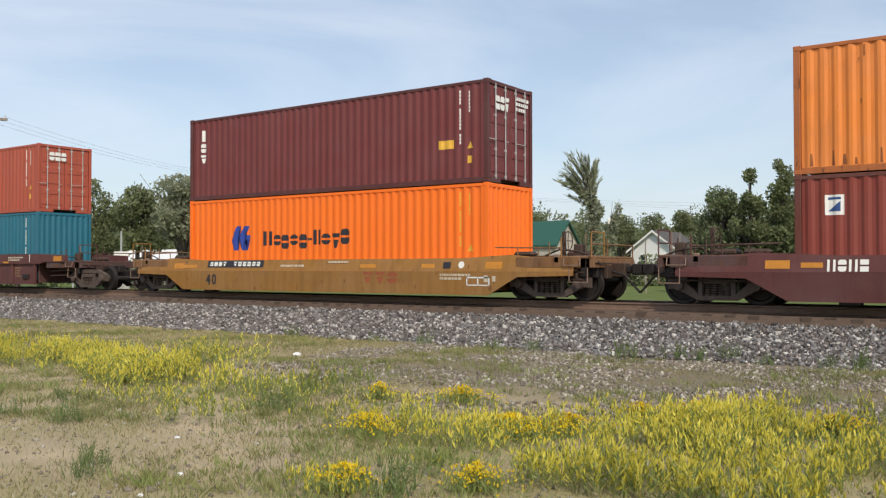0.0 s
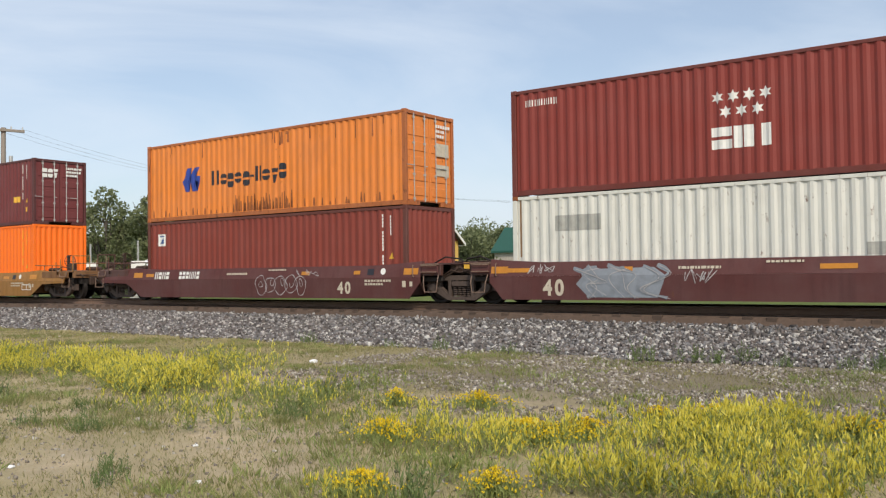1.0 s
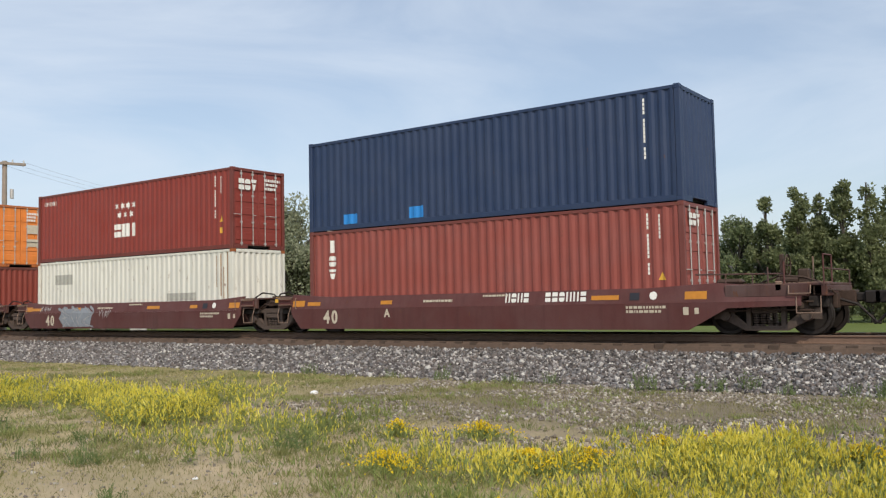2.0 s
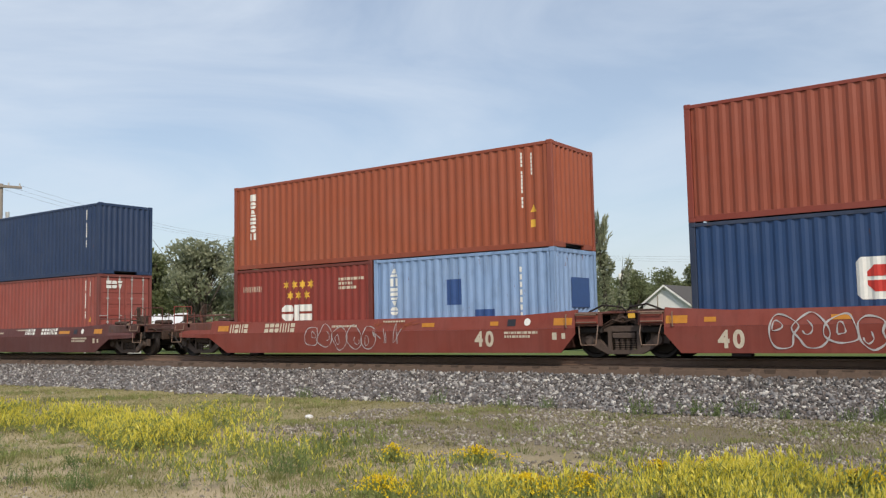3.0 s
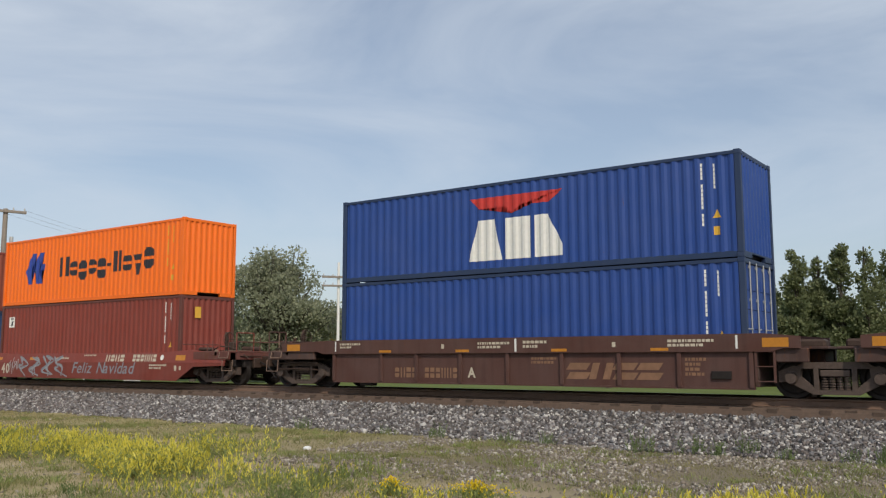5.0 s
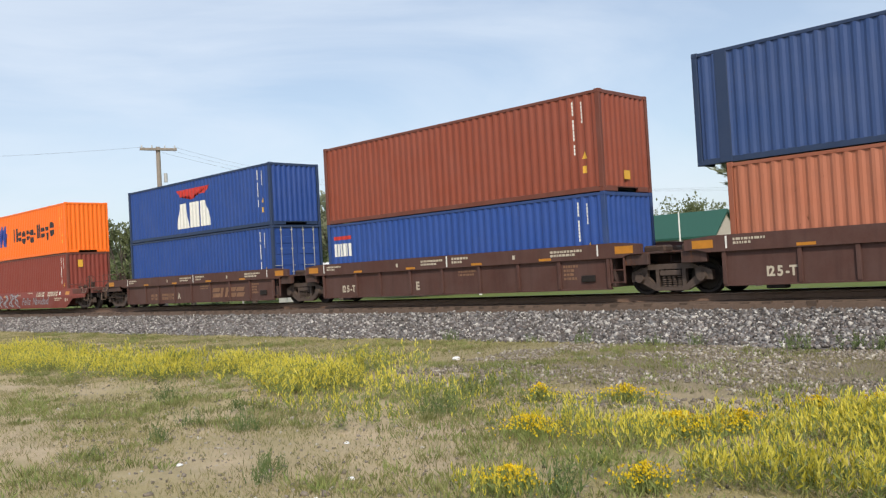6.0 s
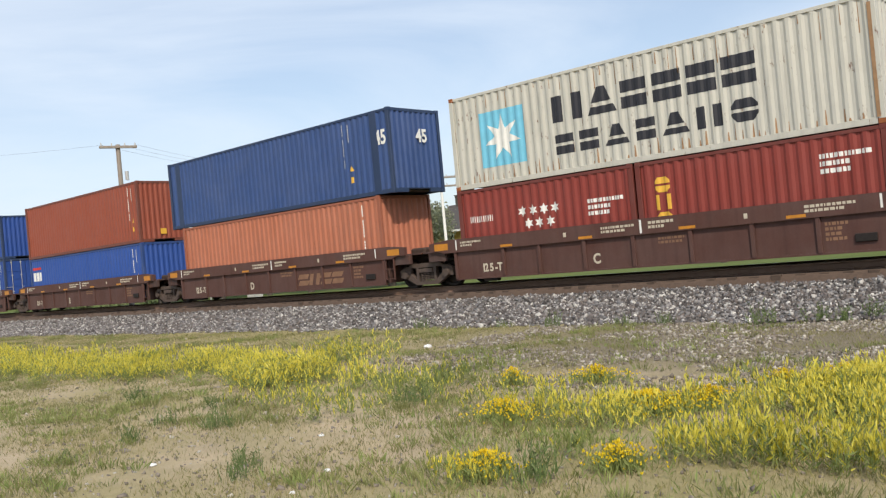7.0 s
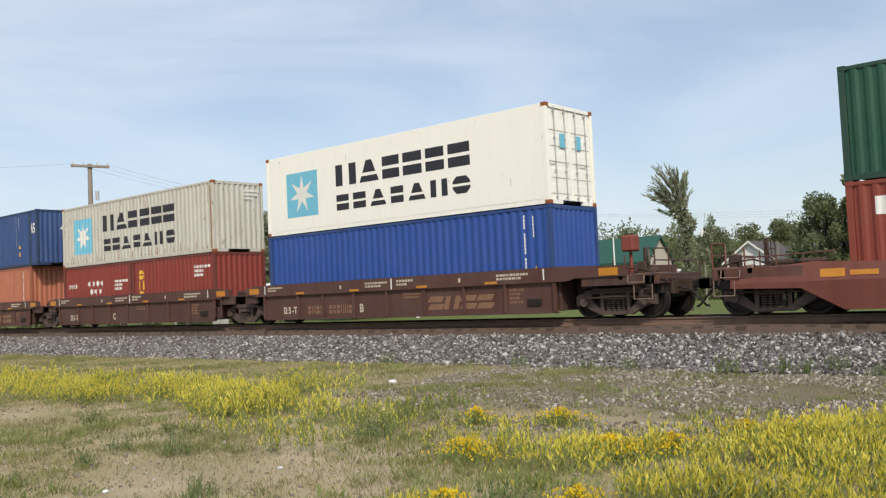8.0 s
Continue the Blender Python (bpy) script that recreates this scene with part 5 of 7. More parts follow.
c = put(container("brown container with a small blue-white badge", L40, STD, "brown", "front"), B1, FLOOR)
marking(c, [bar(0.62, 1.0, 1.62, 2.05)], "white_mark", name="badge", label="small white square badge")
marking(c, [[(0.68, 1.70), (0.93, 1.70), (0.93, 1.92)], bar(0.68, 0.94, 1.95, 2.0)], "navy_mark", lift=0.009, name="badge_shape")
code_marks(c, L40, STD, "white_mark", 6)
car = well_maxi("maroon well wagon with pale graffiti", B1, "car_maroon", "coupler", "artic")
maxi_marks(car, seed=5, words=((0.67, 3.2),))
brake_stand(car, -1.9)
marking(car, strokes(0.67, 0.78, 0.85, 0.25, 4, 0.22, 0.3, None, "HOHE") + strokes(2.04, 0.78, 1.14, 0.25, 6, 0.24, 0.3, None, "EEOHHE"), "white_mark", SM, label="white owner marks and wagon number")
number(car, "40", 9.67, 0.30, 0.48, "cream_mark", SM, "cream load number 40")
bubbles(car, 6.05, 8.36, 0.20, 0.92, "spray_pale", 2, SM, 5, 0.012)
scrawl(car, 7.6, 8.9, 0.80, 1.05, "spray_pale", 3, SM, w=0.010)
truck(B1 - 1.75)
truck((B1 + L40 + B2) / 2)
c = put(container("red-brown container with stars and white block words", L40, HIGH, "red_brown", "doors"), B2, TOP_S)
star_row(c, 5.53, 1.95, 0.36)
marking(c, strokes(5.36, 0.76, 1.38, 0.50, 3, 0.08, 0.36, None, "EIH", (1.0, 0.45, 1.25)), "white_mark", label="large white block wordmark")
marking(c, strokes(0.40, 2.34, 0.98, 0.17, 7, 0.3, 0.3), "white_mark", label="small white web words")
code_marks(c, L40, HIGH, "white_mark", 7)
marking(c, strokes(-0.95, 2.05, 0.85, 0.38, 3, 0.12, 0.3, None, "EOV"), "white_mark", end_x=L40, label="white wordmark on the door")
end_marks(c, L40, HIGH, 7)
c = put(container("dirty white container with rust-stained corners", L40, STD, "white", "front"), B2, FLOOR)
marking(c, [bar(1.25, 2.55, 1.55, 1.95), bar(8.6, 10.2, 0.78, 1.05)], "grey_stain", name="stain", label="grey overpainted patches")
marking(c, [bar(11.52, 11.57, 0.9, 2.35), bar(11.70, 11.74, 0.3, 1.9), bar(11.86, 11.95, 0.2, 2.40), bar(0.2, 0.27, 0.9, 2.4), bar(11.30, 11.33, 1.2, 2.3)], "stain_tan", name="stain", label="tan rust runs")
car = well_maxi("maroon well wagon sprayed with white graffiti", B2, "car_maroon", "artic", "artic")
maxi_marks(car, seed=8)
number(car, "40", 1.02, 0.28, 0.54, "cream_mark", SM, "cream load number 40")
scrawl(car, 0.5, 1.3, 0.82, 1.08, "spray_pale", 6, SM, w=0.012)
marking(car, [[(1.95, 0.55), (2.3, 0.22), (4.1, 0.22), (4.3, 0.75), (4.0, 0.95), (2.3, 0.92)]], "spray_blue", SM, name="graffiti", label="solid pale blue graffiti block")
throw_up(car, 1.9, 4.4, 0.20, 1.02, "spray_blue", "spray_pale", 9, SM, 3)
scrawl(car, 4.8, 5.5, 0.55, 0.90, "spray_pale", 10, SM, w=0.010)
truck((B2 + L40 + B3) / 2)
c = put(container("dark navy container with bright blue patches", L40, HIGH, "navy", "front"), B3, TOP_H)
marking(c, [bar(1.45, 2.0, 0.16, 0.46), bar(3.99, 4.51, 0.17, 0.50)], "patch_mark", name="patch", label="bright blue paint patches")
code_marks(c, L40, HIGH, "white_mark", 11, False)
c = put(container("faded rose-brown container with white upright words", L40, HIGH, "rose", "doors"), B3, FLOOR)
marking(c, strokes(0.86, 2.12, 0.17, 0.38, 1, 0.1, shapes="I") + strokes(0.78, 1.70, 0.34, 0.32, 1, 0.1, shapes="O") + strokes(0.78, 1.31, 0.34, 0.30, 1, 0.1, shapes="V"), "white_mark", label="white upright wordmark")
marking(c, strokes(-0.9, 2.25, 0.75, 0.3, 3, 0.12, 0.3, None, "EOV"), "white_mark", end_x=L40, label="white wordmark on the door")
code_marks(c, L40, HIGH, "white_mark", 12)
car = well_maxi("maroon well wagon, last unit of three", B3, "car_maroon", "artic", "coupler")
maxi_marks(car, seed=12, words=((7.3, 9.7),))
number(car, "40", 0.78, 0.33, 0.52, "cream_mark", SM, "cream load number 40")
number(car, "A", 3.19, 0.50, 0.32, "cream_mark", SM, "unit letter")
marking(car, strokes(7.3, 0.84, 0.75, 0.24, 4, 0.22, 0.3, None, "HOHE") + strokes(8.5, 0.84, 1.2, 0.24, 6, 0.24, 0.3, None, "EEOHHE"), "white_mark", SM, label="white owner marks and wagon number")
brake_stand(car, L40 + 2.1)
truck(B3 + L40 + 1.75)

# a three-unit red wagon
C1, C2, C3 = 46.85, 62.61, 78.41
c = put(container("clean rust-red container with white upright words", L40, HIGH, "rust_red", "front", "brown_red"), C1, TOP_S)
marking(c, [p for i in range(6) for p in strokes(0.74, 2.28 - 0.26 * i, 0.30, 0.22, 1, 0.1, 0.34, None, "IOAEOH"[i])], "white_mark", label="white upright wordmark")
code_marks(c, L40, HIGH, "white_mark", 13)
c = put(container("short red-brown container with yellow stars", L20, STD, "red_brown", "front"), C1, FLOOR)
star_row(c, 2.45, 1.92, 0.36, "yellow_mark")
marking(c, strokes(2.24, 0.78, 1.35, 0.50, 3, 0.08, 0.30, None, "OIE", (1.1, 0.45, 1.1)), "white_mark", label="white block wordmark")
marking(c, strokes(0.4, 1.75, 0.9, 0.18, 7, 0.3, 0.3), "cream_mark", label="small pale web words")
marking(c, small_print(4.7, 1.65, 1.0, 0.4, 3, 5), "cream_mark", label="small pale serial marks")
c = put(container("short pale blue container, worn, with dark patches", L20, STD, "pale_blue", "front"), C1 + L40 - L20, FLOOR)
marking(c, [bar(2.62, 3.13, 1.10, 1.81), bar(3.55, 4.2, 0.72, 0.95)], "navy_mark", name="patch", label="dark blue overpainted patches")
marking(c, [p for i in range(5) for p in strokes(0.60, 1.98 - 0.28 * i, 0.30, 0.23, 1, 0.1, 0.34, None, "AHEVO"[i])], "white_mark", label="white upright wordmark")
marking(c, [bar(-0.3, 0.75, 0.95, 1.75)], "navy_mark", end_x=L20 - 0.01, name="patch", label="dark blue overpainted patch")
marking(c, [bar(5.0, 5.07, 0.5 + 0.2 * i, 0.64 + 0.2 * i) for i in range(8)], "white_mark", label="column of small serial marks")
car = well_maxi("red well wagon with looping graffiti", C1, "car_red", "coupler", "artic")
maxi_marks(car, seed=14, words=((0.0, 3.05),))
brake_stand(car, -1.9)
marking(car, strokes(0.0, 0.78, 0.9, 0.28, 4, 0.22, 0.3, None, "HOHE") + strokes(1.65, 0.78, 1.4, 0.28, 6, 0.24, 0.3, None, "EEOHHE"), "cream_mark", SM, label="cream owner marks and wagon number")
number(car, "40", 9.83, 0.33, 0.54, "cream_mark", SM, "cream load number 40")
bubbles(car, 3.51, 6.4, 0.20, 1.04, "spray_pale", 16, SM, 5, 0.013)
scrawl(car, 6.3, 7.3, 0.3, 1.0, "spray_pale", 15, SM, w=0.010)
scrawl(car, 6.2, 8.0, 0.8, 1.1, "brown_mark", 17, SM, w=0.010)
truck(C1 - 1.75)
truck((C1 + L40 + C2) / 2)
c = put(container("rust-red corrugated container with small marks", L40, HIGH, "brown_red", "front", "brown"), C2, TOP_H)
code_marks(c, L40, HIGH, "white_mark", 18)
c = put(container("deep blue container with a white word panel", L40, HIGH, "cma_blue", "front"), C2, FLOOR)
marking(c, [[(3.65, 0.90), (8.56, 0.90), (8.66, 1.0), (8.66, 1.69), (8.56, 1.79), (3.65, 1.79), (3.55, 1.69), (3.55, 1.0)]], "white_mark", name="word_panel", label="white panel behind the wordmark")
marking(c, strokes(3.72, 1.06, 2.38, 0.56, 3, 0.10, 0.38, None, "OHA", (0.95, 1.15, 1.0)), "red_mark", lift=0.009, label="red half of the wordmark")
marking(c, strokes(6.12, 1.06, 2.38, 0.56, 3, 0.10, 0.38, None, "OOH", (0.95, 1.0, 1.15)), "black_mark", lift=0.009, label="dark half of the wordmark")
code_marks(c, L40, HIGH, "white_mark", 19)
car = well_maxi("red well wagon with white and tan graffiti", C2, "car_red", "artic", "artic")
maxi_marks(car, seed=20)
number(car, "40", 0.65, 0.28, 0.54, "cream_mark", SM, "cream load number 40")
bubbles(car, 1.75, 4.7, 0.20, 1.04, "spray_pale", 22, SM, 5, 0.020)
bubbles(car, 7.0, 9.3, 0.24, 1.06, "spray_tan", 23, SM, 4, 0.012)
truck((C2 + L40 + C3) / 2)
c = put(container("clean bright orange container with large dark words", L40, HIGH, "orange", "front"), C3, TOP_H)
hook_logo(c, 1.72, 0.86, 1.30)
liner_words(c, 4.23, 1.06, 6.27, 0.80)
code_marks(c, L40, HIGH, "yellow_mark", 24)
c = put(container("brown container with a small white badge", L40, HIGH, "brown", "front"), C3, FLOOR)
marking(c, [bar(0.62, 1.0, 1.88, 2.32)], "white_mark", name="badge", label="small white square badge")
marking(c, [[(0.68, 1.96), (0.93, 1.96), (0.93, 2.18)], bar(0.68, 0.94, 2.22, 2.27)], "black_mark", lift=0.009, name="badge_shape")
code_marks(c, L40, HIGH, "white_mark", 25)
marking(c, [bar(-0.62, -0.35, 2.0, 2.4)], "yellow_mark", end_x=L40, name="placard", label="yellow placard on the end wall")
car = well_maxi("red well wagon covered in white graffiti", C3, "car_red", "artic", "coupler")
maxi_marks(car, seed=26, words=((8.05, 11.2),))
number(car, "40", 0.65, 0.33, 0.54, "cream_mark", SM, "cream load number 40")
marking(car, strokes(8.05, 0.80, 1.2, 0.25, 4, 0.22, 0.3, None, "HOHE") + strokes(9.71, 0.80, 1.44, 0.25, 6, 0.24, 0.3, None, "EEOHHE"), "cream_mark", SM, label="cream owner marks and wagon number")
scrawl(car, 1.1, 1.9, 0.25, 1.05, "spray_pale", 28, SM, w=0.018)
throw_up(car, 1.75, 5.55, 0.20, 1.02, "spray_blue", "spray_pale", 29, SM)
x = 5.84
for ch in "Feliz Navidad":
    if ch != " ":
        marking(car, text_polys(ch, x, 0.36, 0.60, 0.004, 0.3, 1.15), "spray_blue", SM, name="graffiti", label="letter of a script greeting in pale spray paint", whole=True)
    x += 0.17 if ch in "il" else 0.26 if ch == " " else 0.46 if ch == "N" else 0.345
brake_stand(car, L40 + 2.1)
truck(C3 + L40 + 1.75)

# a five-unit brown wagon
D = [98.25, 113.95, 129.70, 145.32, 160.86]
RIB = lambda x, z: -1.441 if z > 1.03 else -1.361
c = put(container("blue container with white block words and red shape", L40, STD, "blue", "front", "navy"), D[0], TOP_H)
marking(c, [[(4.66, 0.36), (4.98, 1.48), (5.50, 1.48), (5.74, 0.36)], bar(5.86, 6.62, 0.36, 1.48), [(6.76, 0.36), (7.58, 0.36), (7.58, 0.66), (7.14, 1.48), (6.76, 1.48)]], "white_mark", label="white block of the wordmark")
marking(c, [[(4.72, 2.10), (7.60, 2.10), (7.2, 1.80), (6.3, 1.80), (6.06, 1.60), (5.85, 1.80), (5.0, 1.80)]], "red_mark", name="badge", label="red winged shape")
code_marks(c, L40, STD, "white_mark", 31)
c = put(container("blue container with doors in a brown wagon", L40, HIGH, "blue", "doors", "navy"), D[0], FLOOR)
code_marks(c, L40, HIGH, "white_mark", 32)
c = put(container("rust-brown container stacked on a blue one", L40, HIGH, "brown_red", "front"), D[1], TOP_S)
code_marks(c, L40, HIGH, "white_mark", 33)
marking(c, [bar(-0.2, 0.1, 0.35, 0.6)], "yellow_mark", end_x=L40, name="placard", label="yellow placard on the end wall")
c = put(container("bright blue container with small white block words", L40, STD, "bright_blue", "front"), D[1], FLOOR)
marking(c, strokes(0.35, 1.32, 0.95, 0.46, 3, 0.08, 0.4), "white_mark", label="white block wordmark")
marking(c, [bar(0.35, 1.3, 1.92, 2.05)], "red_mark", name="badge", label="red flat shape")
code_marks(c, L40, STD, "white_mark", 34)
c = put(container("long blue container overhanging the one below", L45, HIGH, "dull_blue", "front", "navy"), 128.94, TOP_H)
marking(c, text_polys("45", 13.00, 1.65, 0.66, 0.02, 0, 0.8), "white_mark", -HALF + 0.018, label="white length number 45", lift=0.012, whole=True)
marking(c, text_polys("45", 0.0, 1.7, 0.6, 0.02, 0, 0.9), "white_mark", end_x=L45, label="white length number 45", whole=True)
for x in (0.762, L45 - 0.762):
    part("middle_post", boxes((x - 0.16, x + 0.16, -HALF + 0.002, -HALF + 0.05, 0.02, HIGH - 0.02), bevel=0.01), MAT["navy"], c)
code_marks(c, L45 - 1.4, HIGH, "white_mark", 35)
c = put(container("faded salmon container shaded by a longer one", L40, HIGH, "salmon", "front"), D[2], FLOOR)
code_marks(c, L40, HIGH, "white_mark", 36, False)
c = put(container("grey-white container with dark words and blue badge", L40, HIGH, "grey_white", "front"), D[3], TOP_S)
star_badge(c, 1.12, 0.55, 1.62)
two_line_words(c, 3.65, 0.56, 5.95)
marking(c, [bar(12.02, 12.10, 0.15, 2.6)], "stain_tan", -HALF, name="stain", label="rust run on the corner post")
r = random.Random(37)
runs = [(x, 0.16, 0.16 + r.uniform(0.05, 0.40), r.uniform(0.02, 0.07)) for x in [0.3 + 0.19 * k + r.uniform(-0.08, 0.08) for k in range(61)] if r.random() < 0.7]
runs += [(x, 2.68 - r.uniform(0.08, 0.7), 2.68, r.uniform(0.015, 0.04)) for x in [0.5 + 0.45 * k + r.uniform(-0.2, 0.2) for k in range(26)]]
tagged(marking(c, [[(x, a), (x + d, a), (x + d * 0.7, b), (x + d * 0.3, b)] for x, a, b, d in runs], "stain_tan", name="rust_stain", label="tan rust runs along the rails", whole=True), kind="stuff")
end_marks(c, L40, HIGH, 37)
c = put(container("short red-brown container with white stars", L20, STD, "red_brown", "front"), D[3], FLOOR)
star_row(c, 2.40, 1.66, 0.38)
marking(c, strokes(0.4, 1.5, 0.9, 0.18, 7, 0.3, 0.3), "white_mark", label="small white web words")
marking(c, small_print(4.6, 1.25, 1.1, 0.5, 3, 38), "white_mark", label="small white serial marks")
c = put(container("short red-brown container with yellow upright words", L20, STD, "red_brown", "front"), D[3] + L40 - L20, FLOOR)
marking(c, [p for i in range(3) for p in strokes(0.50, 1.68 - 0.44 * i, 0.46, 0.38, 1, 0.1, 0.25, None, "OHO"[i])], "yellow_mark", label="yellow upright wordmark")
marking(c, small_print(4.6, 1.55, 1.1, 0.5, 3, 39), "white_mark", label="small white serial marks")
c = put(container("clean white refrigerated container with dark words", L40, HIGH, "clean_white", "doors", smooth=True), D[4], TOP_H)
star_badge_flat = -HALF + 0.012
marking(c, [bar(1.12, 2.75, 0.58, 2.13)], "sky_mark", star_badge_flat, name="badge", label="light blue square badge")
marking(c, star(1.935, 1.355, 0.68, 7, 0.36), "white_mark", star_badge_flat, whole=True, lift=0.009, name="badge_star", label="white seven-pointed star")
marking(c, strokes(3.60, 1.42, 5.95, 0.71, 6, 0.16, 0.34, None, "HAEEEE", (1.2, 1.1, 0.95, 1.0, 0.95, 1.05)), "black_mark", star_badge_flat, label="large dark wordmark, upper line")
marking(c, strokes(3.58, 0.61, 5.97, 0.52, 7, 0.24, 0.34, None, "EEAEAHO", (0.95, 0.95, 1.1, 0.9, 1.1, 1.05, 1.05)), "black_mark", star_badge_flat, label="large dark wordmark, lower line")
marking(c, [bar(-0.55, -0.25, 1.6, 2.0), bar(0.25, 0.55, 1.6, 2.0)], "sky_mark", end_x=L40 - 0.02, name="badge", label="light blue door badges")
part("cooling_unit", boxes((-0.10, 0.06, -1.0, 1.0, 0.3, HIGH - 0.15), bevel=0.03), MAT["gasket"], c)
c = put(container("bright blue corrugated container with small marks", L40, HIGH, "bright_blue", "front"), D[4], FLOOR)
code_marks(c, L40, HIGH, "white_mark", 41)
for i, (u, letter, a, b) in enumerate(zip(D, "AEDCB", ("coupler", "artic", "artic", "artic", "artic"), ("artic", "artic", "artic", "artic", "coupler"))):
    car = well_ribbed("brown ribbed well wagon, dusty, unit " + letter, u, "car_brown", a, b)
    number(car, letter, 4.74, 0.39, 0.36, "cream_mark", RIB, "cream unit letter")
    if i:
        number(car, "125-T", 0.86, 0.40, 0.32, "cream_mark", RIB, "cream weight mark")
    if i in (0, 4):
        marking(car, strokes(2.18, 0.36, 0.84, 0.28, 4, 0.24, 0.3, None, "OHEE") + strokes(3.25, 0.36, 1.15, 0.28, 6, 0.26, 0.3, None, "EEEHHO"), "ghost_mark", RIB, label="faded wagon number bars")
    if i in (0, 2, 4):
        marking(car, [[(x + 0.12, z) if k > 1 else (x, z) for k, (x, z) in enumerate(p)] for p in strokes(7.67, 0.38, 2.5, 0.40, 4, 0.10, 0.34, None, "EHEE")], "ghost_mark", RIB, label="faded tan owner wordmark")
    if i == 0:
        brake_stand(car, -1.9)
    if i == 4:
        brake_stand(car, L40 + 2.6)
        part("brake_housing", boxes((L40 + 1.95, L40 + 2.30, -1.0, -0.6, 1.72, 2.14), (L40 + 2.08, L40 + 2.17, -0.85, -0.75, 1.1, 1.72), bevel=0.04), MAT["car_red"], car, "red hand-brake housing")
    truck(u - 1.75 if i == 0 else (D[i - 1] + L40 + u) / 2)
truck(D[4] + L40 + 1.75)

# the next wagon
E1 = 180.64
c = put(container("dark green container on a red one", L40, STD, "green", "front"), E1, TOP_S)
c = put(container("red container with a white framed badge", L40, STD, "red", "front"), E1, FLOOR)
marking(c, [bar(0.58, 1.15, 1.75, 2.14)], "white_mark", name="badge", label="white framed badge")
car = well_maxi("red-brown well wagon following", E1, "car_rust", "coupler", "artic")
maxi_marks(car, seed=44)
brake_stand(car, -1.9)
truck(E1 - 1.75)

# ---- weeds and grass on the verge ----


def blade_mesh(name, base, tip, width, mats, mat_index=None):
    """Many narrow leaves: each a flat diamond from base to tip. Arrays of points, widths."""
    base, tip, width = np.asarray(base, float), np.asarray(tip, float), np.asarray(width, float)
    n = len(base)
    d = tip - base
    r2 = np.random.default_rng(n)
    side = np.cross(d, r2.normal(size=(n, 3)))
    side /= np.linalg.norm(side, axis=1, keepdims=True) + 1e-9
    mid = base + d * 0.45
    w = (width / 2)[:, None]
    V = np.stack((base, mid - side * w, tip, mid + side * w), 1).reshape(-1, 3)
    me = bpy.data.meshes.new(name)
    me.vertices.add(4 * n)
    me.vertices.foreach_set("co", V.ravel())
    me.loops.add(4 * n)
    me.loops.foreach_set("vertex_index", np.arange(4 * n, dtype=np.int32))
    me.polygons.add(n)
    me.polygons.foreach_set("loop_start", np.arange(0, 4 * n, 4, dtype=np.int32))
    for m in mats:
        me.materials.append(m)
    if mat_index is not None:
        me.polygons.foreach_set("material_index", np.asarray(mat_index, np.int32))
    me.update()
    return me


def spikes(rng, x, y, z, h, bloom, out_b, out_t, out_w, out_k):
    """One weed: a leaning stem, spreading narrow leaves below, short blossom spikes above (0 leaf, 1 blossom)."""
    lx, ly = rng.normal(0.02, 0.22) * h, rng.normal(0, 0.22) * h
    out_b.append((x, y, z)), out_t.append((x + lx, y + ly, z + h * 0.9)), out_w.append(0.006), out_k.append(0)
    for i in range(8):
        f = rng.uniform(0.05, 0.7)
        th, ln = rng.uniform(0, 6.28), h * rng.uniform(0.14, 0.30)
        px, py, pz = x + lx * f, y + ly * f, z + h * f
        out_b.append((px, py, pz))
        out_t.append((px + ln * 0.7 * math.cos(th), py + ln * 0.7 * math.sin(th), pz + ln * rng.uniform(0.2, 0.9)))
        out_w.append(ln * rng.uniform(0.09, 0.15))
        out_k.append(1 if rng.random() < bloom * 0.25 else 0)
    for i in range(int(rng.integers(4, 7))):
        f = rng.uniform(0.5, 0.88)
        th, ln = rng.uniform(0, 6.28), rng.uniform(0.045, 0.10)
        px, py, pz = x + lx * f, y + ly * f, z + h * f
        q = rng.uniform(0.05, 0.55)
        tip = (px + ln * q * math.cos(th), py + ln * q * math.sin(th), pz + ln * rng.uniform(0.7, 1.0))
        k = 1 if rng.random() < bloom else 0
        for _ in range(2):
            out_b.append((px, py, pz)), out_t.append(tip), out_w.append(rng.uniform(0.011, 0.020)), out_k.append(k)


def shoots(rng, cx, cy, n, spread, tall, lean=0.16, leaves=14):
    """A bushy tuft of narrow leaves on branching stems: bases, tips, widths."""
    B, T, W = [], [], []
    for _ in range(n):
        a, q = rng.uniform(0, 6.28), spread * math.sqrt(rng.uniform())
        x, y = cx + q * math.cos(a), cy + q * math.sin(a)
        z = lie(x, y) - 0.01
        h = tall * rng.uniform(0.55, 1.1) * (1 - 0.35 * (q / (spread + 1e-6)) ** 2)
        lx, ly = rng.normal(0.05, lean) * h, rng.normal(0, lean) * h
        B.append((x, y, z)), T.append((x + lx, y + ly, z + h)), W.append(0.008)
        for i in range(leaves):
            f = 0.1 + 0.9 * (i + rng.uniform()) / leaves
            px, py, pz = x + lx * f, y + ly * f, z + h * f
            ln = h * rng.uniform(0.18, 0.36) * (1.15 - 0.4 * f)
            th, up = rng.uniform(0, 6.28), rng.uniform(0.3, 1.0)
            B.append((px, py, pz))
            T.append((px + ln * math.cos(th) * (1.1 - up), py + ln * math.sin(th) * (1.1 - up), pz + ln * up))
            W.append(ln * rng.uniform(0.12, 0.22))
    return B, T, W


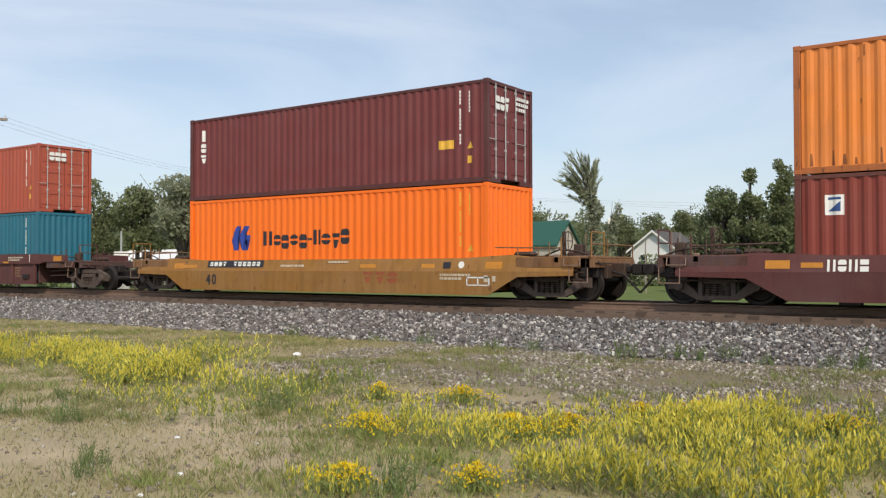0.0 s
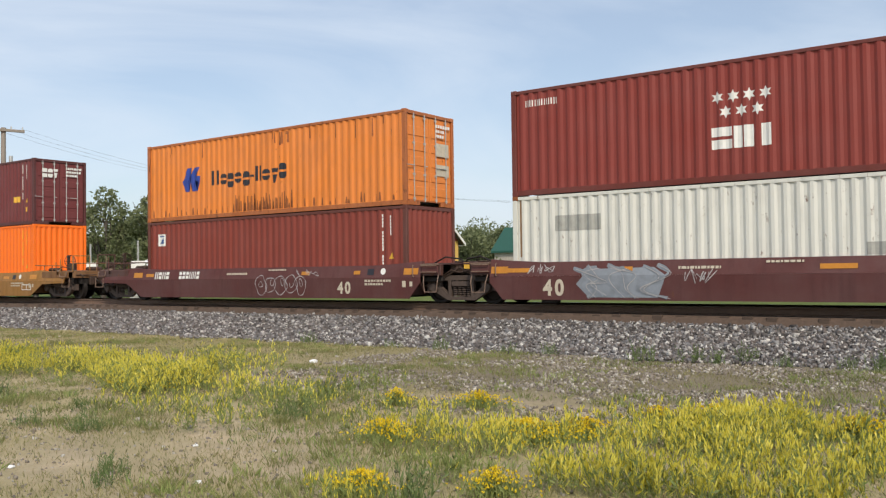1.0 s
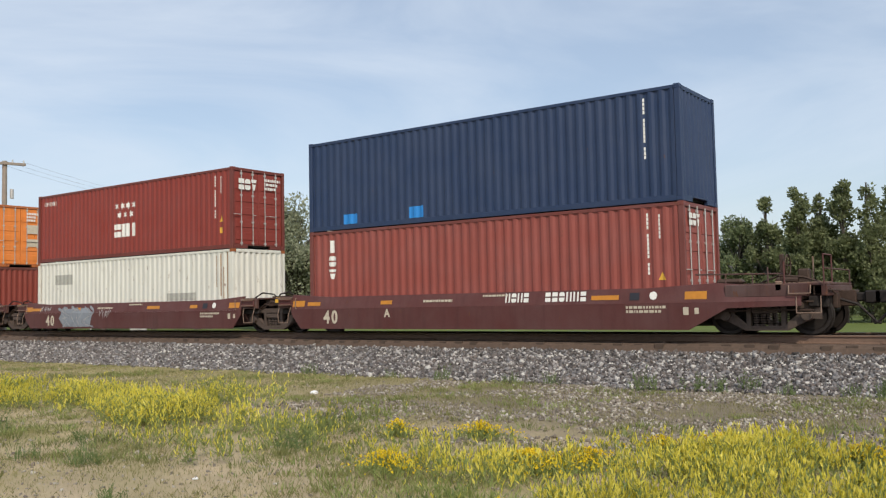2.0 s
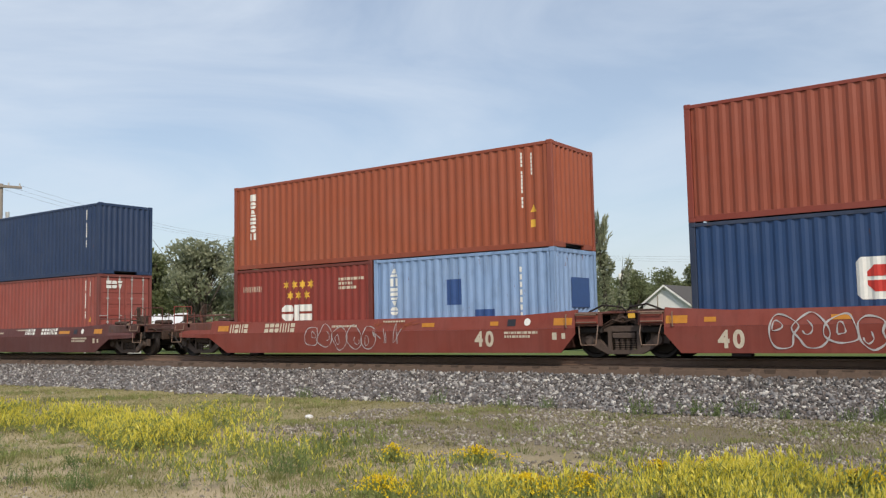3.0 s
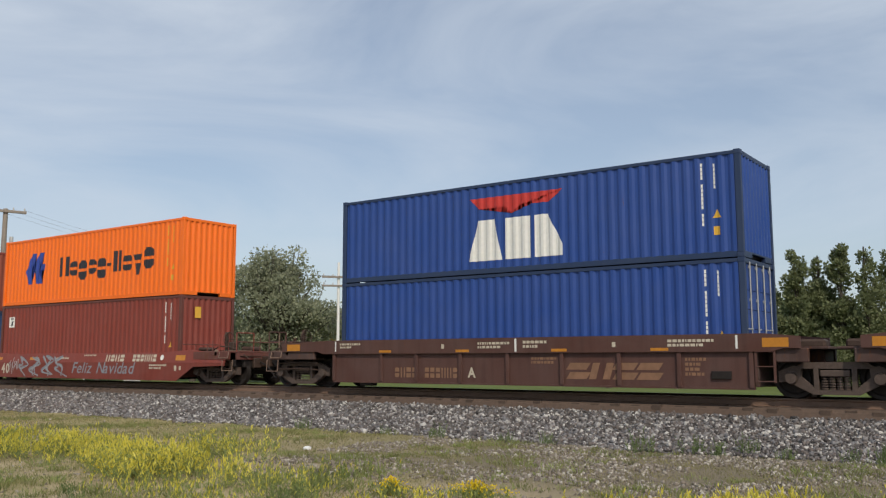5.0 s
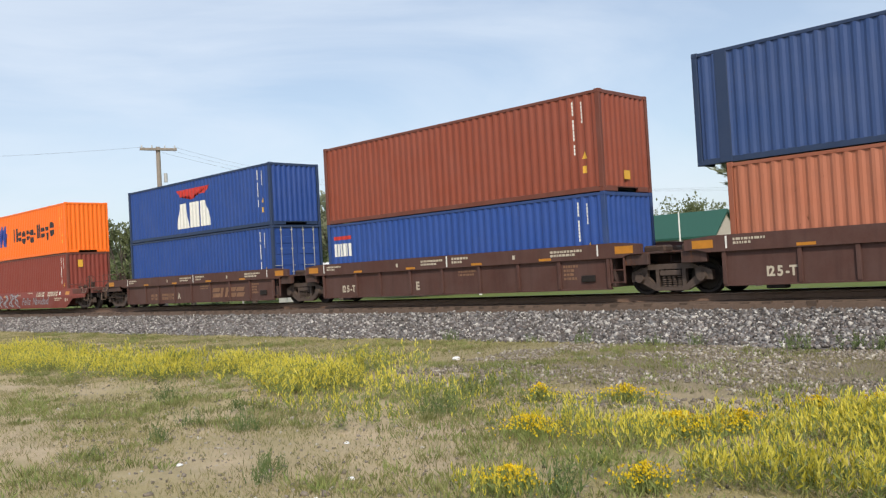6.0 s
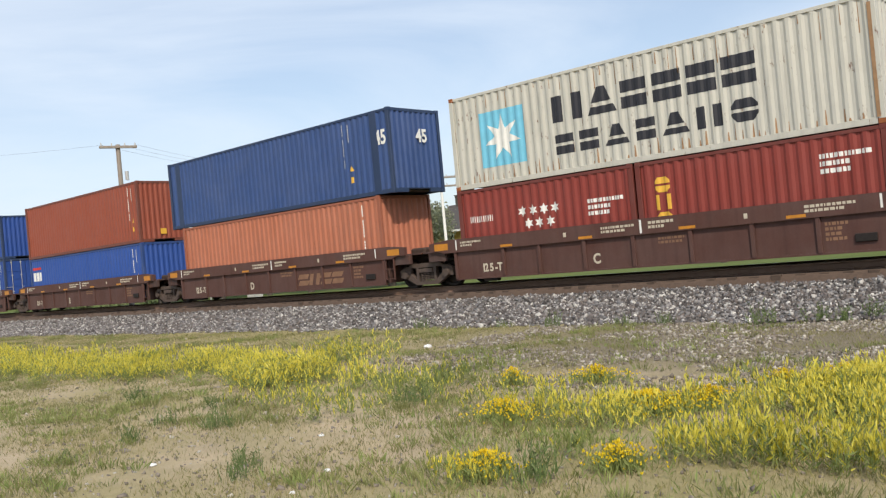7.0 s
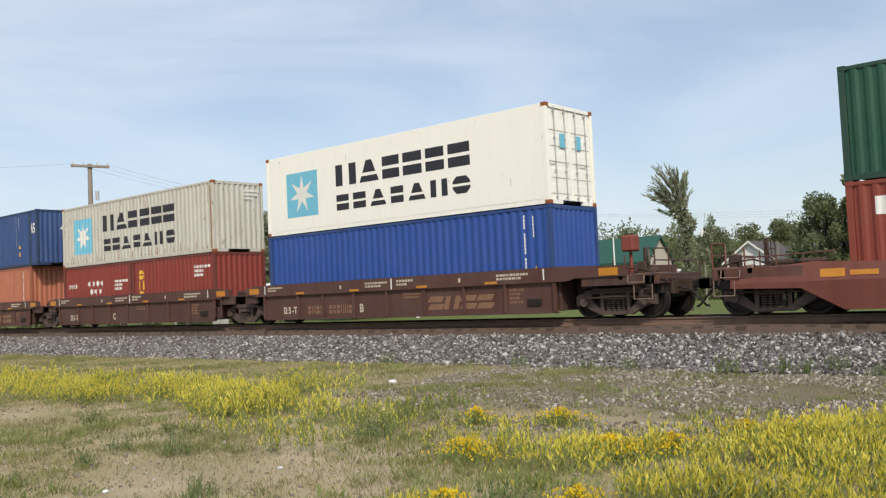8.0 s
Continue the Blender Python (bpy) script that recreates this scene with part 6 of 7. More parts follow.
# Patches of yellow-green weeds: middle x, y, half sizes, weeds per square metre, height, share of blossom
LIME = [(-14.0, -12.0, 3.4, 1.25, 105, 0.44, 0.88), (-11.3, -12.5, 1.5, 1.1, 130, 0.46, 0.88), (-17.8, -12.3, 2.8, 1.4, 90, 0.44, 0.9), (-23.0, -12.6, 3.6, 1.7, 75, 0.44, 0.9), (-28.5, -12.2, 3.5, 1.8, 60, 0.44, 0.9),
        (-12.6, -10.6, 1.1, 0.8, 45, 0.50, 0.55), (-10.2, -14.0, 0.7, 0.6, 60, 0.32, 0.5), (-8.3, -14.3, 0.55, 0.6, 95, 0.38, 0.35), (-8.4, -12.4, 0.8, 0.7, 48, 0.40, 0.25), (-7.2, -13.5, 0.6, 0.6, 70, 0.34, 0.5), (-9.2, -12.6, 0.9, 0.8, 35, 0.36, 0.4), (-8.6, -11.2, 0.45, 0.5, 80, 0.42, 0.05),
        (-5.5, -13.9, 0.75, 0.55, 120, 0.32, 0.7), (-4.5, -13.7, 0.9, 0.7, 150, 0.34, 0.75), (-3.3, -13.3, 1.15, 1.0, 190, 0.36, 0.8), (-2.1, -12.9, 1.1, 1.2, 190, 0.38, 0.8), (-1.0, -13.0, 1.1, 1.3, 150, 0.36, 0.8), (0.3, -12.4, 1.2, 1.4, 80, 0.36, 0.75),
        (-3.9, -12.0, 1.0, 0.5, 75, 0.32, 0.7), (-2.6, -11.3, 1.2, 0.5, 60, 0.34, 0.65), (-1.2, -10.6, 1.2, 0.8, 38, 0.36, 0.6), (-3.3, -14.6, 0.9, 0.5, 190, 0.34, 0.75), (-2.0, -14.4, 0.9, 0.6, 190, 0.36, 0.8), (-4.35, -15.2, 0.4, 0.35, 200, 0.36, 0.15), (-4.9, -16.0, 0.4, 0.25, 110, 0.20, 0.5), (-6.6, -12.7, 1.5, 0.6, 14, 0.26, 0.5)]
GOLD = [(-5.95, -14.15, 0.32, 0.22), (-7.55, -12.0, 0.20, 0.14), (-6.4, -11.7, 0.42, 0.16), (-4.7, -13.35, 0.52, 0.34), (-3.9, -11.85, 0.24, 0.18), (-3.4, -11.1, 0.4, 0.25), (-4.75, -15.9, 0.30, 0.18), (-4.2, -13.0, 0.3, 0.25), (-3.8, -15.4, 0.25, 0.18), (-1.9, -11.5, 0.4, 0.25), (-12.0, -12.9, 0.5, 0.3)]
rng = np.random.default_rng(21)
B, T, W, K = [], [], [], []
for cx, cy, rx, ry, dens, tall, bloom in LIME:
    for _ in range(int(math.pi * rx * ry * dens * 1.9)):
        a, q = rng.uniform(0, 6.28), math.sqrt(rng.uniform()) * 1.12
        px, py = cx + rx * q * math.cos(a), cy + ry * q * math.sin(a)
        gap = noise.noise((px * 0.9, py * 0.9, 2.0)) + 0.7 * noise.noise((px * 2.9, py * 2.9, 6.0))
        if gap < -0.17 + 0.35 * (q > 0.75) + rng.normal(0, 0.12):
            continue
        spikes(rng, px, py, lie(px, py) - 0.01, tall * rng.uniform(0.4, 1.1) * min(1.3, 0.90 + 0.8 * gap), min(0.95, max(0.05, bloom + 0.5 * gap - 0.08)), B, T, W, K)
tagged(new("yellow_weeds", blade_mesh("yellow_weeds", B, T, W, [MAT["weed"], MAT["bloom_lime"]], K)), "dense yellow-green flowering weeds on sandy ground", "weeds", kind="stuff")
B, T, W, K = [], [], [], []
for cx, cy, rx, ry in GOLD:
    for _ in range(int(rx * ry * 4200) + 60):
        a, q = rng.uniform(0, 6.28), min(1.8, abs(rng.normal(0, 0.75)))
        x, y = cx + rx * q * math.cos(a), cy + ry * q * math.sin(a)
        z, h = lie(x, y), rng.uniform(0.12, 0.24) * (1.1 - 0.3 * q)
        B.append((x, y, z)), T.append((x + rng.normal(0, 0.02), y + rng.normal(0, 0.02), z + h)), W.append(0.010), K.append(0)
        for _ in range(5):
            th, ln = rng.uniform(0, 6.28), rng.uniform(0.009, 0.017)
            B.append((x, y, z + h - 0.01)), T.append((x + ln * math.cos(th), y + ln * math.sin(th), z + h + rng.uniform(-0.005, 0.02))), W.append(0.012), K.append(1)
        for _ in range(2):
            th, f = rng.uniform(0, 6.28), rng.uniform(0.2, 0.8)
            B.append((x, y, z + h * f)), T.append((x + 0.05 * math.cos(th), y + 0.05 * math.sin(th), z + h * f + 0.04)), W.append(0.012), K.append(0)
tagged(new("golden_flowers", blade_mesh("golden_flowers", B, T, W, [MAT["weed"], MAT["bloom_gold"]], K)), "low patches of small golden-yellow flowers", "flowers", kind="stuff")

# low spreading tufts of olive grass and weeds between
B, T, W, K = [], [], [], []
for _ in range(8000):
    py = -18.9 + rng.uniform() ** 0.85 * 14.0
    px = rng.uniform(-2.6, 0.2) * (py + 22.0)
    g = noise.noise((px * 0.45, py * 0.6, 9.0)) + 0.5 * noise.noise((px * 1.5, py * 1.9, 4.0))
    if g < rng.uniform(-0.15, 0.45):
        continue
    wide, tall, green = rng.uniform(0.06, 0.22), rng.uniform(0.05, 0.13), int(rng.random() < 0.35)
    for _ in range(int(rng.integers(14, 34))):
        a, q = rng.uniform(0, 6.28), wide * math.sqrt(rng.uniform())
        x, y, h = px + q * math.cos(a), py + q * math.sin(a), tall * rng.uniform(0.5, 1.2)
        B.append((x, y, lie(x, y) - 0.005)), T.append((x + (0.5 * math.cos(a) + rng.normal(0, 0.3)) * h, y + (0.5 * math.sin(a) + rng.normal(0, 0.3)) * h, lie(x, y) + h)), W.append(rng.uniform(0.007, 0.014)), K.append(green)
tagged(new("low_weeds", blade_mesh("low_weeds", B, T, W, [MAT["tuft"], MAT["weed"]], K)), "low olive grass and weed tufts scattered over the dirt", "weeds", kind="stuff")

# single dark green plants standing in the dirt and at the foot of the ballast
SINGLE = [(-6.9, -16.8, 0.30), (-9.7, -15.3, 0.26), (-10.4, -15.6, 0.28), (-9.7, -16.4, 0.24), (-9.4, -17.3, 0.16), (-9.4, -15.4, 0.28), (-12.0, -4.9, 0.40), (-7.0, -5.1, 0.50), (-6.2, -4.6, 0.42), (-5.2, -4.3, 0.38), (-9.1, -5.0, 0.30), (-2.8, -5.0, 0.45), (-16.0, -5.1, 0.35), (-7.9, -13.6, 0.40), (-4.3, -15.9, 0.42), (-3.4, -4.6, 0.30), (-8.8, -12.0, 0.3), (-12.9, -14.6, 0.35), (-10.9, -14.5, 0.26), (-5.6, -4.9, 0.34), (-4.4, -4.8, 0.3), (-1.6, -4.7, 0.4), (-10.2, -4.8, 0.28), (-13.6, -4.7, 0.3), (-7.3, -16.5, 0.2)]
for i, (x, y, h) in enumerate(SINGLE):
    r1 = np.random.default_rng(100 + i)
    b, t, w = shoots(r1, x, y, 24, 0.10 + h * 0.28, h, 0.3, 14)
    z0 = lie(x, y) if y < -4.7 else bank_height(y)
    off = np.array((x, y, lie(x, y)))
    ob = new("weed_plant", blade_mesh("weed_plant", np.array(b) - off, np.array(t) - off, w, [MAT["weed_dark"]]))
    ob.matrix_basis = pose(x, y, z0)
    tagged(ob, "dark green weed tuft by the ballast" if y > -6 else "bushy dark green weed on bare dirt", "weed", "single weeds on the verge")

# short grass over the verge
B, T, W = [], [], []
for _ in range(260000):
    y = -19.8 + rng.uniform() ** 0.9 * 15.4
    x = (rng.uniform(-2.9, 0.25) * (y + 22.5))
    cover = noise.noise((x * 0.55, y * 0.7, 7.0)) + 0.5 * noise.noise((x * 2.1, y * 2.1, 3.0)) + (0.45 if -9.5 < y < -5.2 else -0.05) - (0.32 * min(1, max(0, (x + 13) / 4)) if -11.5 < y else 0)
    if cover < rng.uniform(-0.55, 0.40):
        continue
    z, h = (lie(x, y) if y < -4.7 else bank_height(y)), rng.uniform(0.02, 0.065) + (0.08 if rng.random() < 0.02 else 0)
    B.append((x, y, z - 0.005)), T.append((x + rng.normal(0.01, 0.5) * h, y + rng.normal(0, 0.5) * h, z + h)), W.append(rng.uniform(0.005, 0.011))
tagged(new("grass", blade_mesh("grass", B, T, W, [MAT["grass"]])), "thin short dry grass on the verge", "grass", kind="stuff")

# a few pale stones lying loose
for x, y, r in ((-12.8, -8.2, 0.085), (-6.3, -16.3, 0.032), (-7.6, -15.3, 0.03), (-8.3, -16.9, 0.035), (-5.9, -17.0, 0.025)):
    bm = bmesh.new()
    bmesh.ops.create_icosphere(bm, subdivisions=2, radius=r)
    for v in bm.verts:
        v.co = v.co * (1 + 0.35 * noise.noise(v.co * (2.2 / r) + Vector((x, y, 0))))
        v.co.z *= 0.6
    me = bm_mesh("stone", bm, MAT["white_siding"])
    tagged(new("stone", me), "pale rounded stone lying on the verge", "stone", "loose stones").matrix_basis = pose(x, y, lie(x, y) + r * 0.25)

# ---- beyond the track ----


def out(az, r, z=None):
    """A place seen at az degrees left of +y, r metres from the eye."""
    return (EYE[0] - r * math.sin(radians(az)), EYE[1] + r * math.cos(radians(az)), GROUND if z is None else z)


def leaf_cloud(rng, lobes, n, size, up=0.2):
    """Leaves in lumpy crowns. lobes: x, y, z, rx, rz."""
    lobes = np.array(lobes, float)
    wt = lobes[:, 3] * lobes[:, 3] + lobes[:, 3] * lobes[:, 4]
    pick = rng.choice(len(lobes), n, p=wt / wt.sum())
    d = rng.normal(size=(n, 3))
    d /= np.linalg.norm(d, axis=1, keepdims=True)
    rad = rng.uniform(0.35, 1.0, n) ** 0.55 * rng.normal(1.0, 0.10, n)
    L = lobes[pick]
    p = L[:, :3] + d * rad[:, None] * np.stack((L[:, 3], L[:, 3], L[:, 4]), 1)
    q = rng.normal(size=(n, 3)) + d * 0.6
    q[:, 2] += up
    q /= np.linalg.norm(q, axis=1, keepdims=True)
    ln = size * rng.uniform(0.6, 1.4, n)
    return p, p + q * ln[:, None], ln * rng.uniform(0.45, 0.75, n)


def limb(bm, a, b, r0, r1, n=7):
    a, b = Vector(a), Vector(b)
    d = b - a
    m = Matrix.Translation((a + b) / 2) @ d.to_track_quat("Z", "Y").to_matrix().to_4x4()
    bmesh.ops.create_cone(bm, cap_ends=True, segments=n, radius1=r0, radius2=r1, depth=d.length, matrix=m)


def tree(label, place, lobes, n, size, leaf_key, trunk_r=0.2, up=0.2, seed=0, group="", spine=None):
    """Trunk and limbs reaching into lumps of leaves; lobes relative to the foot."""
    rng = np.random.default_rng(seed)
    ob = thing("tree", label, "tree", pose(*place), group)
    bm = bmesh.new()
    low = min(l[2] - l[4] * 0.6 for l in lobes)
    mid = np.mean([l[:3] for l in lobes], 0)
    fork = (mid[0] * 0.4, mid[1] * 0.4, max(0.8, low))
    if spine:
        for k, (a, b) in enumerate(zip(spine, spine[1:])):
            limb(bm, a, b, trunk_r * (1 - 0.17 * k), trunk_r * (0.83 - 0.17 * k), 8)
    else:
        limb(bm, (0, 0, -0.2), fork, trunk_r, trunk_r * 0.7, 9)
    for l in () if spine else lobes:
        k = (fork[0] * 0.5 + l[0] * 0.5 + rng.normal(0, 0.15), fork[1] * 0.5 + l[1] * 0.5, fork[2] * 0.45 + l[2] * 0.55)
        limb(bm, fork, k, trunk_r * 0.5, trunk_r * 0.32)
        limb(bm, k, (l[0], l[1], l[2] + l[4] * 0.4), trunk_r * 0.32, trunk_r * 0.1)
        for _ in range(3):
            e = (l[0] + rng.normal(0, l[3] * 0.6), l[1] + rng.normal(0, l[3] * 0.6), l[2] + rng.normal(0, l[4] * 0.6))
            limb(bm, k, e, trunk_r * 0.18, trunk_r * 0.05, 5)
    part("trunk", bm, MAT["bark"], ob)
    p, t, w = leaf_cloud(rng, lobes, n, size, up)
    part("crown", blade_mesh("crown", p, t, w, [MAT[leaf_key]]), None, ob)
    return ob


def lumps(rng, n, w, z0, z1, r):
    """Lobes filling a rounded crown w wide between z0 and z1."""
    out_l = []
    for _ in range(n):
        a, q = rng.uniform(0, 6.28), math.sqrt(rng.uniform())
        f = rng.uniform()
        half = w * 0.5 * math.sqrt(max(0.15, 1 - (2 * f - 0.9) ** 2))
        rr = r * rng.uniform(0.7, 1.25)
        out_l.append((half * q * math.cos(a), half * q * math.sin(a), z0 + (z1 - z0 - rr) * f + rr * 0.4, rr, rr * rng.uniform(0.75, 1.05)))
    return out_l


rg = np.random.default_rng(77)
# wind-broken tree with its top blown over to one side
sx, sy = -math.cos(radians(25.3)), -math.sin(radians(25.3))
rng = np.random.default_rng(6)
crown = [(0.1 * sx, 0.1 * sy, 2.2, 0.40, 0.7), (-0.15 * sx, -0.15 * sy, 3.2, 0.38, 0.8), (0.15 * sx, 0.15 * sy, 4.3, 0.42, 0.8), (-0.1 * sx, -0.1 * sy, 5.2, 0.45, 0.7), (0.35 * sx, 0.35 * sy, 6.0, 0.5, 0.6), (-1.0 * sx, -1.0 * sy, 3.4, 0.30, 0.8), (-1.25 * sx, -1.25 * sy, 4.4, 0.25, 0.6), (-1.45 * sx, -1.45 * sy, 5.2, 0.16, 0.4)]
bt = tree("leaning wind-broken tree with its top blown over", out(25.2, 55), crown, 2600, 0.20, "leaf_grey", 0.2, 0.4, 5, spine=[(0, 0, -0.2), (0.05 * sx, 0.05 * sy, 2.6), (0.1 * sx, 0.1 * sy, 4.8), (0.30 * sx, 0.30 * sy, 6.2), (0.42 * sx, 0.42 * sy, 6.9)])
bm, p, t, w = bmesh.new(), [], [], []
for i in range(64):
    foot = np.array((0.28 * sx, 0.28 * sy, 5.9 + rng.uniform(-0.5, 1.1)))
    a = radians(rng.uniform(58, 115)) if i % 3 == 0 else radians(rng.uniform(105, 182))
    reach = rng.uniform(0.9, 1.6) * (1.25 if a > 2 else 0.85)
    side, rise = -math.cos(a) * reach, math.sin(a) * reach * 1.0 + 0.45
    deep = rng.normal(0, 0.35)
    tip = foot + np.array((side * sx + deep * sy, side * sy - deep * sx, rise))
    limb(bm, foot, tip, 0.03, 0.008, 4)
    for _ in range(26):
        f = rng.uniform(0.35, 1.0)
        b = foot + (tip - foot) * f + rng.normal(0, 0.04, 3)
        d = (tip - foot) / reach
        p.append(b), t.append(b + d * rng.uniform(0.18, 0.36) + rng.normal(0, 0.07, 3)), w.append(rng.uniform(0.05, 0.09))
for i in range(9):
    foot = np.array((-0.9 * sx, -0.9 * sy, rng.uniform(2.6, 4.2)))
    limb(bm, foot, foot + np.array((-rng.uniform(0.1, 0.8) * sx, -rng.uniform(0.1, 0.8) * sy, rng.uniform(1.2, 2.4))), 0.03, 0.006, 4)
limb(bm, (0, 0, 0.6), (-0.95 * sx, -0.95 * sy, 3.4), 0.10, 0.05, 6)
part("branch", bm, MAT["bark"], bt)
part("swept_crown", blade_mesh("swept_crown", p, t, w, [MAT["leaf_grey"]]), None, bt)

tree("round grey-green willow behind the wagons", out(46.2, 70), lumps(rg, 64, 8.8, 1.4, 10.2, 1.3), 30000, 0.22, "leaf_grey", 0.35, -0.3, 11)
tree("tall airy tree with pale leaves", out(51.4, 74), lumps(rg, 22, 6.6, 1.6, 9.6, 1.05), 8500, 0.28, "leaf_grey", 0.28, 0.1, 12)
tree("flat-topped tree near the crossing", out(54.0, 78), lumps(rg, 16, 4.6, 3.2, 8.9, 0.95), 5500, 0.28, "leaf_mid", 0.24, 0.1, 13)
tree("leafy tree near the crossing", out(56.9, 80), lumps(rg, 18, 4.8, 1.2, 9.2, 1.1), 6500, 0.30, "leaf_mid", 0.26, 0.1, 14)
tree("leafy tree behind the pole", out(60.6, 86), lumps(rg, 16, 5.0, 1.2, 7.6, 1.1), 5500, 0.32, "leaf_mid", 0.26, 0.1, 15)
tree("leafy tree behind the pole", out(64.8, 90), lumps(rg, 18, 7.0, 1.2, 8.4, 1.2), 6000, 0.32, "leaf_mid", 0.28, 0.1, 16)
tree("dark rounded tree beyond the track", out(17.2, 62), lumps(rg, 34, 4.2, 0.2, 7.3, 0.75), 12000, 0.21, "leaf_dark", 0.24, 0.1, 17)
tree("dark rounded tree beyond the track", out(13.0, 64), lumps(rg, 24, 8.0, 0.6, 6.4, 1.1), 9000, 0.28, "leaf_dark", 0.24, 0.1, 18)
for i, (az, r, top) in enumerate(((15.7, 60, 8.0), (13.9, 60, 8.6), (12.6, 61, 8.2), (11.4, 60, 8.9), (10.1, 60, 8.6), (8.8, 61, 8.4), (7.4, 60, 8.7), (6.0, 62, 8.0))):
    sprays = []
    for k in range(44):
        f = rg.uniform(0.08, 1.0) ** 0.9
        a, q = rg.uniform(0, 6.28), 1.75 * (1.06 - f) ** 0.6 * rg.uniform(0.2, 1.0)
        big = 0.55 + 0.9 * (1 - f)
        sprays.append((q * math.cos(a), q * math.sin(a), top * f - 0.3, big * rg.uniform(0.28, 0.5), big * rg.uniform(0.45, 0.75)))
    stem = [(0, 0, -0.2), (0.05, 0, top * 0.4), (-0.04, 0.05, top * 0.75), (0, 0, top)]
    ob = tree("airy upright poplar in a row", out(az, r), sprays, 7600, 0.22, "leaf_mid", 0.10, 0.7, 30 + i, "row of poplars", stem)
    bm = bmesh.new()
    for x, y, z, a, b in sprays:
        limb(bm, (0, 0, max(0.5, z - 1.6)), (x, y, z + b * 0.6), 0.03, 0.008, 4)
    part("branch", bm, MAT["bark"], ob)

tree("leafy tree beside the station building", out(34.3, 92), lumps(rg, 14, 4.6, 0.8, 6.4, 1.0), 5000, 0.32, "leaf_mid", 0.22, 0.1, 51)
tree("leafy tree beside the barn", out(32.4, 116), lumps(rg, 18, 7.0, 0.8, 7.6, 1.3), 6000, 0.38, "leaf_mid", 0.26, 0.1, 52)
rw = np.random.default_rng(77)
for i, (az, r, wide, top) in enumerate([(28.6, 138, 4.0, 10.0), (23.4, 142, 5.0, 10.6), (21.6, 139, 4.6, 9.6), (19.9, 144, 5.0, 10.8), (26.9, 146, 4.2, 8.6)]):
    tree("pale green tree standing behind the houses", out(az, r), lumps(rw, 20, wide * 1.15, 0.8, top, 1.2), 9000, 0.30, "leaf_mid", 0.26, 0.1, 61 + i, "trees behind the houses")

# woods along the horizon
rng = np.random.default_rng(9)
lob = []
for i in range(620):
    az = rng.uniform(75, 362) if i >= 460 else rng.uniform(2, 75)
    r = rng.uniform(150, 200)
    el = 3.1 + 0.3 * math.sin(az * 0.5) + 0.45 * math.sin(az * 1.7 + 1) + rng.uniform(-0.8, 0.3)
    top = r * math.tan(radians(el)) + 0.9
    x, y, z = out(az, r)
    for f in (0.2, 0.45, 0.7, 0.9):
        lob.append((x + rng.normal(0, 1.6), y + rng.normal(0, 1.6), top * f, 3.0 * (1.15 - 0.6 * f), 1.5))
azs = [-4 + 0.35 * k for k in range(1040)]
verts = []
for az in azs:
    h = 195 * math.tan(radians(2.75 + 0.3 * math.sin(az * 0.5) + 0.4 * math.sin(az * 1.7 + 1) + 0.22 * noise.noise((az * 1.9, 0, 0)) + 0.15 * noise.noise((az * 5.1, 3, 0))))
    for r, f in ((182, -0.9), (190, h * 0.55), (205, h), (260, h * 0.8), (330, -0.9)):
        verts.append(out(az, r, f))
hill = new("wooded_hill", mesh_of("wooded_hill", verts, [(i * 5 + j, (i + 1) * 5 + j, (i + 1) * 5 + j + 1, i * 5 + j + 1) for i in range(len(azs) - 1) for j in range(4)], MAT["hill"], True))
tagged(hill, "low wooded rise along the horizon", "hill", kind="structure")
p, t, w = leaf_cloud(rng, lob, 280000, 0.48, 0.1)
tagged(new("far_woods", blade_mesh("far_woods", p, t, w, [MAT["leaf_mid"]])), "low green woods along the horizon", "woods", kind="stuff")
rng = np.random.default_rng(10)
lob = []
for az, r, h in [(8 + 1.5 * k, 66 + 6 * (k % 3), 1.5 + 0.7 * ((k * 7) % 3)) for k in range(8)] + [(48 + 2.2 * k, 88, 2.0 + 0.6 * (k % 2)) for k in range(10)] + [(23 + 1.5 * k, 125, 2.8 + 0.8 * (k % 3)) for k in range(12)] + [(9 + 0.9 * k, 84, 1.9 + 0.3 * (k % 3)) for k in range(32)]:
    x, y, z = out(az, r)
    lob.append((x, y, GROUND + h * 0.45, 1.6, h * 0.7))
p, t, w = leaf_cloud(rng, lob, 30000, 0.34, 0.1)
tagged(new("shrubs", blade_mesh("shrubs", p, t, w, [MAT["leaf_mid"]])), "low green shrubs beyond the track", "shrubs", kind="stuff")


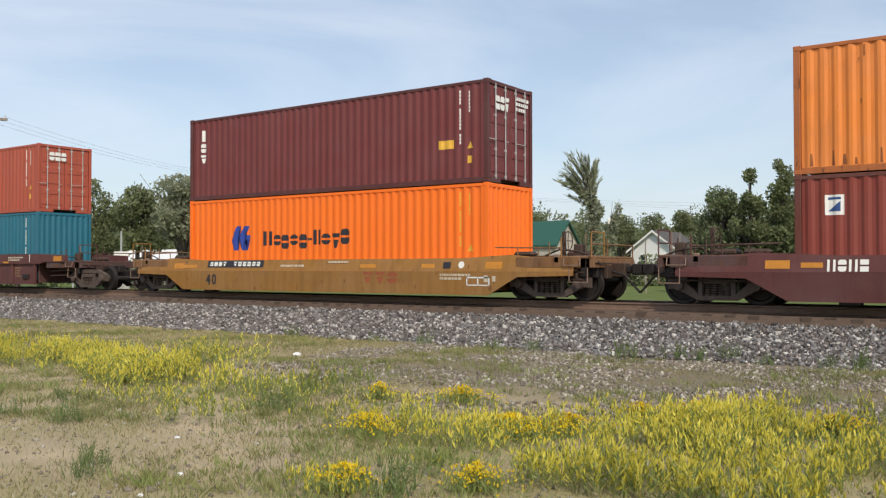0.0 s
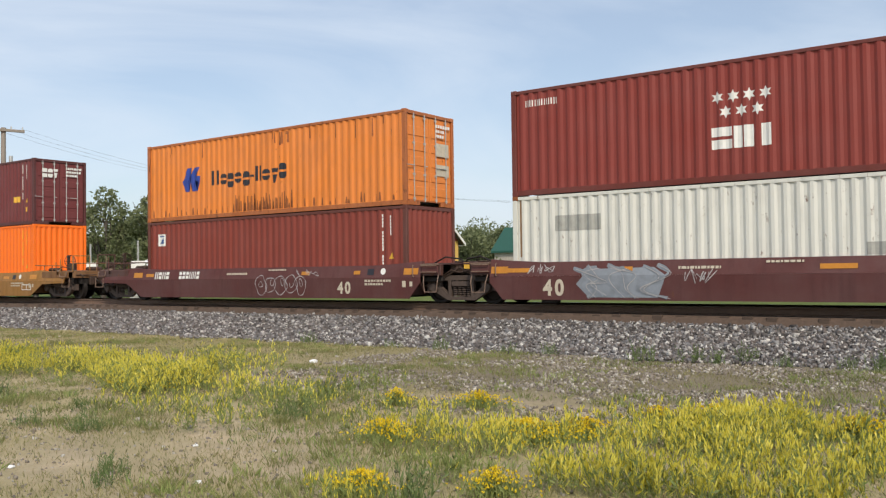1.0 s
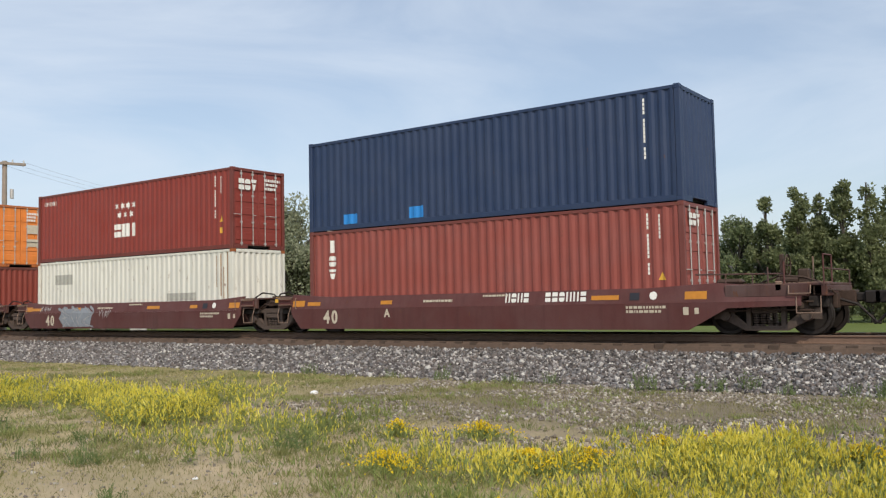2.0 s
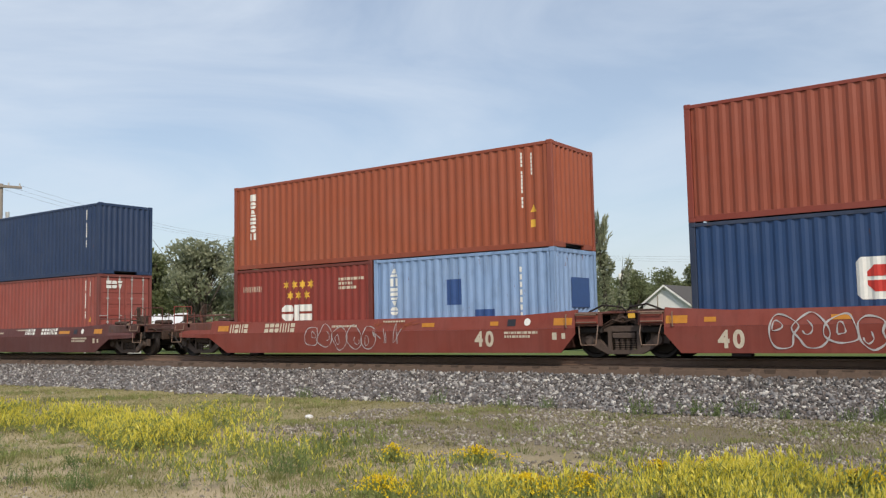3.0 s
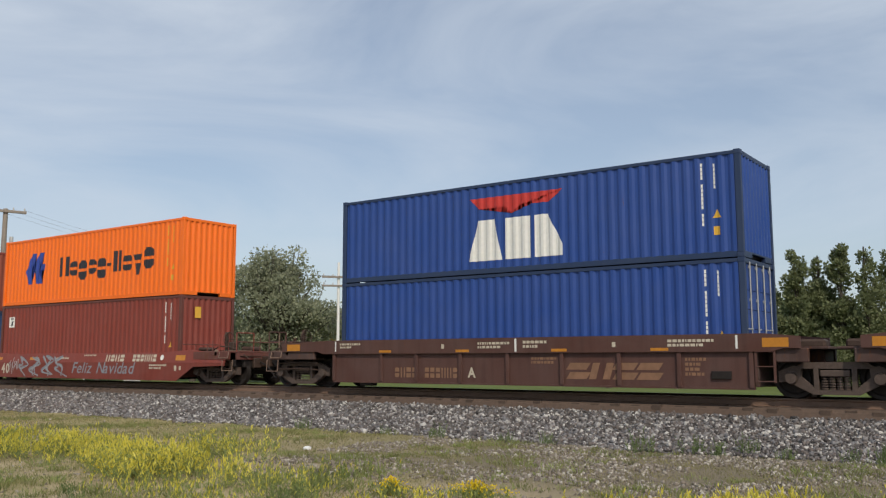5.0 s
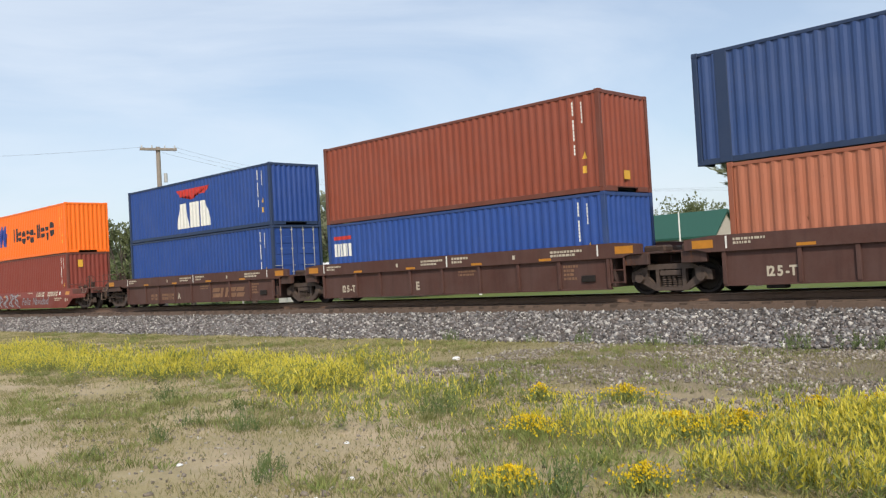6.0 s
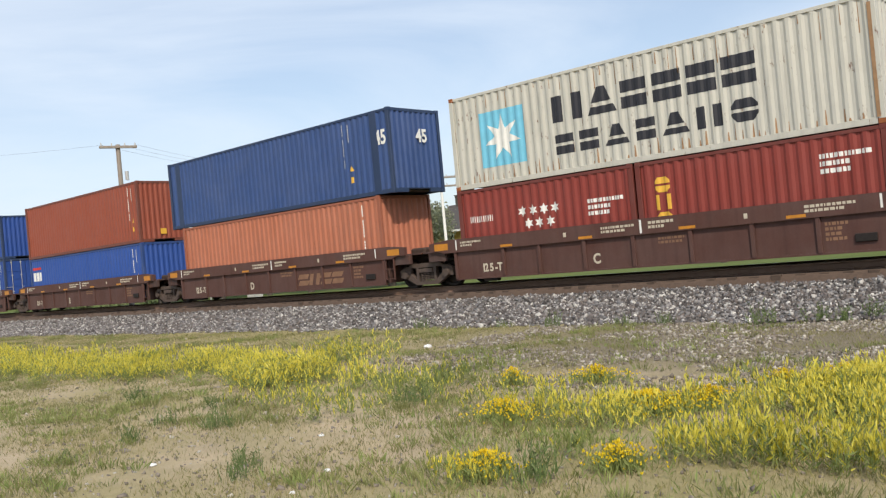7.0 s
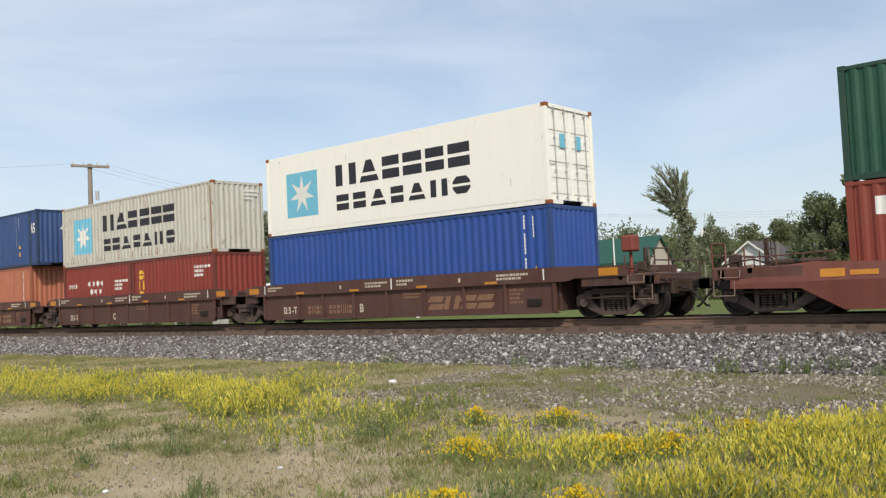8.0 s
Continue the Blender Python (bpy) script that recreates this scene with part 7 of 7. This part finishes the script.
def gable_house(name, label, x0, x1, y0, y1, eave, ridge, along, wall, roof, gable, over=0.45, trim="trim_white"):
    """A house with a pitched roof; the ridge runs along x or y. The foot is on the ground."""
    ob = thing(name, label, "building", pose(0, 0, GROUND))
    e, r = eave - GROUND, ridge - GROUND
    xm, ym = (x0 + x1) / 2, (y0 + y1) / 2
    part("wall", boxes((x0, x1, y0, y0 + 0.2, -0.2, e)), MAT[wall], ob)
    part("wall", boxes((x0, x1, y1 - 0.2, y1, -0.2, e)), MAT[wall], ob)
    part("wall", boxes((x0, x0 + 0.2, y0 + 0.2, y1 - 0.2, -0.2, e)), MAT[wall], ob)
    part("wall", boxes((x1 - 0.2, x1, y0 + 0.2, y1 - 0.2, -0.2, e)), MAT[wall], ob)
    t = 0.16
    if along == "x":
        k = (r - e) / (ym - y0)
        for s in (-1, 1):
            ya = y0 - over if s < 0 else y1 + over
            bm = bmesh.new()
            pts = [(ya, e - k * over), (ym, r), (ym, r + t), (ya, e - k * over + t)]
            a = [bm.verts.new((x0 - over, p, q)) for p, q in pts]
            b = [bm.verts.new((x1 + over, p, q)) for p, q in pts]
            for i in range(4):
                bm.faces.new((a[i], a[(i + 1) % 4], b[(i + 1) % 4], b[i]))
            bm.faces.new(a)
            bm.faces.new(list(reversed(b)))
            part("roof", bm, MAT[roof], ob)
            part("eave_board", boxes((x0 - over, x1 + over, ya - 0.03, ya + 0.03, e - k * over - 0.08, e - k * over + 0.10)), MAT[trim], ob)
            for xx in (x0 - over - 0.03, x1 + over + 0.03):
                bm = bmesh.new()
                aa = [bm.verts.new((xx - 0.03, p, q)) for p, q in ((ya, e - k * over - 0.1), (ym, r - 0.1), (ym, r + t), (ya, e - k * over + t))]
                bb = [bm.verts.new((xx + 0.03, v.co.y, v.co.z)) for v in aa]
                for i in range(4):
                    bm.faces.new((aa[i], aa[(i + 1) % 4], bb[(i + 1) % 4], bb[i]))
                bm.faces.new(aa)
                bm.faces.new(list(reversed(bb)))
                part("barge_board", bm, MAT[trim], ob)
        for xx in (x0, x1 - 0.2):
            bm = bmesh.new()
            a = [bm.verts.new((xx, p, q)) for p, q in ((y0, e), (y1, e), (ym, r))]
            b = [bm.verts.new((xx + 0.2, v.co.y, v.co.z)) for v in a]
            bm.faces.new(a)
            bm.faces.new(list(reversed(b)))
            for i in range(3):
                bm.faces.new((a[i], a[(i + 1) % 3], b[(i + 1) % 3], b[i]))
            part("gable", bm, MAT[gable], ob)
    else:
        k = (r - e) / (xm - x0)
        for s in (-1, 1):
            xa = x0 - over if s < 0 else x1 + over
            bm = bmesh.new()
            slab(bm, [(xa, e - k * over), (xm, r), (xm, r + t), (xa, e - k * over + t)], y0 - over, y1 + over)
            part("roof", bm, MAT[roof], ob)
            bm = bmesh.new()
            slab(bm, [(xa, e - k * over - 0.12), (xm, r - 0.12), (xm, r + t), (xa, e - k * over + t)], y0 - over - 0.06, y0 - over)
            part("barge_board", bm, MAT[trim], ob)
        for yy in (y0, y1 - 0.2):
            bm = bmesh.new()
            slab(bm, [(x0, e), (x1, e), (xm, r)], yy, yy + 0.2)
            part("gable", bm, MAT[gable], ob)
    return ob


def window(ob, x, y, z0, z1, w=0.9, face="y"):
    """A sash window in a wall that faces the track (or, face x, the +x end)."""
    g = GROUND
    if face == "y":
        rows = [(x - w / 2 - 0.12, x + w / 2 + 0.12, y - 0.06, y, z0 - g - 0.12, z1 - g + 0.12)]
        pane = (x - w / 2, x + w / 2, y - 0.075, y - 0.06, z0 - g, z1 - g)
        barr = (x - w / 2, x + w / 2, y - 0.09, y - 0.075, (z0 + z1) / 2 - g - 0.03, (z0 + z1) / 2 - g + 0.03)
    else:
        rows = [(x, x + 0.06, y - w / 2 - 0.12, y + w / 2 + 0.12, z0 - g - 0.12, z1 - g + 0.12)]
        pane = (x + 0.06, x + 0.075, y - w / 2, y + w / 2, z0 - g, z1 - g)
        barr = (x + 0.075, x + 0.09, y - w / 2, y + w / 2, (z0 + z1) / 2 - g - 0.03, (z0 + z1) / 2 - g + 0.03)
    f = part("window", boxes(*rows), MAT["trim_white"], ob, "white-framed window")
    part("pane", boxes(pane), MAT["glass"], f)
    part("sash_bar", boxes(barr), MAT["trim_white"], f)


depot = gable_house("depot_building", "yellow clapboard station building with dark roof and red gable", -53.4, -43.3, 36.0, 40.8, 3.55, 5.45, "x", "yellow_siding", "dark_roof", "gable_red")
for x in (-51.9, -49.8, -47.6, -45.4):
    window(depot, x, 36.0, 1.2, 2.9, 0.75)
window(depot, -43.3, 37.2, 1.2, 2.8, 0.7, "x")
window(depot, -43.3, 39.4, 1.2, 2.8, 0.7, "x")
for x in (-52.6, -45.2):
    part("chimney", boxes((x - 0.25, x + 0.25, 38.15, 38.65, 5.45 - GROUND - 0.2, 6.45 - GROUND), (x - 0.31, x + 0.31, 38.09, 38.71, 6.35 - GROUND, 6.45 - GROUND)), MAT["bark"], depot, "dark brick chimney")
for i in range(14):
    z = -0.2 + i * 0.31
    part("clapboard", boxes((-53.42, -43.28, 35.985, 36.0, z, z + 0.285)), MAT["yellow_siding"], depot)

barn = gable_house("barn", "long tan metal barn with green roof", -58.0, -47.7, 69.6, 75.6, 3.5, 6.2, "x", "tan_siding", "green_roof", "tan_siding", 0.3, "green_roof")
for i in range(14):
    x = -57.7 + i * 0.74
    part("siding_rib", boxes((x - 0.04, x + 0.04, 69.57, 69.6, 0, 3.5 - GROUND)), MAT["tan_siding"], barn)
house = gable_house("house", "small white gabled house with dark roof", -46.4, -40.2, 88.5, 98.0, 3.1, 5.45, "y", "white_siding", "dark_roof", "white_siding")
window(house, -44.6, 88.5, 1.0, 2.4, 0.9)
window(house, -42.2, 88.5, 1.0, 2.4, 0.9)
house = gable_house("house", "low house with a grey roof behind shrubs", -46.0, -36.5, 104.0, 112.0, 3.0, 5.2, "x", "tan_siding", "dark_roof", "tan_siding")
window(house, -43.0, 104.0, 1.0, 2.3, 1.1)
house = gable_house("shed", "pale low shed beyond the crossing", -84.0, -73.0, 36.5, 42.0, 1.5, 2.6, "x", "white_siding", "white_siding", "white_siding")

# white camper by the barn
cx, cy, cz = out(25.75, 88)
camper = thing("camper", "small white camper parked by the barn", "camper", pose(cx, cy, GROUND, 0, 0, 20))
bm = bmesh.new()
slab(bm, [(-1.5, 0.45), (1.6, 0.45), (1.7, 1.4), (1.2, 2.9), (-0.2, 3.0), (-1.5, 1.6)], -1.0, 1.0)
bmesh.ops.bevel(bm, geom=bm.edges[:], offset=0.12, segments=2, affect="EDGES")
part("shell", bm, MAT["white_siding"], camper)
for x in (-0.7, 0.9):
    bm = bmesh.new()
    bmesh.ops.create_cone(bm, cap_ends=True, segments=14, radius1=0.33, radius2=0.33, depth=2.04, matrix=pose(x, 0, 0.33, 90))
    part("wheel", bm, MAT["dark"], camper)


def pole(label, az, r, top, arms, mat, rad=0.14, arm=1.1, turn=0.0):
    """A utility pole with crossarms at the given heights."""
    ob = thing("utility_pole", label, "utility pole", pose(*out(az, r), 0, 0, az + turn), "poles along the line")
    h = top - GROUND
    bm = bmesh.new()
    bmesh.ops.create_cone(bm, cap_ends=True, segments=10, radius1=rad, radius2=rad * 0.7, depth=h + 0.4, matrix=pose(0, 0, h / 2 - 0.2))
    part("post", bm, MAT[mat], ob)
    for z in arms:
        a = part("crossarm", boxes((-arm, arm, -0.20, -0.08, z - GROUND - 0.07, z - GROUND + 0.07), bevel=0.01), MAT["pole_wood"], ob)
        for x in (-arm * 0.9, -arm * 0.35, arm * 0.35, arm * 0.9):
            bm = bmesh.new()
            bmesh.ops.create_cone(bm, cap_ends=True, segments=7, radius1=0.05, radius2=0.03, depth=0.16, matrix=pose(x, -0.14, z - GROUND + 0.15))
            part("insulator", bm, MAT["galv"], a)
    return ob


p1 = pole("weathered wooden utility pole with one crossarm", 62.3, 52, 8.85, (8.7,), "pole_wood", 0.17, 1.0, 10)
bm = bmesh.new()
bmesh.ops.create_cone(bm, cap_ends=True, segments=12, radius1=0.10, radius2=0.10, depth=0.5, matrix=pose(0.34, -0.1, 8.0))
part("transformer", bm, MAT["galv"], p1)
pole("pale utility pole with two crossarms", 42.45, 66, 8.0, (6.9, 6.25), "trim_white", 0.13, 1.25, 8)
pole("slim pale post beyond the track", 29.7, 62, 4.1, (), "trim_white", 0.07)
lampost = pole("slim post with a white lamp", 24.2, 58, 3.6, (), "pole_wood", 0.06)
part("lamp_head", boxes((-0.16, 0.16, -0.16, 0.16, 3.6 - GROUND, 4.0 - GROUND), bevel=0.05), MAT["trim_white"], lampost)
for az, r, top in ((22.0, 60, 2.6), (19.9, 62, 3.2)):
    pole("slim post beyond the track", az, r, top, (), "pole_wood", 0.06)


def wire(a, b, sag):
    cu = bpy.data.curves.new("wire", "CURVE")
    cu.dimensions, cu.bevel_depth, cu.bevel_resolution = "3D", 0.0045, 1
    sp = cu.splines.new("POLY")
    sp.points.add(16)
    for i in range(17):
        f = i / 16
        q = Vector(a).lerp(Vector(b), f)
        sp.points[i].co = (q.x, q.y, q.z - 4 * sag * f * (1 - f), 1)
    cu.materials.append(MAT["gasket"])
    ob = new("overhead_wire", cu)
    tagged(ob, "thin dark overhead wire between poles", "wire", "overhead wires")


for k in range(3):
    a, b = out(62.3 - 0.9 * k + 0.9, 52, 8.85), out(42.45 + 0.8 - 0.8 * k, 66, 7.0)
    wire(a, b, 0.9)
    wire(b, out(2, 95, 7.2 - 0.5 * k), 1.0)
    if k == 0:
        wire(a, out(92, 60, 9.0), 0.6)

# crossing signal
sig = thing("crossing_signal", "crossing signal with a white sign and dark lamp discs", "signal", pose(*out(54.9, 58), 0, 0, 54.9))
bm = bmesh.new()
rod(bm, (0, 0, -0.1), (0, 0, 4.0), 0.06, 8)
part("post", bm, MAT["galv"], sig)
part("sign", boxes((-0.42, 0.42, -0.10, -0.06, 2.3, 2.75), bevel=0.01), MAT["trim_white"], sig)
for x in (-0.35, 0.35):
    bm = bmesh.new()
    bmesh.ops.create_cone(bm, cap_ends=True, segments=16, radius1=0.26, radius2=0.26, depth=0.05, matrix=pose(x, -0.14, 1.9, 90))
    part("lamp_disc", bm, MAT["gasket"], sig)
sig2 = copy_thing(sig, pose(*out(57.6, 64), 0, 0, 60))
part("signal_cabinet", boxes((-0.5, 0.5, 0.4, 1.1, -0.1, 1.6), bevel=0.03), MAT["galv"], sig)


# ---- what moves ----
def motions():
    for ob, u, z in TRAIN:
        walk(ob, [(t, pose(u - SPEED * t, 0, z)) for t in (0.0, 2.0, 4.0, 6.0, 8.0)])
    spin = -89.0
    for t in TRUCKS:
        for ws in [o for o in t.children if o.name.startswith("wheelset")]:
            x = ws.location.x
            walk(ws, [(k / FPS, pose(x, 0, WHEEL) @ pose(0, 0, 0, 0, spin * k, 0)) for k in range(0, 8 * FPS + 1)])


motions()
